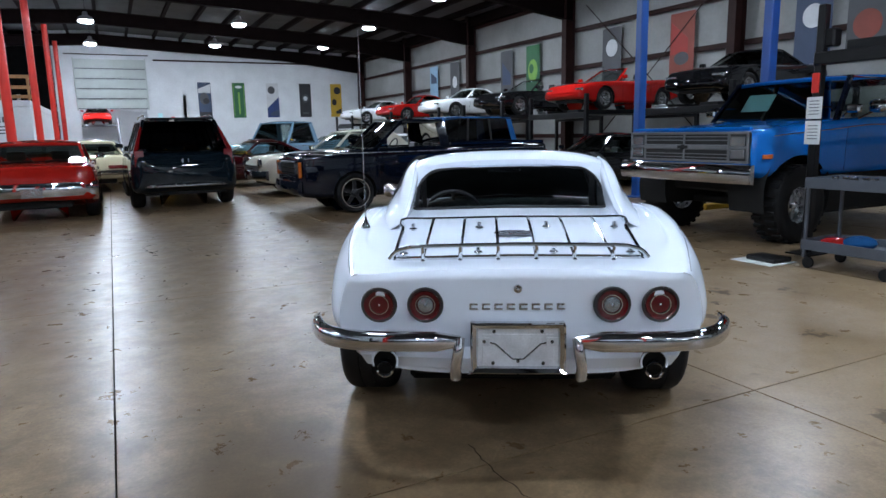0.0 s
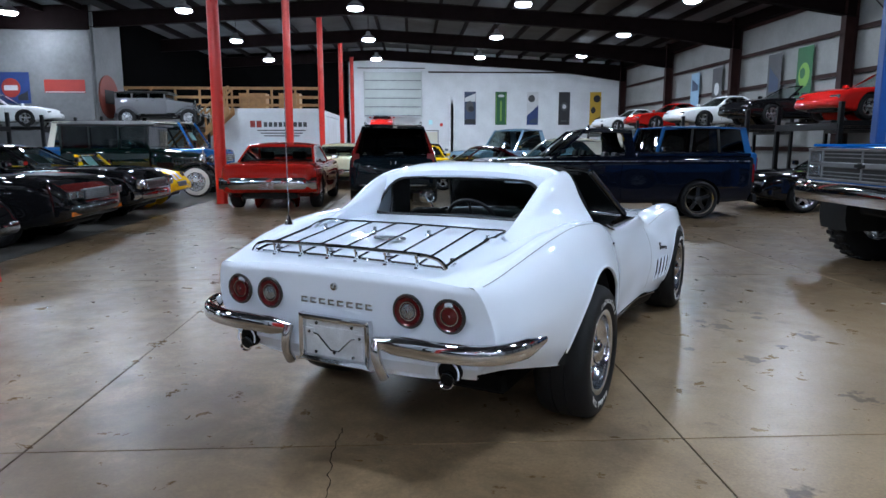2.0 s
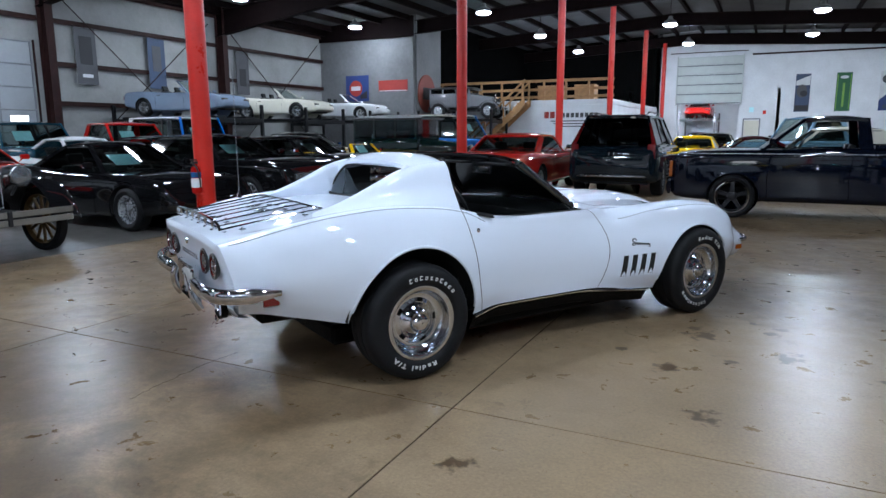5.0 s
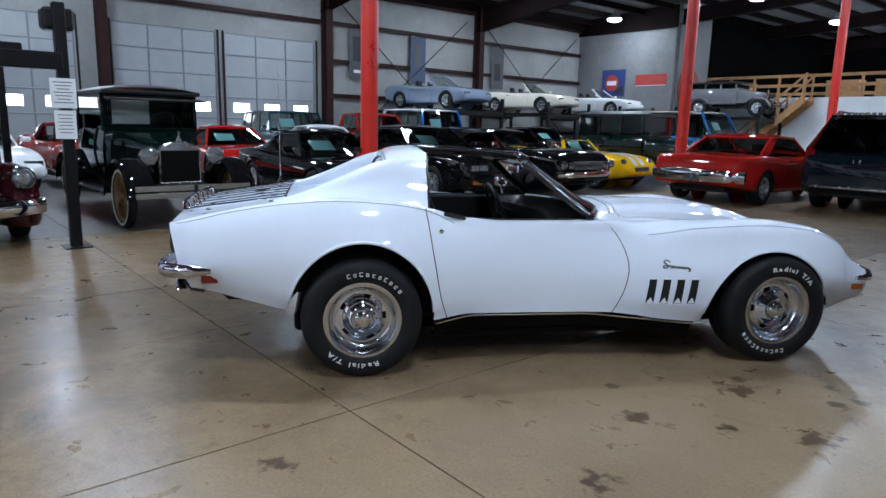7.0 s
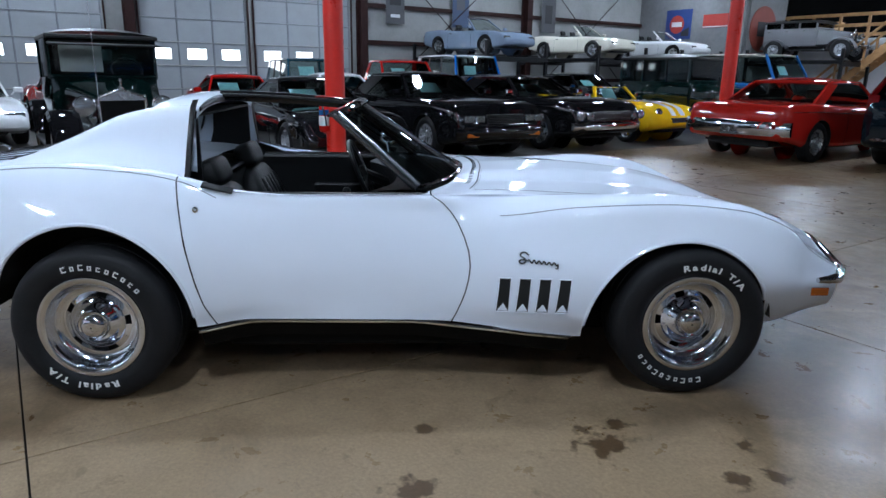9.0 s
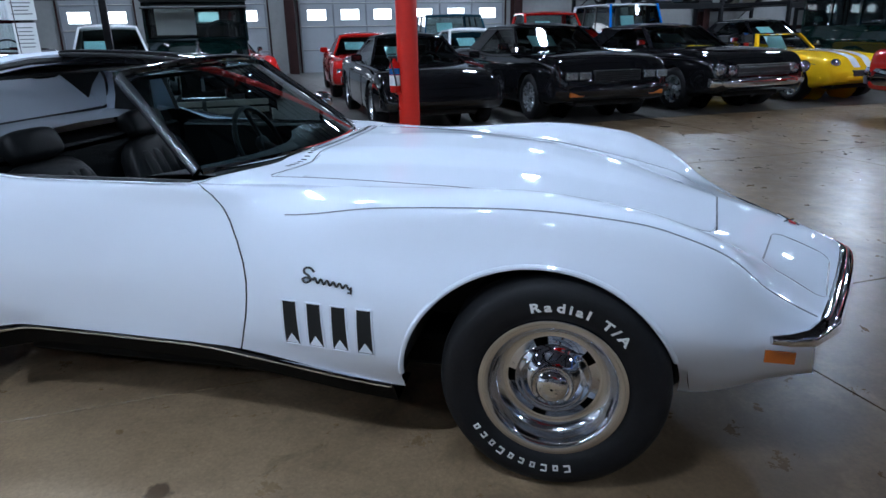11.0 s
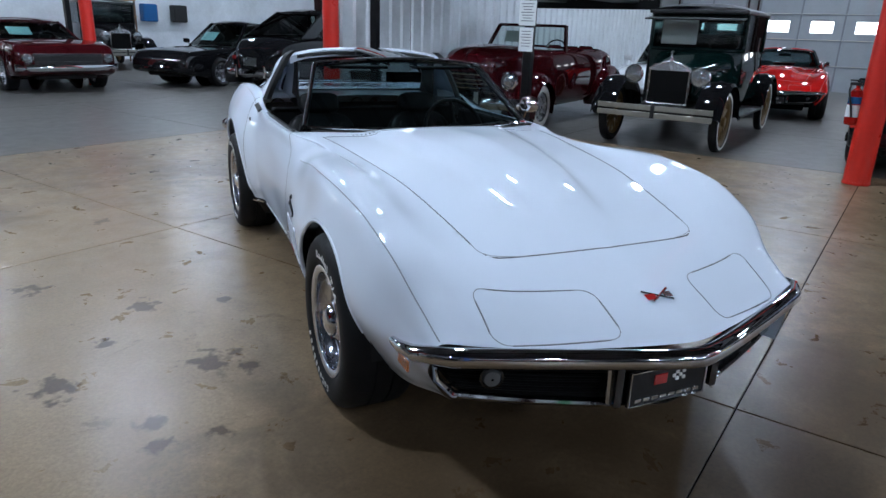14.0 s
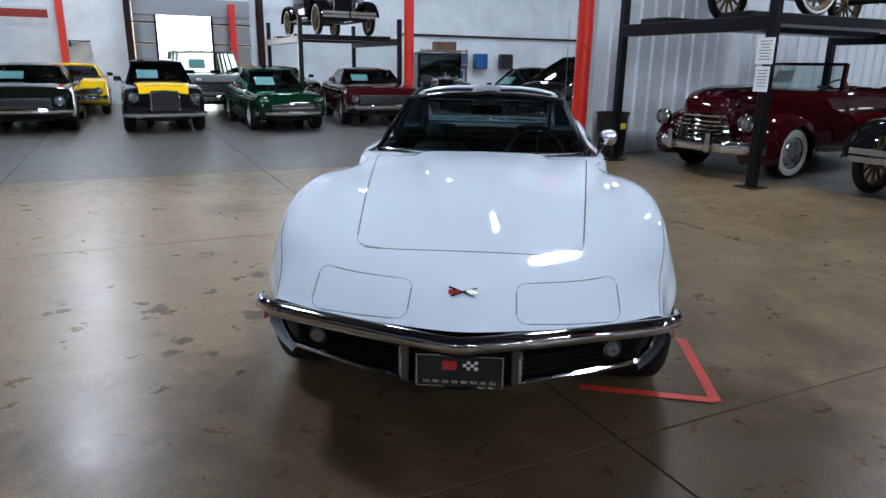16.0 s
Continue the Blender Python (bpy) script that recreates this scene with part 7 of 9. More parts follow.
def truck(name, label, m, color, L=4.9, W=1.85, H=1.75, belt=1.10, hood=1.08, bottom=0.42, r=0.40, style="cap", axles=(-1.5, 1.5), front=None, rear=None, cab=(0.95, 0.50, -0.35, -0.55), van=False, roof=None, bed=True, **kw):
    """A pickup, or a boxy wagon when van is set."""
    h, w = L / 2, W / 2
    st = [(-h, w * 0.96, bottom + 0.10, belt - 0.02, 0.0), (-h + 0.05, w * 0.985, bottom + 0.05, belt, 0.0), (-h * 0.5, w, bottom, belt, 0.005), (0, w, bottom, belt, 0.01), (h * 0.4, w, bottom, (belt + hood) / 2, 0.02),
          (h * 0.8, w * 0.985, bottom, hood, 0.03), (h - 0.08, w * 0.95, bottom + 0.04, hood - 0.04, 0.02), (h, w * 0.90, bottom + 0.1, hood - 0.14, 0.0)]
    xa, xb, xc, xd = cab
    spec = dict(xa=xa, xb=xb, xc=xc, xd=xd, belt=belt, roof=H - 0.05, wb=w * 0.92, wr=w * 0.80, cpillar=0.14, bulge=0.07, posts=kw.pop("posts", []), seats=[xa - 0.85], dome=0.04)
    spec.update(kw.pop("spec", {}))
    f = dict(bumper=(bottom + 0.12, 0.16, 1.0), grille=(hood - 0.28, 0.26, W * 0.62, 4), lamps=[(w * 0.74, hood - 0.27, (0.2, 0.14), "box", LAMP_GLASS)], proj=0.09, sweep=0.05)
    f.update(front or {})
    rr = dict(bumper=(bottom + 0.1, 0.15, 1.0), lamps=[(w * 0.90, belt - 0.30, (0.12, 0.32), "box", RED_LENS)], proj=0.08, sweep=0.02)
    rr.update(rear or {})
    car = coupe(name, label, m, color, st, axles, r, kw.pop("tw", 0.24), style, spec, f, rr, boxy=0.8, category=kw.pop("category", "truck"), roof=roof, track=0.87, **kw)
    if bed:
        s = Shape()
        bx0, bx1 = -h + 0.06, xd - 0.03
        for sd in (-1, 1):
            s.box((bx1 - bx0, 0.05, 0.05), ((bx0 + bx1) / 2, sd * (w - 0.045), belt + 0.025), 0.015)
        s.box((0.05, W - 0.14, 0.05), (bx0 + 0.02, 0, belt + 0.025), 0.015)
        part("bed_rail", s, color, car)
        part("bed_cover", Shape().box((bx1 - bx0 - 0.05, W - 0.16, 0.02), ((bx0 + bx1) / 2, 0, belt + 0.012), 0.004), BLACK_TRIM, car, "black bed liner")
    return car


# west row, noses towards the aisle
sport("sports_coupe", "black sports coupe with silver mesh wheels behind a red post", pose(-5.10, 6.68, 0, 0, 0, -2), BLACK, "mesh", front=dict(lamps=[(0.55, 0.45, (0.26, 0.07), "box", LAMP_GLASS)]), nose=0.50)
muscle("muscle_coupe", "black angular coupe with a sale sheet in the windshield", pose(-5.24, 9.05, 0, 0, 0, 0), BLACK, "mesh", H=1.38, front=dict(bmat=BLACK, grille=(0.66, 0.15, 0.72, 6), gmat=BLACK_TRIM, lamps=[(0.50, 0.67, (0.17, 0.10), "box", LAMP_GLASS), (0.70, 0.67, (0.17, 0.10), "box", LAMP_GLASS), (0.62, 0.42, (0.22, 0.06), "box", AMBER)]), chrome=False)
muscle("muscle_coupe", "black fastback coupe with chrome bumper and hood scoop", pose(-5.36, 11.55, 0, 0, 0, 2), BLACK, "five", front=dict(lamps=[(0.80, 0.66, 0.075, "round", LAMP_GLASS), (0.58, 0.64, 0.07, "round", LAMP_GLASS)], grille=(0.64, 0.17, 1.0, 2), gmat=BLACK_TRIM))
yellow_car = sport("roadster", "yellow open roadster with white racing stripes", pose(-5.35, 14.02, 0, 0, 0, 3), YELLOW, "five", L=3.95, W=1.72, open_top=True, front=dict(lamps=[(0.56, 0.62, 0.085, "round", LAMP_GLASS)], grille=(0.44, 0.18, 0.62, 1), gmat=BLACK_TRIM, lx=1.83), chrome=True, spec=dict(xa=0.25, xb=0.02, roof=1.12))
def stripe(car, L, W, y, x0, x1, w=0.16):
    """A painted racing stripe along the hood."""
    st = np.array(std_st(L, W, nose=0.52, belt=0.82, deck=0.88, bottom=0.18, hood=0.78, tail=0.66))
    xs = np.linspace(x0, x1, 26)
    zs = smooth_curve(st[:, 0], st[:, 3] + st[:, 4], xs)
    part("stripe", Shape().grid([[(x, y + v, z + 0.006) for v in (-w / 2, 0, w / 2)] for x, z in zip(xs, zs)]), WHITE, car, "white racing stripe")


for y in (-0.15, 0.15):
    stripe(yellow_car, 3.95, 1.72, y, 0.32, 1.90)
red_c = copy_thing(hero, pose(-11.42, 3.72, 0, 0, 0, 8))
tagged(red_c, "red two-seat sports coupe with chrome bumpers and rally wheels", "car", "parked cars")
for ob in list(red_c.children):
    if ob.name.startswith(("luggage_rack", "antenna", "deck_strip", "deck_emblem", "arch_lip")):
        for piece in list(ob.children) + [ob]:
            bpy.data.objects.remove(piece)
        continue
    for q in [ob] + list(ob.children):
        if q.data.materials and q.data.materials[0] is HERO_WHITE:
            q.data = q.data.copy()
            q.data.materials[0] = BRIGHT_RED
sport("sports_coupe", "red two-seater with a sale sheet", pose(-9.9, 6.9, 0, 0, 0, -5), BRIGHT_RED, "five")
sport("sports_coupe", "white modern sports car with clear headlights", pose(-9.8, 9.4, 0, 0, 0, 0), WHITE, "five", H=1.32)
sport("sports_coupe", "white modern coupe parked by the ribbed wall", pose(-9.9, 1.75, 0, 0, 0, 6), WHITE, "five", H=1.52)
truck("sport_utility", "dark teal utility wagon with a sale sheet", pose(-12.8, 9.9, 0, 0, 0, -8), TEAL, H=1.72, cab=(0.85, 0.45, -1.9, -2.1), bed=False, posts=[0.36, 0.70], category="car")
truck("pickup", "red old pickup with a pale roof", pose(-12.6, 12.6, 0, 0, 0, -5), BRIGHT_RED, H=1.72)
truck("sport_utility", "bright blue wagon with a white roof", pose(-12.9, 15.4, 0, 0, 0, -5), TRUCK_BLUE, H=1.95, cab=(0.85, 0.55, -2.0, -2.15), bed=False, posts=[0.36, 0.70], roof=WHITE, category="car")
muscle("muscle_coupe", "black two-door coupe parked in the second row", pose(-10.4, 12.2, 0, 0, 0, 0), BLACK)
muscle("muscle_coupe", "dark blue coupe with a sale sheet", pose(-10.6, 14.9, 0, 0, 0, 0), NAVY)
muscle("muscle_coupe", "black sedan near the lifts", pose(-9.8, 17.6, 0, 0, 0, 0), BLACK, H=1.42)
truck("camper_van", "blue camper van with ivory upper half and louvred side windows", pose(-7.0, 21.2, 0, 0, 0, 0), MID_BLUE, L=5.4, W=1.95, H=2.05, belt=1.22, hood=1.15, cab=(1.9, 1.45, -2.3, -2.45), bed=False, posts=[0.25, 0.55, 0.8], roof=IVORY, category="van", style="white")
# north field
muscle("muscle_coupe", "orange-red coupe with a full-width chrome rear bumper", pose(-1.22, 15.02, 0, 0, 0, 90), ORANGE_RED, "five", H=1.37, L=4.85, W=1.92, rear=dict(bumper=(0.56, 0.24, 1.0), plate=0.52, lamps=[(0.60, 0.60, (0.34, 0.07), "box", RED_LENS)]), sheet=False, spec=dict(xc=-0.80, xd=-1.52, cpillar=0.26, wr=0.70))
suv = coupe("sport_utility", "dark slate seven-seat wagon with tall red tail lamps", pose(1.20, 16.05, 0, 0, 0, 91), SLATE,
            [(-2.46, .76, .46, .92, 0), (-2.41, .88, .38, 1.02, .0), (-2.25, .955, .31, 1.09, .01), (-1.2, .98, .28, 1.11, .01), (0, .98, .28, 1.09, .01), (1.0, .98, .28, 1.06, .02), (1.7, .97, .28, 1.02, .04), (2.2, .93, .30, .92, .04), (2.4, .86, .36, .80, .01), (2.47, .74, .42, .72, 0)],
            (-1.49, 1.49), 0.37, 0.25, "five", dict(xa=1.0, xb=0.25, xc=-1.95, xd=-2.33, belt=1.10, roof=1.72, wb=0.87, wr=0.67, cpillar=0.16, posts=[0.32, 0.66], bulge=0.10, dome=0.05),
            dict(bumper=(0.45, 0.1, 0.96), bmat=SLATE, lamps=[(0.66, 0.72, (0.34, 0.12), "box", LAMP_GLASS)]),
            dict(bumper=(0.46, 0.06, 0.84), bmat=DULL_CHROME, lamps=[(0.80, 0.98, (0.16, 0.30), "box", RED_LENS)], proj=0.03, sweep=0.10, lx=2.385), boxy=0.3, glass=DARK_GLASS, chrome=False, sheet=False)
for sd in (-1, 1):
    part("upper_lamp", Shape().tube([(-2.36, sd * 0.845, 1.10), (-2.24, sd * 0.79, 1.28), (-2.06, sd * 0.705, 1.56)], [0.055, 0.04, 0.022], 8), RED_LENS, suv, "tall red lamp up the rear pillar")
    part("roof_rail", Shape().tube([(0.2, sd * 0.62, 1.76), (0.0, sd * 0.62, 1.80), (-1.7, sd * 0.62, 1.80), (-1.9, sd * 0.62, 1.76)], 0.016, 6), DULL_CHROME, suv)
part("spoiler", Shape().box((0.20, 1.24, 0.035), (-2.03, 0, 1.725), 0.012), SLATE, suv)
for y in (-0.05, 0.05):
    part("badge_bar", Shape().box((0.008, 0.014, 0.07), (-2.475, y, 0.93), 0.002), DULL_CHROME, suv)
muscle("sedan", "cream two-door car parked nose away", pose(-0.55, 21.2, 0, 0, 0, 92), CREAM, "cap", sheet=False)
muscle("sedan", "silver car far down the aisle", pose(-0.45, 27.2, 0, 0, 0, 90), GREY, sheet=False)
sport("sports_coupe", "yellow sports car behind the dark wagon", pose(2.05, 22.4, 0, 0, 0, 90), YELLOW, sheet=False)
muscle("sedan", "dark sedan far down the aisle", pose(2.2, 28.0, 0, 0, 0, 90), BLACK, sheet=False)
low_pickup = truck("pickup", "lowered dark navy pickup with polished-lip wheels", pose(5.27, 11.84, 0, 0, 0, 180), NAVY, L=4.98, W=1.66, H=1.64, belt=1.12, hood=1.06, bottom=0.27, r=0.345, style="low", axles=(-1.52, 1.53), cab=(1.12, 0.55, -0.26, -0.34), glass=DARK_GLASS, sheet=False, chrome=False, spec=dict(window_down=True),
            front=dict(bumper=(0.47, 0.22, 1.0), bmat=NAVY, grille=(0.80, 0.24, 1.0, 3), gmat=CORE_BLACK, lamps=[(0.64, 0.80, (0.2, 0.16), "box", LAMP_GLASS), (0.785, 0.78, (0.08, 0.26), "box", AMBER)]))
for sd in (-1, 1):
    part("belt_line", Shape().box((4.70, 0.006, 0.012), (-0.05, sd * 0.832, 1.035), 0.002), ALLOY, low_pickup, "thin pale line along the side")
muscle("sedan", "ivory fifties car with heavy chrome bumper", pose(5.25, 15.95, 0, 0, 0, 183), IVORY, "white", H=1.48, sheet=False, front=dict(bumper=(0.48, 0.22, 1.0), lamps=[(0.68, 0.74, 0.1, "round", LAMP_GLASS)]))
truck("pickup", "light blue fifties pickup truck", pose(5.45, 22.8, 0, 0, 0, 213), LIGHT_BLUE, H=1.84, style="cap", sheet=False)
sport("sports_coupe", "dark maroon low sports car beside an old pickup", pose(3.6, 19.3, 0, 0, 0, 190), MAROON, sheet=False)
truck("sport_utility", "blue short four-wheel-drive wagon", pose(8.35, 16.9, 0, 0, 0, 186), MID_BLUE, L=4.3, H=1.80, cab=(0.60, 0.38, -1.85, -2.0), bed=False, posts=[0.36, 0.70], sheet=False, glass=DARK_GLASS)
sport("sports_coupe", "black low sports coupe beside the pickup", pose(10.5, 12.65, 0, 0, 0, 178), BLACK, "five", sheet=False)
muscle("sedan", "red and white convertible parked in the field", pose(8.0, 20.0, 0, 0, 0, 190), WHITE, sheet=False)
muscle("sedan", "dark car in the rear of the field", pose(7.5, 24.5, 0, 0, 0, 185), BLACK, sheet=False)
# southern row
muscle("muscle_coupe", "very dark green coupe with a split grille", pose(6.30, -9.45, 0, 0, 0, 90), paint("green black car paint", (0.004, 0.006, 0.005)), "five", front=dict(gmat=BLACK_TRIM, grille=(0.58, 0.20, 1.1, 2), bumper=(0.44, 0.09, 0.96)))
saloon = muscle("sedan", "black saloon with yellow hood and upright chrome grille", pose(3.76, -8.85, 0, 0, 0, 90), BLACK, "cap", H=1.46, L=4.5, W=1.56, front=dict(grille=(0.64, 0.40, 0.5, 2), gmat=BLACK_TRIM, bumper=(0.38, 0.10, 1.0), lamps=[(0.56, 0.70, 0.085, "round", LAMP_GLASS)]))
st = np.array(std_st(4.5, 1.56, nose=0.70, belt=0.90, deck=0.95, bottom=0.20, hood=0.92, tail=0.74))
hx = np.linspace(0.74, 2.16, 24)
hz = smooth_curve(st[:, 0], st[:, 3] + st[:, 4], hx)
part("hood", Shape().grid([[(x, y, z + 0.030 - 0.05 * (y / 0.62) ** 4) for y in np.linspace(-0.60 + 0.10 * (x - 0.7), 0.60 - 0.10 * (x - 0.7), 13)] for x, z in zip(hx, hz)]), YELLOW, saloon, "yellow hood panel")
for sd in (-1, 1):
    part("grille_frame", Shape().tube([(2.28, sd * 0.26, 0.46), (2.28, sd * 0.26, 0.80), (2.27, 0, 0.84)], 0.02, 6), CHROME, saloon)
truck("sport_utility", "silver and red boxy wagon", pose(2.35, -12.6, 0, 0, 0, 92), GREY, H=1.75, cab=(0.85, 0.5, -1.9, -2.1), bed=False, posts=[0.4, 0.72], category="car")
sport("roadster", "dark green two-seat sports car with chrome bumper", pose(1.38, -8.25, 0, 0, 0, 92), GREEN, "wire", L=4.0, W=1.56, H=1.3, front=dict(bmat=CHROME, proj=0.08, lamps=[(0.56, 0.62, 0.085, "round", LAMP_GLASS)], grille=(0.50, 0.15, 0.9, 1), lx=1.93), nose=0.62, chrome=True)
muscle("muscle_coupe", "maroon fastback coupe with bright wheels", pose(-1.3, -9.2, 0, 0, 0, 82), MAROON, "five", front=dict(gmat=BLACK_TRIM, grille=(0.62, 0.20, 1.2, 2), lamps=[(0.70, 0.63, 0.08, "round", LAMP_GLASS)]))
sport("sedan", "black modern two-door with slim headlights and a sale sheet", pose(-5.15, -7.50, 0, 0, 0, 9), BLACK, "five", H=1.40, L=4.55, W=1.78, nose=0.60)
muscle("muscle_coupe", "yellow coupe parked behind the dark green one", pose(5.75, -14.3, 0, 0, 0, 90), YELLOW, sheet=False)
muscle("sedan", "black sedan by the southern wall", pose(0.0, -14.2, 0, 0, 0, 90), BLACK)


def lift_deck(name, label, x0, x1, y0, y1, z, mat, group, m=None):
    """A four-post parking lift: posts, two runways, cross beams."""
    lift = thing(name, label, "car lift", pose((x0 + x1) / 2, (y0 + y1) / 2, 0), group)
    a, b = (x1 - x0) / 2, (y1 - y0) / 2
    for sx in (-1, 1):
        for sy in (-1, 1):
            s = Shape().box((0.11, 0.11, z + 0.42), (sx * a, sy * b, (z + 0.42) / 2), 0.008).box((0.30, 0.26, 0.012), (sx * a, sy * b, 0.008), 0.002)
            part("post", s, mat, lift)
        part("cross_beam", Shape().box((0.13, 2 * b, 0.17), (sx * a, 0, z - 0.16), 0.01), mat, lift)
    for sy in (-1, 1):
        part("runway", Shape().box((2 * a, 0.5, 0.13), (0, sy * b * 0.55, z - 0.07), 0.01), mat, lift)
    return lift


for y, c, n, l, kind in ((17.3, SILVER, "convertible", "silver-blue convertible on a parking lift", True), (22.5, IVORY, "convertible", "ivory convertible on a parking lift", True), (27.3, WHITE, "convertible", "white convertible on a parking lift", True)):
    lift_deck("car_lift", "black four-post parking lift along the wall", -17.2, -12.6, y - 1.3, y + 1.3, 1.98, LIFT_BLACK, "wall lifts")
    sport(n, l, pose(-14.9, y, 1.98, 0, 0, 8), c, "five", open_top=True, sheet=False, L=4.3, H=1.3, group="cars on lifts")
for y, c, l, op in ((11.4, BLACK, "black convertible on a parking lift", False), (16.2, BRIGHT_RED, "red convertible on a parking lift", True), (20.6, BLACK, "black convertible with roof down on a lift", True), (25.4, WHITE, "white sports coupe on a parking lift", False), (30.4, BRIGHT_RED, "red sports coupe on a parking lift", False), (36.0, WHITE, "white coupe on a black parking lift", False)):
    lift_deck("car_lift", "black four-post parking lift along the wall", 11.8, 16.0, y - 1.35, y + 1.35, 1.90, LIFT_BLACK, "wall lifts")
    sport("convertible" if op else "sports_coupe", l, pose(13.9, y, 1.90, 0, 0, 186), c, "five", open_top=op, sheet=False, group="cars on lifts")


lift_deck("car_lift", "grey four-post lift in the bright room", -1.8, 0.6, NORTH + 4.2, NORTH + 8.4, 2.32, GREY, "wall lifts")
sport("sports_coupe", "red coupe raised on a lift in the bright room", pose(-0.6, NORTH + 6.2, 2.32, 0, 0, -90), BRIGHT_RED, "five", sheet=False, group="cars on lifts")
muscle("sedan", "dark sedan under the lift in the bright room", pose(-0.6, NORTH + 5.6, 0, 0, 0, -90), BLACK, sheet=False)

# ---- vehicles with shapes of their own ----
def fenders(car, spots, mat, r, size):
    """Separate rounded fenders over the wheels, open below."""
    for x, y, z in spots:
        sd = 1 if y > 0 else -1
        s = blob(x + size[3], y, z, size[0], size[1], size[2])
        cut(s, lambda p: (z - r * 0.55 - p[2], (0, 0, z - r * 0.55 - p[2])))
        cut(s, arch(x, r, r + 0.035, r + 0.035, sd))
        part("fender", s, mat, car)


def forties_car(name, label, m, mat, open_top, style="white", grille_n=6, roof=None, L=4.95, boxy=0.0):
    """A rounded late-forties car with pontoon fenders and a tall hood."""
    car = thing(name, label, "car", m, "parked cars")
    st = [(-2.35, .30, .40, .66, .02), (-2.25, .55, .34, .86, .04), (-1.9, .72, .30, 1.05, .06), (-1.1, .80, .30, 1.13, .05), (0, .80, .30, 1.14, .03), (.8, .76, .32, 1.13, .05), (1.5, .60, .36, 1.13, .08), (2.0, .46, .42, 1.09, .08), (2.22, .36, .50, .99, .05), (2.28, .26, .55, .86, .0)]
    s = body_shape(st, boxy)
    xa, xb = (0.34, 0.12) if open_top else (0.70, 0.42)
    spec = dict(xa=xa, xb=xb, xc=-0.75, xd=-1.62 if open_top else -1.75, belt=1.14, roof=1.52 if open_top else 1.64, wb=0.72, wr=0.60, open=open_top, frame=mat, bulge=0.08, cpillar=0.4, seats=[-0.50, -1.20] if open_top else [-0.25], trim=DARK_MAROON if open_top else VINYL, dome=0.07)
    cut(s, top_hole(spec["xd"] + 0.02, xa + 0.02, 0.70, 0.95, 6))
    part("body", s, mat, car, smooth=50)
    cabin(car, spec, mat, GLASS, roof)
    fenders(car, [(1.42, sd * 0.70, 0.40) for sd in (-1, 1)], mat, 0.34, (0.72, 0.24, 0.46, 0.12))
    fenders(car, [(-1.42, sd * 0.72, 0.40) for sd in (-1, 1)], mat, 0.34, (0.78, 0.22, 0.48, -0.16))
    underbody(car, st, (), 0.36, 0.2)
    put_wheels(car, [(x, sd * 0.76) for x in (-1.42, 1.42) for sd in (-1, 1)], style, 0.345, 0.18)
    for k in range(grille_n):
        z = 0.46 + 0.055 * k
        part("grille_bar", Shape().tube([(2.375 - 0.14 * (y / 0.55) ** 2 - 0.014 * k, y, z) for y in np.linspace(-0.56 + 0.035 * k, 0.56 - 0.035 * k, 15)], 0.019, 8), CHROME, car, "chrome grille bar")
    part("grille_back", Shape().grid([[(2.345 - 0.14 * (y / 0.55) ** 2 - 0.016 * k, y, 0.42 + 0.065 * k) for y in np.linspace(-0.54 + 0.03 * k, 0.54 - 0.03 * k, 13)] for k in range(6)]), BLACK_TRIM, car)
    part("grille_crown", Shape().tube([(2.32 - 0.12 * (y / 0.45) ** 2, y, 0.81) for y in np.linspace(-0.38, 0.38, 13)], 0.026, 8), CHROME, car)
    for sd in (-1, 1):
        o = part("headlight", Shape().lathe([(0.095, -0.05), (0.09, 0.0), (0.06, 0.03), (0.004, 0.04)], 26, axis="x", close=False), LAMP_GLASS, car, at=pose(2.245, sd * 0.70, 0.74))
        part("bezel", Shape().lathe([(0.118, -0.06), (0.12, 0.0), (0.105, 0.02), (0.094, 0.008)], 26, axis="x", close=False), CHROME, o)
        part("bumper_guard", Shape().box((0.08, 0.08, 0.27), (2.45, sd * 0.32, 0.47), 0.035), CHROME, car)
        part("hood_trim", Shape().tube([(x, sd * (0.50 + (2.0 - x) * 0.12), 0.98) for x in np.linspace(0.8, 2.05, 8)], 0.010, 6), CHROME, car)
        part("rear_lamp", Shape().lathe([(0.05, 0.0), (0.04, 0.03), (0.004, 0.04)], 16, axis="x", close=False), RED_LENS, car, at=pose(-2.20, sd * 0.62, 0.72, 0, 0, 180))
        part("bumper_guard", Shape().box((0.05, 0.05, 0.24), (-2.50, sd * 0.34, 0.47), 0.022), CHROME, car)
    part("hood_ornament", Shape().tube([(2.28, 0, 1.00), (2.14, 0, 1.10), (1.8, 0, 1.155)], [0.012, 0.016, 0.006], 8), CHROME, car)
    dress(car, 4.70, 1.80, dict(x=2.36, bumper=(0.43, 0.17, 1.02), proj=0.06, sweep=0.30), dict(x=2.42, bumper=(0.45, 0.12, 1.0), proj=0.06, sweep=0.30, plate=0.66), True)
    return car


maroon_car = forties_car("convertible", "maroon late-forties convertible with whitewall tyres under a lift", pose(-4.86, 0.90, 0, 0, 0, 3), MAROON, True)
sale_sheet(maroon_car, 0.20, -0.30, 1.32, -30, w=0.30, h=0.20, mat=PAPER)
forties_car("sedan", "black forties coupe with tall bumper guards", pose(-5.72, -5.02, 0, 0, 0, 192), BLACK, False, "cap")


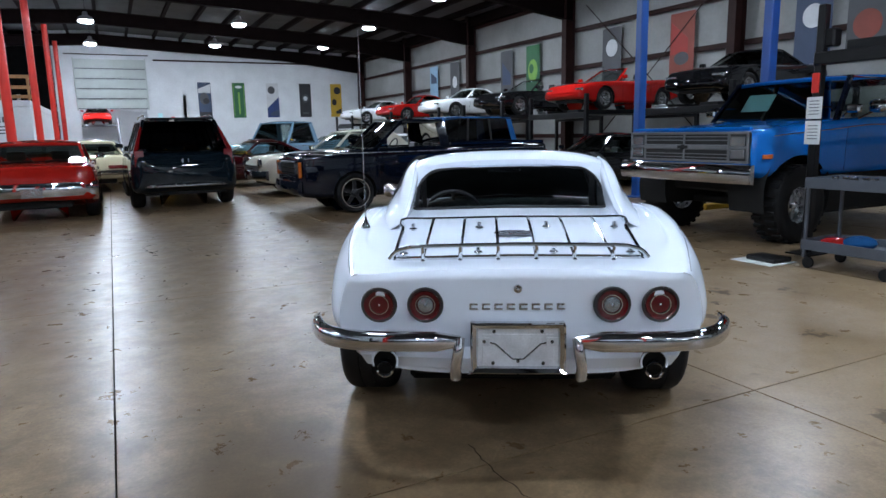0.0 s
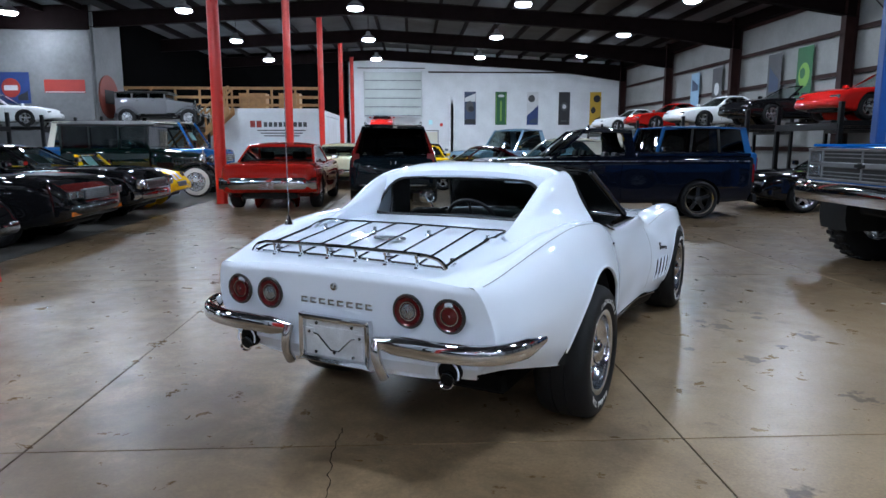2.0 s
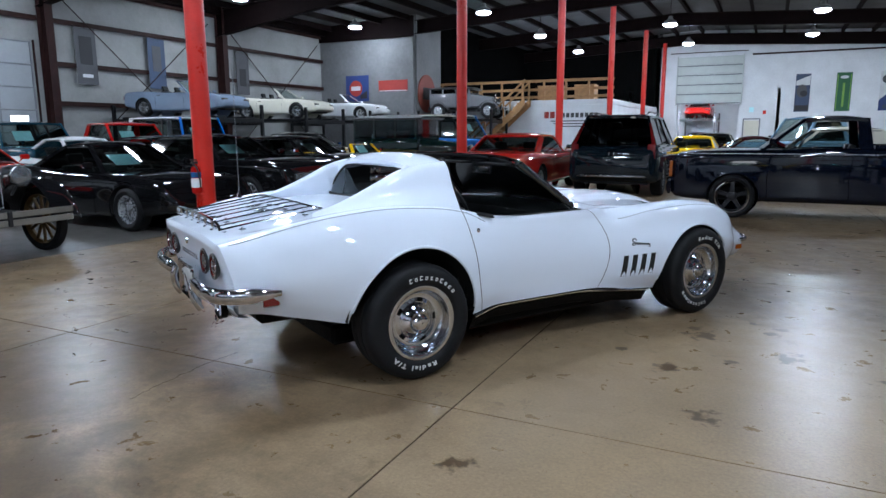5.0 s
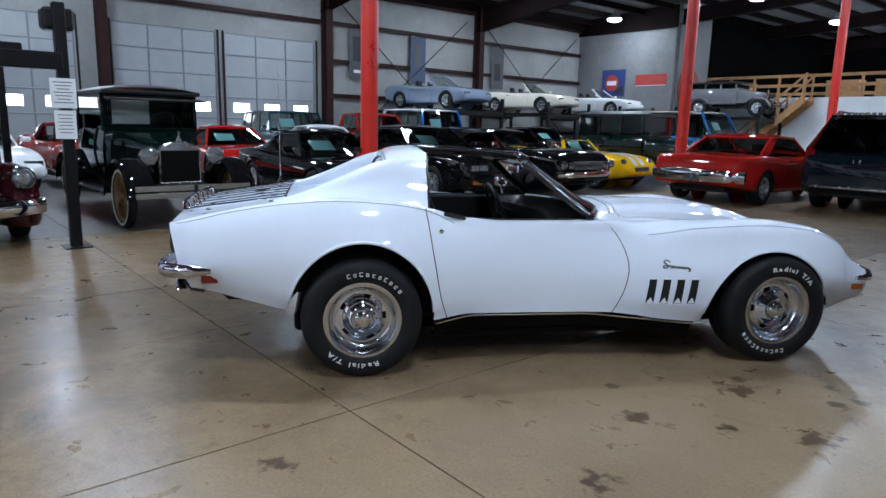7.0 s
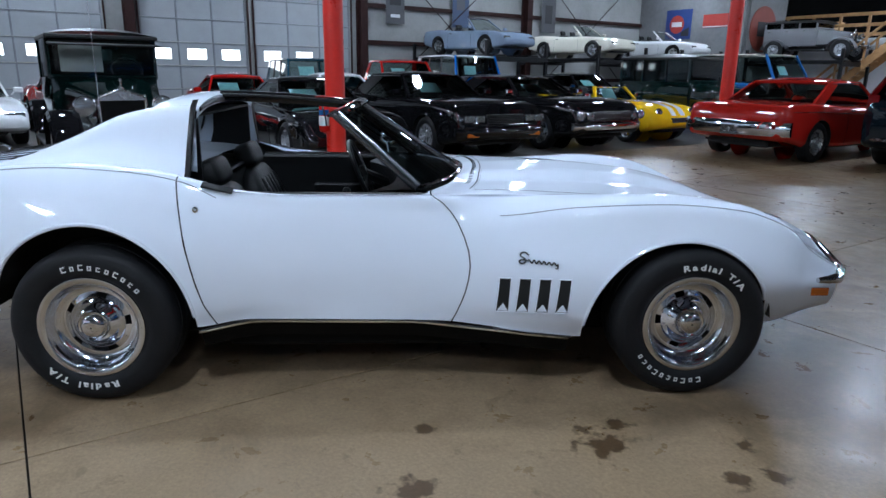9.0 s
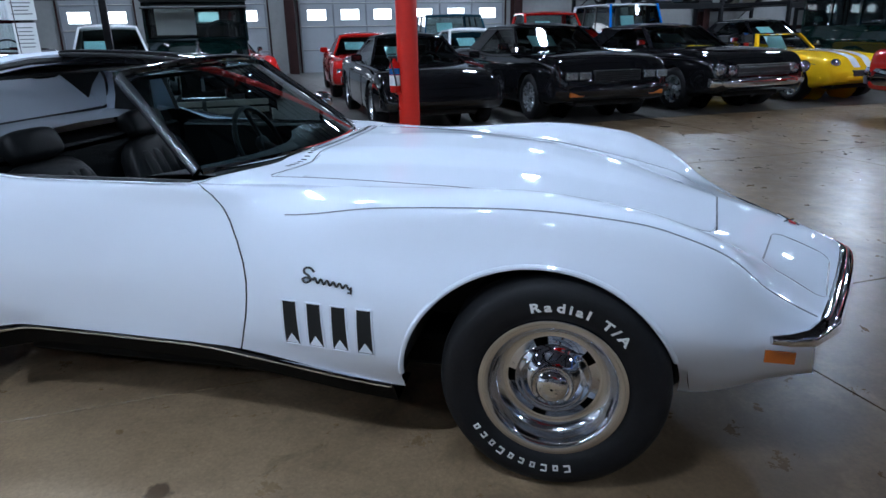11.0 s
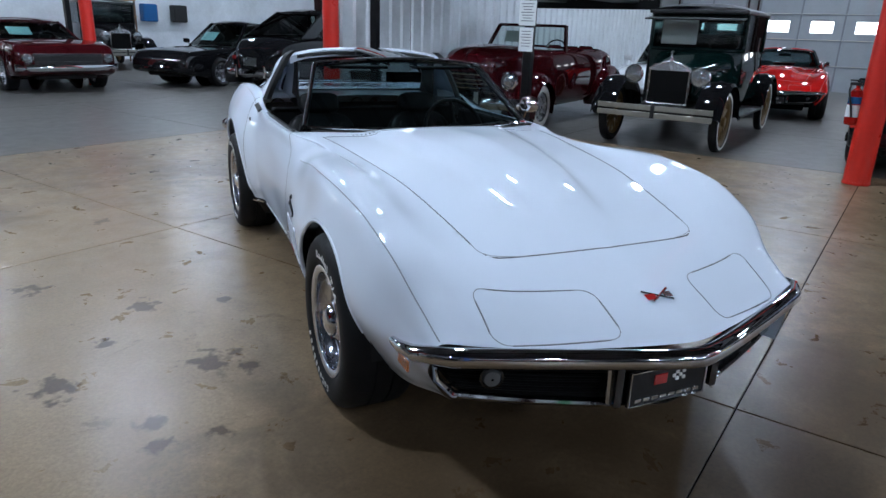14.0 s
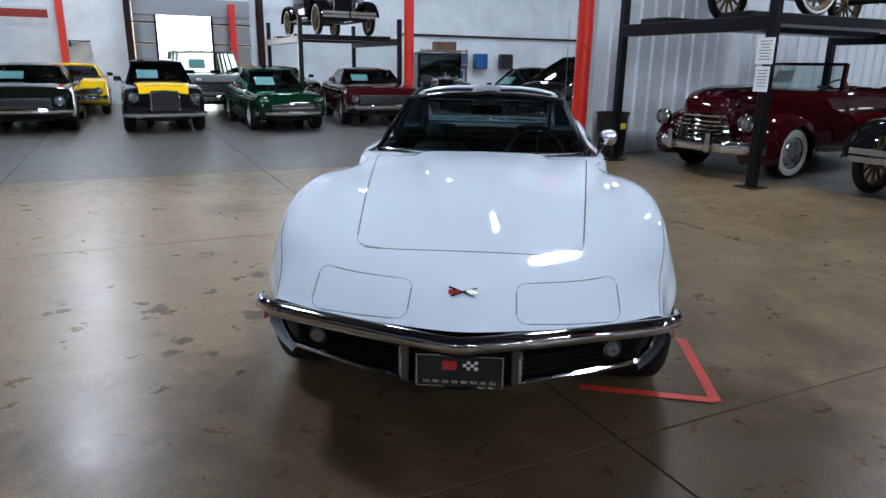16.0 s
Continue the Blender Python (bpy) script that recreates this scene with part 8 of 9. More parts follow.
def box_car(name, label, m, mat, fender_mat, H=2.05, L=4.0, style="wood", r=0.385, sedan=False, wb=1.45, w=0.74, back=-0.75):
    """An upright twenties or thirties car: radiator, hood, tall cab, running boards."""
    car = thing(name, label, "car", m, "parked cars")
    cab0, cab1 = (-1.75 if sedan else back), 0.35
    # hood
    rows_ = []
    for x, wh_, zt in ((0.34, w - 0.06, 1.23), (0.52, w - 0.13, 1.20), (0.8, 0.42, 1.15), (1.40, 0.29, 1.07)):
        sec = rounded([(wh_, 0.60), (wh_, 0.92), (wh_ * 0.92, zt - 0.07), (wh_ * 0.55, zt - 0.01), (0, zt)], 4)
        rows_.append([(x, y, z) for y, z in sec] + [(x, -y, z) for y, z in sec[-2::-1]])
    part("hood", Shape().grid(rows_), mat, car)
    for sd in (-1, 1):
        for k in range(9):
            part("hood_vent", Shape().box((0.018, 0.012, 0.18), (0.62 + 0.075 * k, sd * (0.462 - 0.016 * k), 0.84), 0.004), mat, car)
    shell = [(0.262, 0.55), (0.262, 0.75), (0.262, 0.99), (0.23, 1.02), (0.12, 1.06), (0.0, 1.095)]
    outline = shell + [(-a, b) for a, b in shell[-2::-1]]
    part("radiator_shell", Shape().tube([(1.45, a, b) for a, b in outline], 0.020, 8, True), DULL_CHROME, car, "nickel radiator shell")
    part("radiator_tank", Shape().slab([(0.25, 0.975), (0.255, 1.0), (0.12, 1.055), (0, 1.09), (-0.12, 1.055), (-0.255, 1.0), (-0.25, 0.975)], 0.05, pose(1.445, 0, 0), "x"), DULL_CHROME, car, "nickel header tank")
    part("radiator", Shape().slab([(a * 0.97, b) for a, b in outline], 0.06, pose(1.43, 0, 0), "x"), CORE_BLACK, car)
    part("radiator_cap", Shape().lathe([(0.03, 0), (0.03, 0.03), (0.012, 0.04), (0.012, 0.08), (0.03, 0.10), (0.004, 0.13)], 14, (1.45, 0, 1.105)), DULL_CHROME, car)
    # cab
    z0, zb_, zr_ = 0.55, 1.22, H - 0.10
    def wall(name_, verts_, mat_):
        part(name_, Shape().add(*verts_), mat_, car)
    for sd in (-1, 1):
        bow = [[(x, sd * (w + 0.02 + 0.035 * math.sin(math.pi * v) - 0.03 * (2 * (x - cab0) / (cab1 - cab0) - 1) ** 2), z0 + (zb_ - z0) * v) for v in np.linspace(0, 1, 9)] for x in np.linspace(cab0, cab1, 9)]
        part("side_panel", Shape().grid(bow, flip=sd < 0).box((cab1 - cab0, 0.02, zb_ - z0), ((cab0 + cab1) / 2, sd * (w - 0.025), (zb_ + z0) / 2), 0.006), mat, car)
        n = 3 if sedan else 1
        for k in range(n + 1):
            x = cab0 + (cab1 - cab0) * k / n
            part("pillar", Shape().box((0.07, 0.045, zr_ - zb_ + 0.04), (x + (0.035 if k == 0 else -0.035 if k == n else 0), sd * w, (zr_ + zb_) / 2), 0.01), mat, car)
        for k in range(n):
            a_, b_ = cab0 + (cab1 - cab0) * k / n, cab0 + (cab1 - cab0) * (k + 1) / n
            part("side_window", Shape().box((b_ - a_ - 0.1, 0.008, zr_ - zb_ - 0.02), ((a_ + b_) / 2, sd * w, (zr_ + zb_) / 2), 0.002), SMOKED_GLASS, car)
            part("door_handle", Shape().box((0.10, 0.025, 0.02), (a_ + 0.2, sd * (w + 0.03), zb_ - 0.1), 0.006), DULL_CHROME, car)
    for x, nm in ((cab0, "rear_panel"), (cab1, "scuttle")):
        part(nm, Shape().box((0.04, 2 * w, zb_ - z0), (x, 0, (zb_ + z0) / 2), 0.015), mat, car)
    part("windshield", Shape().box((0.010, 2 * w - 0.12, zr_ - zb_ - 0.06), (cab1, 0, (zr_ + zb_) / 2), 0.002), CLEAR_GLASS, car)
    part("rear_window", Shape().box((0.010, w * 1.05, zr_ - zb_ - 0.2), (cab0, 0, (zr_ + zb_) / 2), 0.002), SMOKED_GLASS, car)
    bp_ = Shape()
    for a0, a1, b0, b1 in frame_shape(-w, w, zb_, zr_, [(-w * 0.5, w * 0.5, zb_ + 0.12, zr_ - 0.12)]):
        bp_.box((0.04, a1 - a0, b1 - b0), (cab0, (a0 + a1) / 2, (b0 + b1) / 2), 0.006)
    part("back_panel", bp_, mat, car)
    for z in (zb_ + 0.02, zr_ - 0.02):
        part("windshield_rail", Shape().box((0.05, 2 * w, 0.05), (cab1, 0, z), 0.012), mat, car)
    rows_ = [[(x, v * (w + 0.03), zr_ + 0.02 + 0.10 * (1 - abs(v) ** 3) * (1 - abs(2 * u - 1) ** 6 * 0.5)) for v in np.linspace(-1, 1, 13)] for u, x in ((u, cab0 - 0.04 + (cab1 + 0.16 - cab0) * u) for u in np.linspace(0, 1, 11))]
    s = Shape().grid(rows_)
    s.box((cab1 - cab0 + 0.2, 2 * w + 0.06, 0.05), ((cab0 + cab1) / 2 + 0.06, 0, zr_), 0.015)
    part("roof", s, BLACK_TRIM, car, "black fabric roof")
    part("seat", Shape().box((0.5, 1.3, 0.2), (cab1 - 0.75, 0, 0.85), 0.06).box((0.16, 1.3, 0.6), (cab1 - 1.02, 0, 1.15), 0.06), VINYL, car)
    s = Shape().tube([(0.0, 0.2 * math.cos(a), 0.2 * math.sin(a)) for a in np.linspace(0, 2 * math.pi, 24)[:-1]], 0.013, 6, True, pose(cab1 - 0.28, 0.32, 1.32, 0, -35, 0))
    part("steering_wheel", s, BLACK_TRIM, car)
    part("chassis", Shape().box((L - 0.3, 0.7, 0.14), (-0.1, 0, 0.46), 0.02).box((0.10, 1.3, 0.07), (wb, 0, 0.40), 0.02).box((0.10, 1.3, 0.07), (-wb, 0, 0.40), 0.02), UNDER, car)
    for sd in (-1, 1):
        for x in (wb, -wb):
            prof = [(x + (r + 0.09) * math.cos(a) * 1.12, r + (r + 0.10) * math.sin(a)) for a in np.linspace(0.12, math.pi - 0.02, 16)]
            prof += [(x - (r + 0.30), 0.42)] if x > 0 else [(x - (r + 0.12), 0.45)]
            g = [[(px, sd * yy, pz + dz) for px, pz in prof] for yy, dz in ((0.50, -0.01), (0.56, 0.015), (0.70, 0.02), (0.80, 0.0), (0.83, -0.04))]
            part("fender", Shape().grid(g), fender_mat, car)
        part("running_board", Shape().box((2 * wb - 1.2, 0.26, 0.03), (-0.05, sd * 0.70, 0.40), 0.01), BLACK_TRIM, car)
        o = part("headlight", Shape().lathe([(0.112, 0.0), (0.108, 0.012), (0.06, 0.022), (0.004, 0.025)], 24, axis="x", close=False), LAMP_GLASS, car, at=pose(1.58, sd * 0.43, 0.915))
        part("lamp_shell", Shape().lathe([(0.03, -0.16), (0.07, -0.13), (0.11, -0.06), (0.125, 0.0), (0.112, 0.014)], 24, axis="x", close=False), DULL_CHROME, o)
        part("lamp_bracket", Shape().tube([(1.50, sd * 0.44, 0.84), (1.48, sd * 0.36, 0.70)], 0.014, 6), BLACK_TRIM, car)
    put_wheels(car, [(x, sd * 0.72) for x in (-wb, wb) for sd in (-1, 1)], style, r, 0.11 if style == "wood" else 0.15)
    for z in (0.44, 0.53):
        part("bumper", Shape().box((0.025, 1.46, 0.066), (1.98, 0, z), 0.012), BUMPER_GREY if not sedan else CHROME, car, "pale double-bar bumper")
    for sd in (-1, 1):
        part("bumper_bracket", Shape().box((0.4, 0.04, 0.05), (1.78, sd * 0.35, 0.48), 0.01), BLACK_TRIM, car)
    part("bumper_clamp", Shape().box((0.03, 0.05, 0.16), (1.995, 0, 0.485), 0.01), BLACK_TRIM, car)
    return car


T = box_car("vintage_coupe", "dark green upright vintage coupe with wooden wheels", pose(-4.98, 3.60, 0, 0, 0, 1), DEEP_GREEN, BLACK, H=1.84, w=0.64, back=-1.05)
sale_sheet(T, 0.325, -0.26, 1.47, 0, mat=PAPER, w=0.50, h=0.34)
part("visor", Shape().box((0.26, 1.30, 0.02), (0.46, 0, 1.70), 0.008, pose(0, 0, 0, 0, 6, 0)), BLACK_TRIM, T, "black sun visor over the windshield")
s = []
for x, hw, zt in ((-1.04, 0.60, 1.20), (-1.25, 0.58, 1.17), (-1.55, 0.54, 1.06), (-1.80, 0.48, 0.88), (-1.92, 0.42, 0.66)):
    sec = rounded([(hw, 0.54), (hw, 0.5 * (0.54 + zt)), (hw * 0.9, zt - 0.06), (hw * 0.5, zt), (0, zt)], 4)
    s.append([(x, y, z) for y, z in sec] + [(x, -y, z) for y, z in sec[-2::-1]])
part("rear_deck", Shape().grid(s), DEEP_GREEN, T)
box_car("vintage_sedan", "dark green thirties sedan with black fenders and white-band tyres", pose(-5.25, 17.0, 0, 0, 0, 2), DEEP_GREEN, BLACK, H=1.88, style="white", sedan=True)
box_car("vintage_truck", "black vintage truck on a parking lift", pose(-1.0, -11.7, 2.16, 0, 0, 92), BLACK, BLACK, H=1.85)
box_car("vintage_truck", "black vintage pickup by the back wall", pose(-5.45, -13.7, 0, 0, 0, 76), BLACK, BLACK, H=1.9)
box_car("vintage_sedan", "grey vintage touring car on a raised lift", pose(-9.6, 30.4, 2.05, 0, 0, 5), GREY, GREY, H=1.55, sedan=True, style="cap", L=3.4, wb=1.3)
box_car("vintage_truck", "black vintage car on the lift above the convertible", pose(-5.2, 0.80, 2.10, 0, 0, 0), BLACK, BLACK, H=1.85, wb=1.35)

blue = truck("pickup", "bright blue lifted truck with white top and big tyres", pose(8.36, 6.02, 0, 0, 0, 180), TRUCK_BLUE, L=4.22, W=2.0, H=2.01, belt=1.44, hood=1.33, bottom=0.76, r=0.45, style="off", axles=(-1.35, 1.32), cab=(0.62, 0.22, -1.72, -1.95), posts=[0.42], bed=False, roof=None, arch_gap=0.13, tw=0.34, spec=dict(frame=NAVY),
             front=dict(bumper=(0.83, 0.22, 1.02), grille=(1.12, 0.34, 1.84, 0), lamps=[(0.78, 1.195, (0.19, 0.11), "box", LAMP_GLASS), (0.78, 1.055, (0.19, 0.11), "box", LAMP_GLASS)], proj=0.12))
FACE = material("satin silver grille plastic", (0.20, 0.205, 0.215), 0.35, metal=0.4, var=0.08, scale=8)
for y, w_ in ((-0.655, 0.035), (0.655, 0.035), (0.0, 0.030), (-0.905, 0.030), (0.905, 0.030)):
    part("grille_frame", Shape().box((0.05, w_, 0.33), (2.10, y, 1.125), 0.006), FACE, blue)
for z, h_ in ((0.962, 0.030), (1.288, 0.030)):
    part("grille_frame", Shape().box((0.055, 1.84, h_), (2.105, 0, z), 0.008), FACE, blue)
part("grille_band", Shape().box((0.060, 1.30, 0.062), (2.106, 0, 1.125), 0.010), FACE, blue)
for z in (1.205, 1.245, 1.045, 1.005):
    part("grille_bar", Shape().box((0.040, 1.30, 0.012), (2.098, 0, z), 0.004), FACE, blue)
part("badge", Shape().box((0.012, 0.16, 0.036), (2.142, 0, 1.125), 0.004).box((0.012, 0.06, 0.060), (2.142, 0, 1.125), 0.004), BLACK_TRIM, blue, "small dark badge shape")
for sd in (-1, 1):
    part("lamp_divider", Shape().box((0.05, 0.22, 0.030), (2.10, sd * 0.78, 1.125), 0.006), FACE, blue)
    part("mirror_head", blob(0.26, sd * 1.17, 1.56, 0.05, 0.10, 0.075, 3.0), CHROME, blue, "chrome door mirror")
    part("mirror_arm", Shape().tube([(0.30, sd * 0.97, 1.42), (0.27, sd * 1.12, 1.50)], 0.012, 6), CHROME, blue)
part("hood_edge", Shape().box((0.06, 1.80, 0.03), (2.06, 0, 1.335), 0.012), TRUCK_BLUE, blue)
for sd in (-1, 1):
    part("side_marker", Shape().box((0.16, 0.02, 0.05), (1.88, sd * 0.985, 1.02), 0.006), AMBER, blue)
part("axle", Shape().tube([(1.32, -0.9, 0.43), (1.32, 0.9, 0.43)], 0.06, 10).tube([(-1.35, -0.9, 0.43), (-1.35, 0.9, 0.43)], 0.06, 10).box((3.6, 0.9, 0.16), (0, 0, 0.66), 0.03), UNDER, blue)


# ---- lifts ----
fl = lift_deck("car_lift", "black four-post lift with papers taped to its post", -7.2, -2.42, -0.50, 2.12, 2.10, LIFT_BLACK, "parking lifts")
part("drive_box", Shape().box((0.22, 0.30, 0.22), (2.30, 1.31, 2.36), 0.03), LIFT_BLACK, fl)
o = part("notice", Shape().box((0.004, 0.24, 0.30), (2.447, 1.29, 1.62), 0.001), PAPER, fl, "white printed notice")
s = Shape()
for k in range(7):
    s.box((0.002, 0.18 - 0.03 * (k % 3), 0.010), (2.451, 1.29, 1.73 - 0.034 * k), 0.0005)
part("print", s, PRINT, o)
o = part("notice", Shape().box((0.004, 0.20, 0.29), (2.447, 1.29, 1.30), 0.001), PAPER, fl, "white printed notice")
s = Shape()
for k in range(6):
    s.box((0.002, 0.14 - 0.02 * (k % 2), 0.009), (2.451, 1.29, 1.40 - 0.036 * k), 0.0005)
part("print", s, PRINT, o)
lift_deck("car_lift", "black four-post lift carrying a vintage truck", -2.4, 0.3, -13.6, -9.6, 2.16, LIFT_BLACK, "parking lifts")
lift_deck("car_lift", "black lift under the grey touring car", -11.85, -7.9, 29.35, 31.45, 2.05, LIFT_BLACK, "parking lifts")
bl = thing("car_lift", "blue two-post lift with overhead beam", "car lift", pose(9.4, 8.78, 0), "parking lifts")
for y in (-1.42, 1.42):
    part("post", Shape().box((0.18, 0.16, 4.6), (0, y, 2.3), 0.015).box((0.5, 0.4, 0.02), (0, y, 0.012), 0.003), LIFT_BLUE, bl)
part("overhead_beam", Shape().box((0.16, 3.04, 0.18), (0, 0, 4.65), 0.012), LIFT_BLUE, bl)
part("lift_arm", Shape().box((1.1, 0.12, 0.10), (-0.5, -1.2, 0.10), 0.02, None), material("yellow arm paint", (0.62, 0.36, 0.02), 0.45, var=0.15), bl)
br = thing("car_lift", "black four-post lift with papers on its front post", "car lift", pose(6.55, 4.55, 0), "parking lifts")
part("post", Shape().box((0.085, 0.085, 2.55), (0, 0, 1.275), 0.01).box((0.3, 0.28, 0.015), (0, 0, 0.009), 0.002), LIFT_BLACK, br)
part("post", Shape().box((0.085, 0.085, 2.55), (4.6, -0.1, 1.275), 0.01).box((0.3, 0.28, 0.015), (4.6, -0.1, 0.009), 0.002), LIFT_BLACK, br)
part("runway", Shape().box((4.6, 0.5, 0.10), (2.3, -0.5, 2.12), 0.01).box((4.6, 0.5, 0.10), (2.3, -1.9, 2.12), 0.01), LIFT_BLACK, br)
part("cross_beam", Shape().box((0.10, 2.6, 0.13), (0, -1.25, 2.02), 0.01), LIFT_BLACK, br)
part("post", Shape().box((0.085, 0.085, 2.55), (0, -2.6, 1.275), 0.01).box((0.3, 0.28, 0.015), (0, -2.6, 0.009), 0.002), LIFT_BLACK, br)
part("post", Shape().box((0.085, 0.085, 2.55), (4.6, -2.6, 1.275), 0.01).box((0.3, 0.28, 0.015), (4.6, -2.6, 0.009), 0.002), LIFT_BLACK, br)
part("lock_box", Shape().box((0.13, 0.15, 0.18), (0.05, -0.06, 2.22), 0.02), LIFT_BLACK, br)
part("tag", Shape().box((0.03, 0.07, 0.2), (-0.055, 0, 1.78), 0.006), RED_POST, br, "red tag")
for z, h_ in ((1.53, 0.22), (1.28, 0.24)):
    o = part("notice", Shape().box((0.004, 0.17, h_), (-0.047, 0, z), 0.001), PAPER, br, "white printed notice")
    s = Shape()
    for k in range(5):
        s.box((0.002, 0.11, 0.009), (-0.050, 0, z + 0.07 - 0.033 * k), 0.0005)
    part("print", s, PRINT, o)
sport("sports_coupe", "red car on the black lift above the blue truck", pose(8.9, 3.3, 2.19, 0, 0, 180), BRIGHT_RED, "five", sheet=False, group="cars on lifts")

# ---- tool cart ----
cart = thing("tool_cart", "grey two-shelf tool cart loaded with bottles and rags", "cart", pose(6.15, 3.72, 0))
GREY_STEEL = material("grey cart steel", (0.075, 0.085, 0.105), 0.45, var=0.12, scale=8)
for sx in (-1, 1):
    for sy in (-1, 1):
        part("leg", Shape().box((0.03, 0.03, 0.72), (sx * 0.26, sy * 0.40, 0.46), 0.006), GREY_STEEL, cart)
        c = part("caster", Shape().cyl(0.055, 0.03, (sx * 0.25, sy * 0.36, 0.056), "x", 18), RUBBER, cart)
for z in (0.20, 0.79):
    s = Shape().box((0.56, 0.86, 0.02), (0, 0, z), 0.004)
    for y in (-0.42, 0.42):
        s.box((0.56, 0.012, 0.10), (0, y, z + 0.03), 0.003)
    for x in (-0.275, 0.275):
        s.box((0.012, 0.86, 0.10), (x, 0, z + 0.03), 0.003)
    part("shelf", s, GREY_STEEL, cart)
rag = thing("rag", "crumpled blue and red shop rag on the cart", "rag", pose(6.10, 3.72, 0.215))
part("cloth", blob(0, 0, 0.06, 0.16, 0.14, 0.07, 2.0, 18, 8), MID_BLUE, rag)
part("cloth", blob(-0.05, 0.18, 0.045, 0.12, 0.16, 0.05, 2.0, 18, 8), BRIGHT_RED, rag)
b = thing("bottle", "clear spray bottle on the cart", "bottle", pose(6.02, 3.42, 0.802))
part("bottle_body", Shape().lathe([(0.035, 0), (0.037, 0.01), (0.037, 0.12), (0.015, 0.16), (0.015, 0.19)], 16), LAMP_GLASS, b)
part("trigger", Shape().box((0.08, 0.03, 0.04), (-0.02, 0, 0.205), 0.008), BRIGHT_RED, b)
for k in range(5):
    q = thing("jar", "small dark product jar on the cart", "jar", pose(6.0 + 0.02 * (k % 2), 3.58 + 0.09 * k, 0.802), "jars on the cart")
    part("jar_body", Shape().lathe([(0.032, 0), (0.034, 0.01), (0.034, 0.06), (0.03, 0.065)], 14), BLACK_TRIM, q)
    part("lid", Shape().cyl(0.031, 0.018, (0, 0, 0.075)), DULL_CHROME, q)
lamp_part = thing("headlamp", "loose round chrome headlamp on the cart", "headlamp", pose(6.28, 3.46, 0.802))
part("bowl", Shape().lathe([(0.03, -0.10), (0.09, -0.04), (0.10, 0.0), (0.095, 0.015)], 24, (0, 0, 0.105), "x", False, pose(0, 0, 0, 0, 0, 180)), CHROME, lamp_part)
part("glass", Shape().lathe([(0.094, 0.0), (0.06, 0.02), (0.004, 0.03)], 24, (0, 0, 0.105), "x", False, pose(0, 0, 0, 0, 0, 180)), LAMP_GLASS, lamp_part)
tray = thing("tray", "flat black tray on white paper on the floor", "tray", pose(5.85, 4.52, 0))
part("sheet", Shape().box((0.42, 0.46, 0.004), (0, 0, 0.004), 0.001), PAPER, tray)
part("tray_body", Shape().box((0.26, 0.34, 0.05), (0.04, -0.02, 0.032), 0.01), BLACK_TRIM, tray)

# ---- fire extinguisher on the near red post ----
ex = thing("fire_extinguisher", "red fire extinguisher with a white label on the post", "fire extinguisher", pose(-2.56, 5.83, 0.0))
part("cylinder", Shape().lathe([(0.05, 0.60), (0.062, 0.615), (0.064, 0.64), (0.064, 0.90), (0.05, 0.945), (0.022, 0.965), (0.02, 0.99)], 22), BRIGHT_RED, ex)
part("label", Shape().lathe([(0.0652, 0.68), (0.0652, 0.80)], 22, close=False), PAPER, ex, "white label band")
part("label", Shape().lathe([(0.0652, 0.81), (0.0652, 0.88)], 22, close=False), MID_BLUE, ex, "blue label band")
part("valve", Shape().box((0.03, 0.11, 0.03), (0, -0.02, 1.005), 0.006).box((0.03, 0.10, 0.015), (0, -0.03, 1.04), 0.004), BLACK_TRIM, ex)
part("bracket", Shape().box((0.06, 0.10, 0.05), (0, 0.08, 0.80), 0.006).box((0.10, 0.10, 0.03), (0, 0.06, 0.59), 0.004), RED_POST, ex)
part("hose", Shape().tube(rounded([(0.02, -0.06, 0.99), (0.09, -0.06, 0.93), (0.085, -0.02, 0.78), (0.07, 0.0, 0.68)], 5), 0.010, 8), BLACK_TRIM, ex)

# ---- tape mark on the floor by the nose ----
tp = thing("floor_tape", "red tape corner mark stuck on the concrete", "tape", pose(0, 0, 0.0015))
part("strip", Shape().box((0.05, 0.69, 0.002), (0, 0, 0.001), 0.0003, pose(2.115, 5.66, 0, 0, 0, -32.5)), TAPE, tp)
part("strip", Shape().box((0.05, 0.58, 0.002), (0, 0, 0.001), 0.0003, pose(2.535, 5.775, 0.0025, 0, 0, 53.3)), TAPE, tp)
# ---- waste bin at the partition ----
bn = thing("waste_bin", "black plastic bin with a yellow sticker by the partition", "bin", pose(-2.72, -0.95, 0))
part("bin_body", Shape().lathe([(0.20, 0.0), (0.215, 0.02), (0.25, 0.66), (0.27, 0.68), (0.27, 0.71), (0.24, 0.70), (0.235, 0.6)], 26, close=False), BLACK_TRIM, bn)
part("sticker", Shape().box((0.16, 0.006, 0.09), (0.0, 0.243, 0.50), 0.001), material("yellow sticker", (0.75, 0.60, 0.05), 0.5), bn)

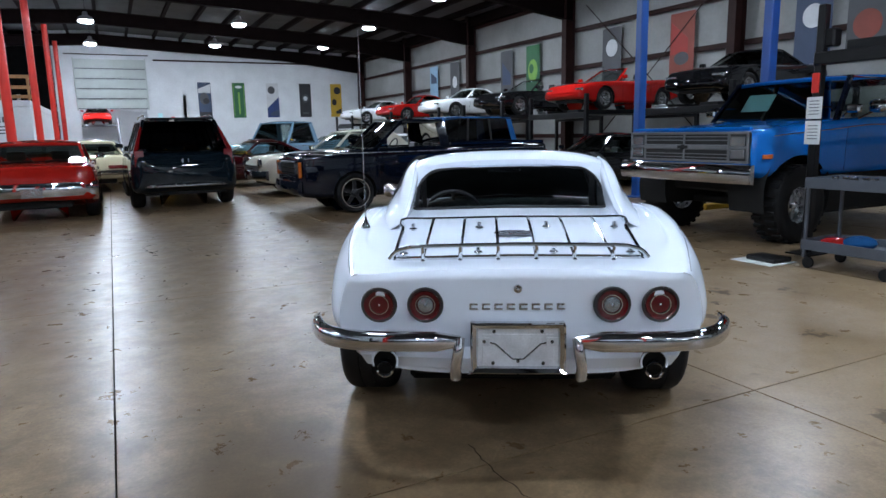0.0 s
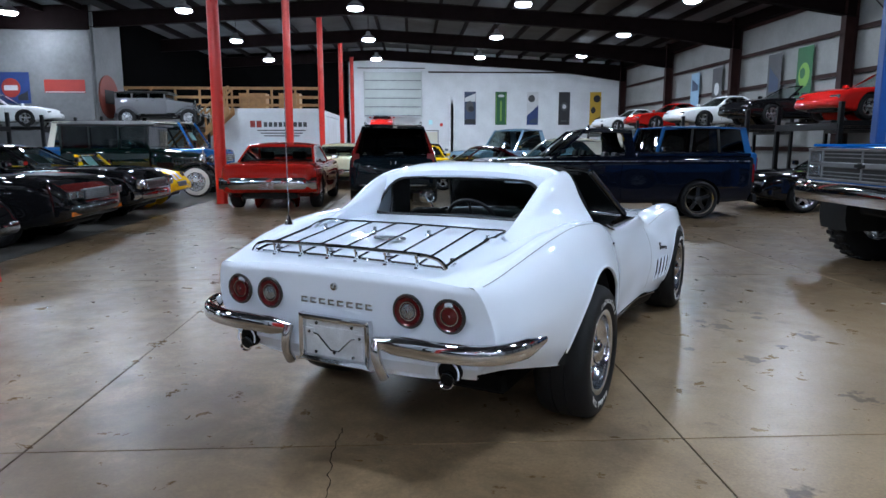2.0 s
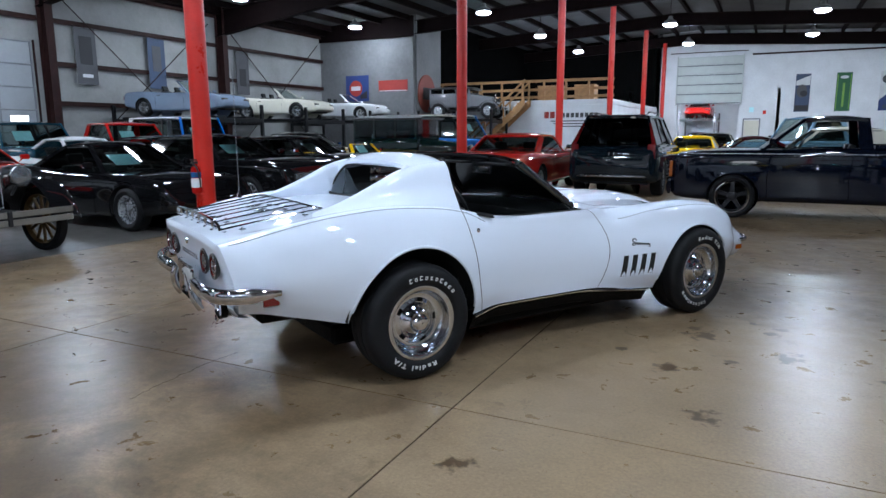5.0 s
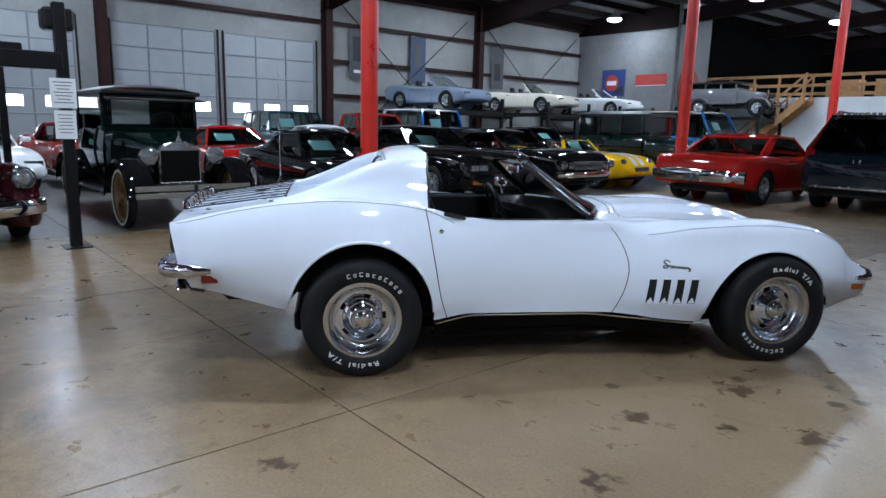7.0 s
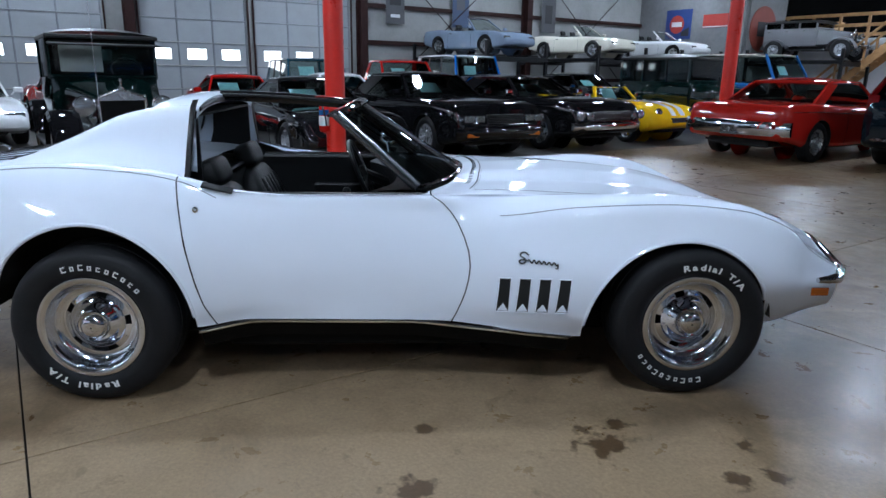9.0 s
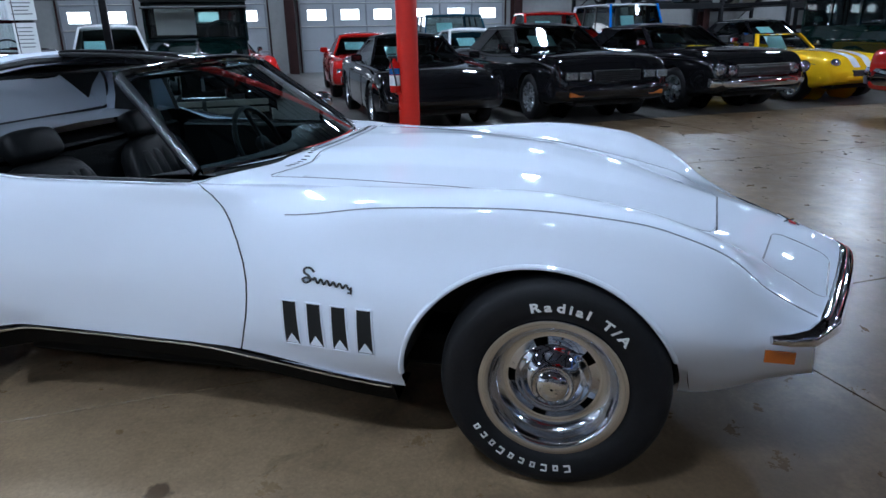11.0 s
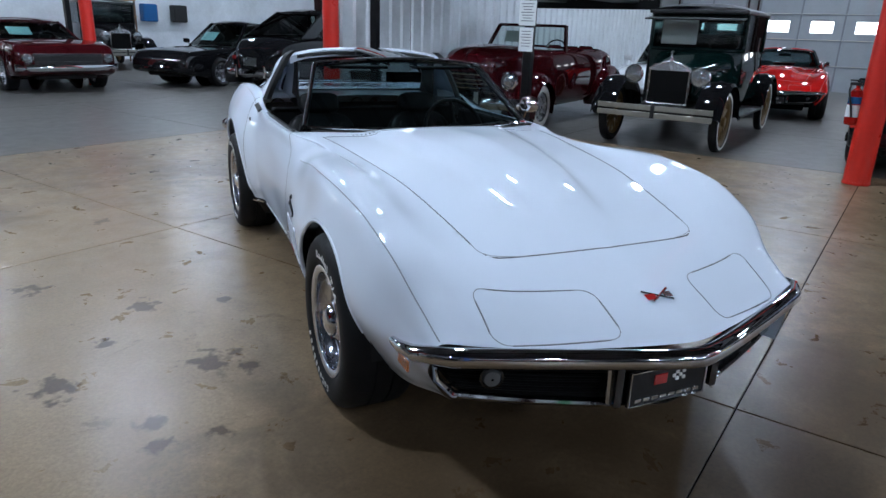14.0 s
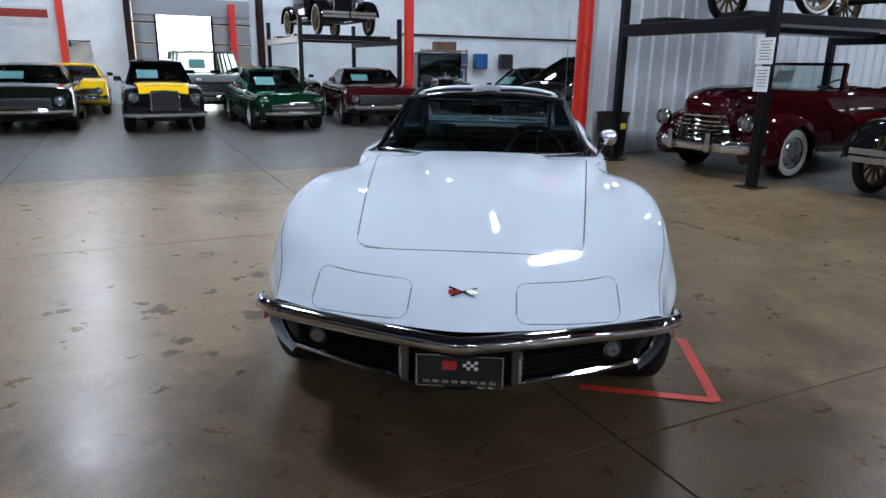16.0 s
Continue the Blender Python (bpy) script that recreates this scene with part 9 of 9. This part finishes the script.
# ---- banners, signs, bracing ----
def banner(x0, x1, z0, z1, y, mats, label, wall):
    """A hung vinyl banner with coloured fields."""
    b_ = thing("banner", label, "banner", None, "wall banners")
    w_, h_ = x1 - x0, z1 - z0
    def at_(u, z, dw, dh, dy, mat, nm, form=""):
        if wall in "ns":
            m_ = pose((x0 + x1) / 2, y + dy * (1 if wall == "s" else -1), (z0 + z1) / 2)
        else:
            m_ = pose(y + dy * (1 if wall == "w" else -1), (x0 + x1) / 2, (z0 + z1) / 2, 0, 0, 90)
        if form == "oval":
            ring_ = [(u + dw / 2 * math.cos(a), z + dh / 2 * math.sin(a)) for a in np.linspace(0, 2 * math.pi, 25)[:-1]]
        elif form == "slant":
            ring_ = [(u - dw / 2, z - dh / 2), (u + dw / 2, z - dh / 2), (u + dw / 2, z + dh / 2), (u - dw / 2, z - dh * 0.05)]
        else:
            ring_ = [(u - dw / 2, z - dh / 2), (u + dw / 2, z - dh / 2), (u + dw / 2, z + dh / 2), (u - dw / 2, z + dh / 2)]
        part(nm, Shape().slab(ring_, 0.010, None, "y"), mat, b_, at=m_)
    at_(0, 0, w_, h_, 0, mats[0], "cloth")
    for k, (mat, u, z, dw, dh, *form) in enumerate(mats[1:]):
        at_(u * w_, z * h_, dw * w_, dh * h_, 0.008 + 0.003 * k, mat, "printed_field", form[0] if form else "")
    return b_


INK = {n: material(n + " banner ink", c, 0.6, var=0.12, scale=3) for n, c in (("navy", (0.03, 0.05, 0.10)), ("green", (0.015, 0.10, 0.035)), ("grey", (0.055, 0.056, 0.062)), ("white", (0.55, 0.56, 0.58)), ("yellow", (0.50, 0.31, 0.03)), ("blue", (0.014, 0.036, 0.14)), ("black", (0.015, 0.015, 0.018)), ("rust", (0.20, 0.04, 0.025)), ("lime", (0.16, 0.32, 0.05)), ("skyblue", (0.22, 0.36, 0.50)), ("red", (0.30, 0.028, 0.020)))}
NB = [(5.35, 6.15, ["navy", ("white", 0, .33, .94, .26, "slant"), ("grey", -.05, .05, .7, .34, "oval"), ("black", .1, -.02, .5, .16, "oval"), ("black", 0, -.40, .94, .14)]),
      (7.50, 8.30, ["green", ("lime", -.42, 0, .05, .9), ("lime", .42, 0, .05, .9), ("white", 0, .38, .55, .08, "oval"), ("lime", 0, -.08, .14, .62)]),
      (9.72, 10.52, ["white", ("grey", -.1, .30, .6, .22, "oval"), ("blue", 0, -.20, 1, .60, "slant"), ("navy", .1, -.36, .7, .18, "slant")]),
      (11.95, 12.75, ["black", ("grey", 0, .06, .62, .26, "oval"), ("white", 0, .06, .34, .13, "oval"), ("grey", 0, -.38, .5, .05)]),
      (14.15, 14.95, ["yellow", ("black", .12, .30, .62, .22, "oval"), ("black", -.18, -.05, .42, .20, "oval"), ("black", .2, -.32, .5, .16, "slant")])]
for x0, x1, mats in NB:
    banner(x0, x1, 2.55, 4.80, NORTH - 0.02, [INK[mats[0]]] + [(INK[q[0]], *q[1:]) for q in mats[1:]], f"tall {mats[0]} banner with pale shapes on the white wall", "n")
for y, mats in ((16.0, ["rust", ("red", .1, .12, .7, .5, "slant"), ("grey", 0, -.2, .6, .2, "oval")]), (19.3, ["grey", ("white", 0, .15, .6, .3, "oval"), ("black", 0, -.3, .8, .2, "slant")]), (24.3, ["green", ("lime", 0, -.02, .7, .46, "oval"), ("green", .1, .02, .34, .2, "oval")]), (26.4, ["grey", ("navy", 0, 0, .7, .5, "slant")]), (31.5, ["grey", ("white", 0, 0, .5, .3, "oval")]), (34.0, ["skyblue", ("navy", 0, .2, .7, .3, "slant")]), (11.6, ["navy", ("white", 0, .1, .6, .3, "oval")]), (10.2, ["grey", ("rust", 0, -.1, .7, .35, "oval")])):
    banner(y - 0.5, y + 0.5, 2.9, 4.9, EAST - 0.146, [INK[mats[0]]] + [(INK[q[0]], *q[1:]) for q in mats[1:]], f"{mats[0]} banner hung on the girts", "e")
for y, mats in ((15.3, ["grey", ("black", 0, .1, .6, .5), ("white", 0, -.35, .5, .06)]), (18.3, ["navy", ("grey", 0, .1, .5, .5)]), (23.0, ["grey", ("black", 0, -.1, .5, .4)])):
    banner(y - 0.4, y + 0.4, 3.1, 5.0, WEST + 0.146, [INK[mats[0]]] + [(INK[q[0]], *q[1:]) for q in mats[1:]], f"{mats[0]} banner hung on the girts", "w")
banner(-16.0, -14.6, 3.0, 4.3, 29.07, [INK["blue"], (INK["red"], -.06, .0, .56, .62, "oval"), (INK["white"], -.06, .0, .40, .16), (INK["black"], .28, -.25, .3, .3, "slant")], "blue sign with a red and white emblem shape", "n")
banner(-14.0, -12.3, 3.45, 4.0, 29.07, [INK["red"], (INK["white"], 0, -.44, .96, .06)], "long red sign with a pale lower edge", "n")
rd = thing("round_sign", "round rusty red and dark sign on the wall", "sign", pose(-11.87, 30.3, 3.35))
part("disc", Shape().cyl(0.95, 0.05, (0, 0, 0), "x", 36), INK["rust"], rd)
part("emblem", Shape().box((0.012, 0.9, 0.6), (0.035, 0, 0), 0.004), INK["black"], rd)
wl = thing("wall_sign", "grey and red lettering bars on the white mezzanine wall", "sign", pose(0, 31.985, 0), "")
s = Shape()
for k in range(9):
    s.box((0.17, 0.01, 0.22), (-5.35 + 0.235 * k, 0, 2.2), 0.01)
part("letter_bar", s, INK["grey"], wl)
part("letter_bar", Shape().box((0.24, 0.012, 0.32), (-5.96, 0, 2.22), 0.01).box((0.24, 0.012, 0.32), (-5.66, 0, 2.22), 0.01), INK["red"], wl)
s = Shape()
for k in range(3):
    s.box((2.3 - 0.3 * k, 0.01, 0.05), (-4.6, 0, 1.92 - 0.13 * k), 0.004)
part("letter_bar", s, INK["grey"], wl)
banner(6.36, 9.6, 2.38, 2.95, SOUTH + 0.012, [INK["white"], (INK["red"], 0, .18, 1, .42)], "white flag-like banner with a red band", "s")
for xw, sgn, y0 in ((WEST, 1, 14.2), (WEST, 1, 29.0 - 7.2), (EAST, -1, 13.9)):
    br_ = thing("wall_brace", "crossed steel rods bracing the wall", "brace", pose(xw + sgn * 0.2, y0, 0), "", "structure")
    part("rod", Shape().tube([(0, 0.2, 0.3), (0, 6.8, 5.9)], 0.018, 6), STEEL_BROWN, br_)
    part("rod", Shape().tube([(0.04 * sgn, 6.8, 0.3), (0.04 * sgn, 0.2, 5.9)], 0.018, 6), STEEL_BROWN, br_)

# ---- mezzanine rail and stair ----
mz = thing("mezzanine_rail", "raw timber railing along the mezzanine edge", "railing", pose(0, 32.05, 2.955), "", "structure")
for k in range(9):
    part("rail_post", Shape().box((0.09, 0.09, 0.96), (-11.8 + 1.13 * k, 0, 0.48), 0.006), WOOD, mz)
for z in (0.15, 0.52, 0.94):
    part("rail_board", Shape().box((9.3, 0.04, 0.13), (-7.3, -0.06, z), 0.006), WOOD, mz)
stair = thing("stair", "raw timber stair up to the mezzanine", "stair", pose(-8.1, 31.2, 0), "", "structure")
for y in (-0.45, 0.45):
    part("stringer", Shape().slab([(-1.9, 0.0), (-1.6, 0.0), (1.4, 2.65), (1.4, 2.95), (1.25, 2.95)], 0.05, pose(0, y, 0)), WOOD, stair)
    part("handrail", Shape().tube([(-1.8, y, 1.0), (1.4, y, 3.9)], 0.05, 6), WOOD, stair)
    for k in range(4):
        x = -1.7 + 1.0 * k
        part("rail_post", Shape().box((0.08, 0.06, 1.0), (x, y, 0.55 + (x + 1.8) * 0.9), 0.006), WOOD, stair)
for k in range(15):
    part("tread", Shape().box((0.27, 0.88, 0.04), (-1.62 + 0.195 * k, 0, 0.19 + 0.185 * k), 0.006), WOOD, stair)
for k, (x, w_) in enumerate(((-10.8, 0.9), (-6.2, 1.3), (-4.4, 1.0))):
    cr = thing("crate", "brown wooden crate on the mezzanine", "crate", pose(x, 33.6, 2.955), "crates")
    part("crate_body", Shape().box((w_, 0.8, 0.75), (0, 0, 0.375), 0.01), WOOD, cr)
    part("lid", Shape().box((w_ + 0.04, 0.84, 0.04), (0, 0, 0.77), 0.006), WOOD, cr)

# ---- things along the southern wall ----
sh = thing("shelf_unit", "cluttered steel shelf with tools and boxes", "shelf", pose(-6.6, -15.6, 0))
for sx in (-1, 1):
    for sy in (-1, 1):
        part("upright", Shape().box((0.05, 0.05, 2.0), (sx * 0.8, sy * 0.28, 1.0), 0.006), DARK_WOOD, sh)
for z in (0.3, 0.9, 1.45, 1.95):
    part("shelf_board", Shape().box((1.7, 0.62, 0.04), (0, 0, z), 0.006), WOOD, sh)
for k, (x, z, w_, h_, mt) in enumerate(((-0.5, .92, .4, .3, MID_BLUE), (0.1, .92, .35, .4, BLACK_TRIM), (0.55, .92, .3, .25, IVORY), (-0.4, 1.47, .5, .25, ORANGE_RED), (0.35, 1.47, .45, .35, GREY), (0, 1.97, .8, .3, DARK_WOOD))):
    bx = thing("storage_box", "coloured storage box on the shelf", "box", pose(-6.6 + x, -15.6, z), "boxes on the shelf")
    part("box_body", Shape().box((w_, 0.45, h_), (0, 0, h_ / 2), 0.01), mt, bx)
for x, mt in ((-7.9, MID_BLUE), (-8.8, MID_BLUE), (-10.0, BLACK_TRIM)):
    dm = thing("wall_bin", "blue plastic bin hung on the back wall", "bin", pose(x, SOUTH + 0.2, 1.6), "wall bins")
    part("bin_body", Shape().box((0.55, 0.34, 0.6), (0, 0, 0), 0.04), mt, dm)


# ---- the floor, slab by slab ----
base = structure("floor", Shape().box((EAST - WEST + 0.6, NORTH - SOUTH + 10.6, 0.1), ((EAST + WEST) / 2, (NORTH + SOUTH) / 2 + 5, -0.0555), 0.001), JOINT, "sealed concrete floor cast in large slabs", "floor")
JX = [WEST - 0.3] + [2.885 + 3.008 * k for k in range(-6, 5)] + [EAST + 0.3]
JY = [SOUTH - 0.3, -12.6, -8.9, -5.2, -1.22] + [2.275 + 3.757 * k for k in range(0, 12)] + [NORTH + 0.3, NORTH + 9.3]
for x0, x1 in zip(JX, JX[1:]):
    for y0, y1 in zip(JY, JY[1:]):
        if x1 - x0 < 0.1 or y1 - y0 < 0.1:
            continue
        g, q = 0.0045, 0.0040
        s = Shape().box((x1 - x0 - 2 * g, y1 - y0 - 2 * q, 0.03), ((x0 + x1) / 2, (y0 + y1) / 2, -0.015), 0.001)
        part("slab", s, FLOOR_GREY if y1 < -1 or x1 < -2.9 else FLOOR_BEIGE, base)

# hairline crack behind the parked car
rnd = random.Random(11)
pts = []
for (ax_, ay_), (bx_, by_) in zip([(1.279, 2.461), (1.261, 2.246), (1.273, 1.882)], [(1.261, 2.246), (1.273, 1.882), (1.323, 1.596)]):
    for k in range(9):
        pts.append((ax_ + (bx_ - ax_) * k / 9 + rnd.uniform(-0.010, 0.010), ay_ + (by_ - ay_) * k / 9))
structure("floor_crack", Shape().grid([[(x - 0.0012 - 0.002 * rnd.random(), y, 0.004), (x + 0.0012 + 0.002 * rnd.random(), y, 0.004)] for x, y in pts]), JOINT, "ragged hairline crack in the concrete", "crack")
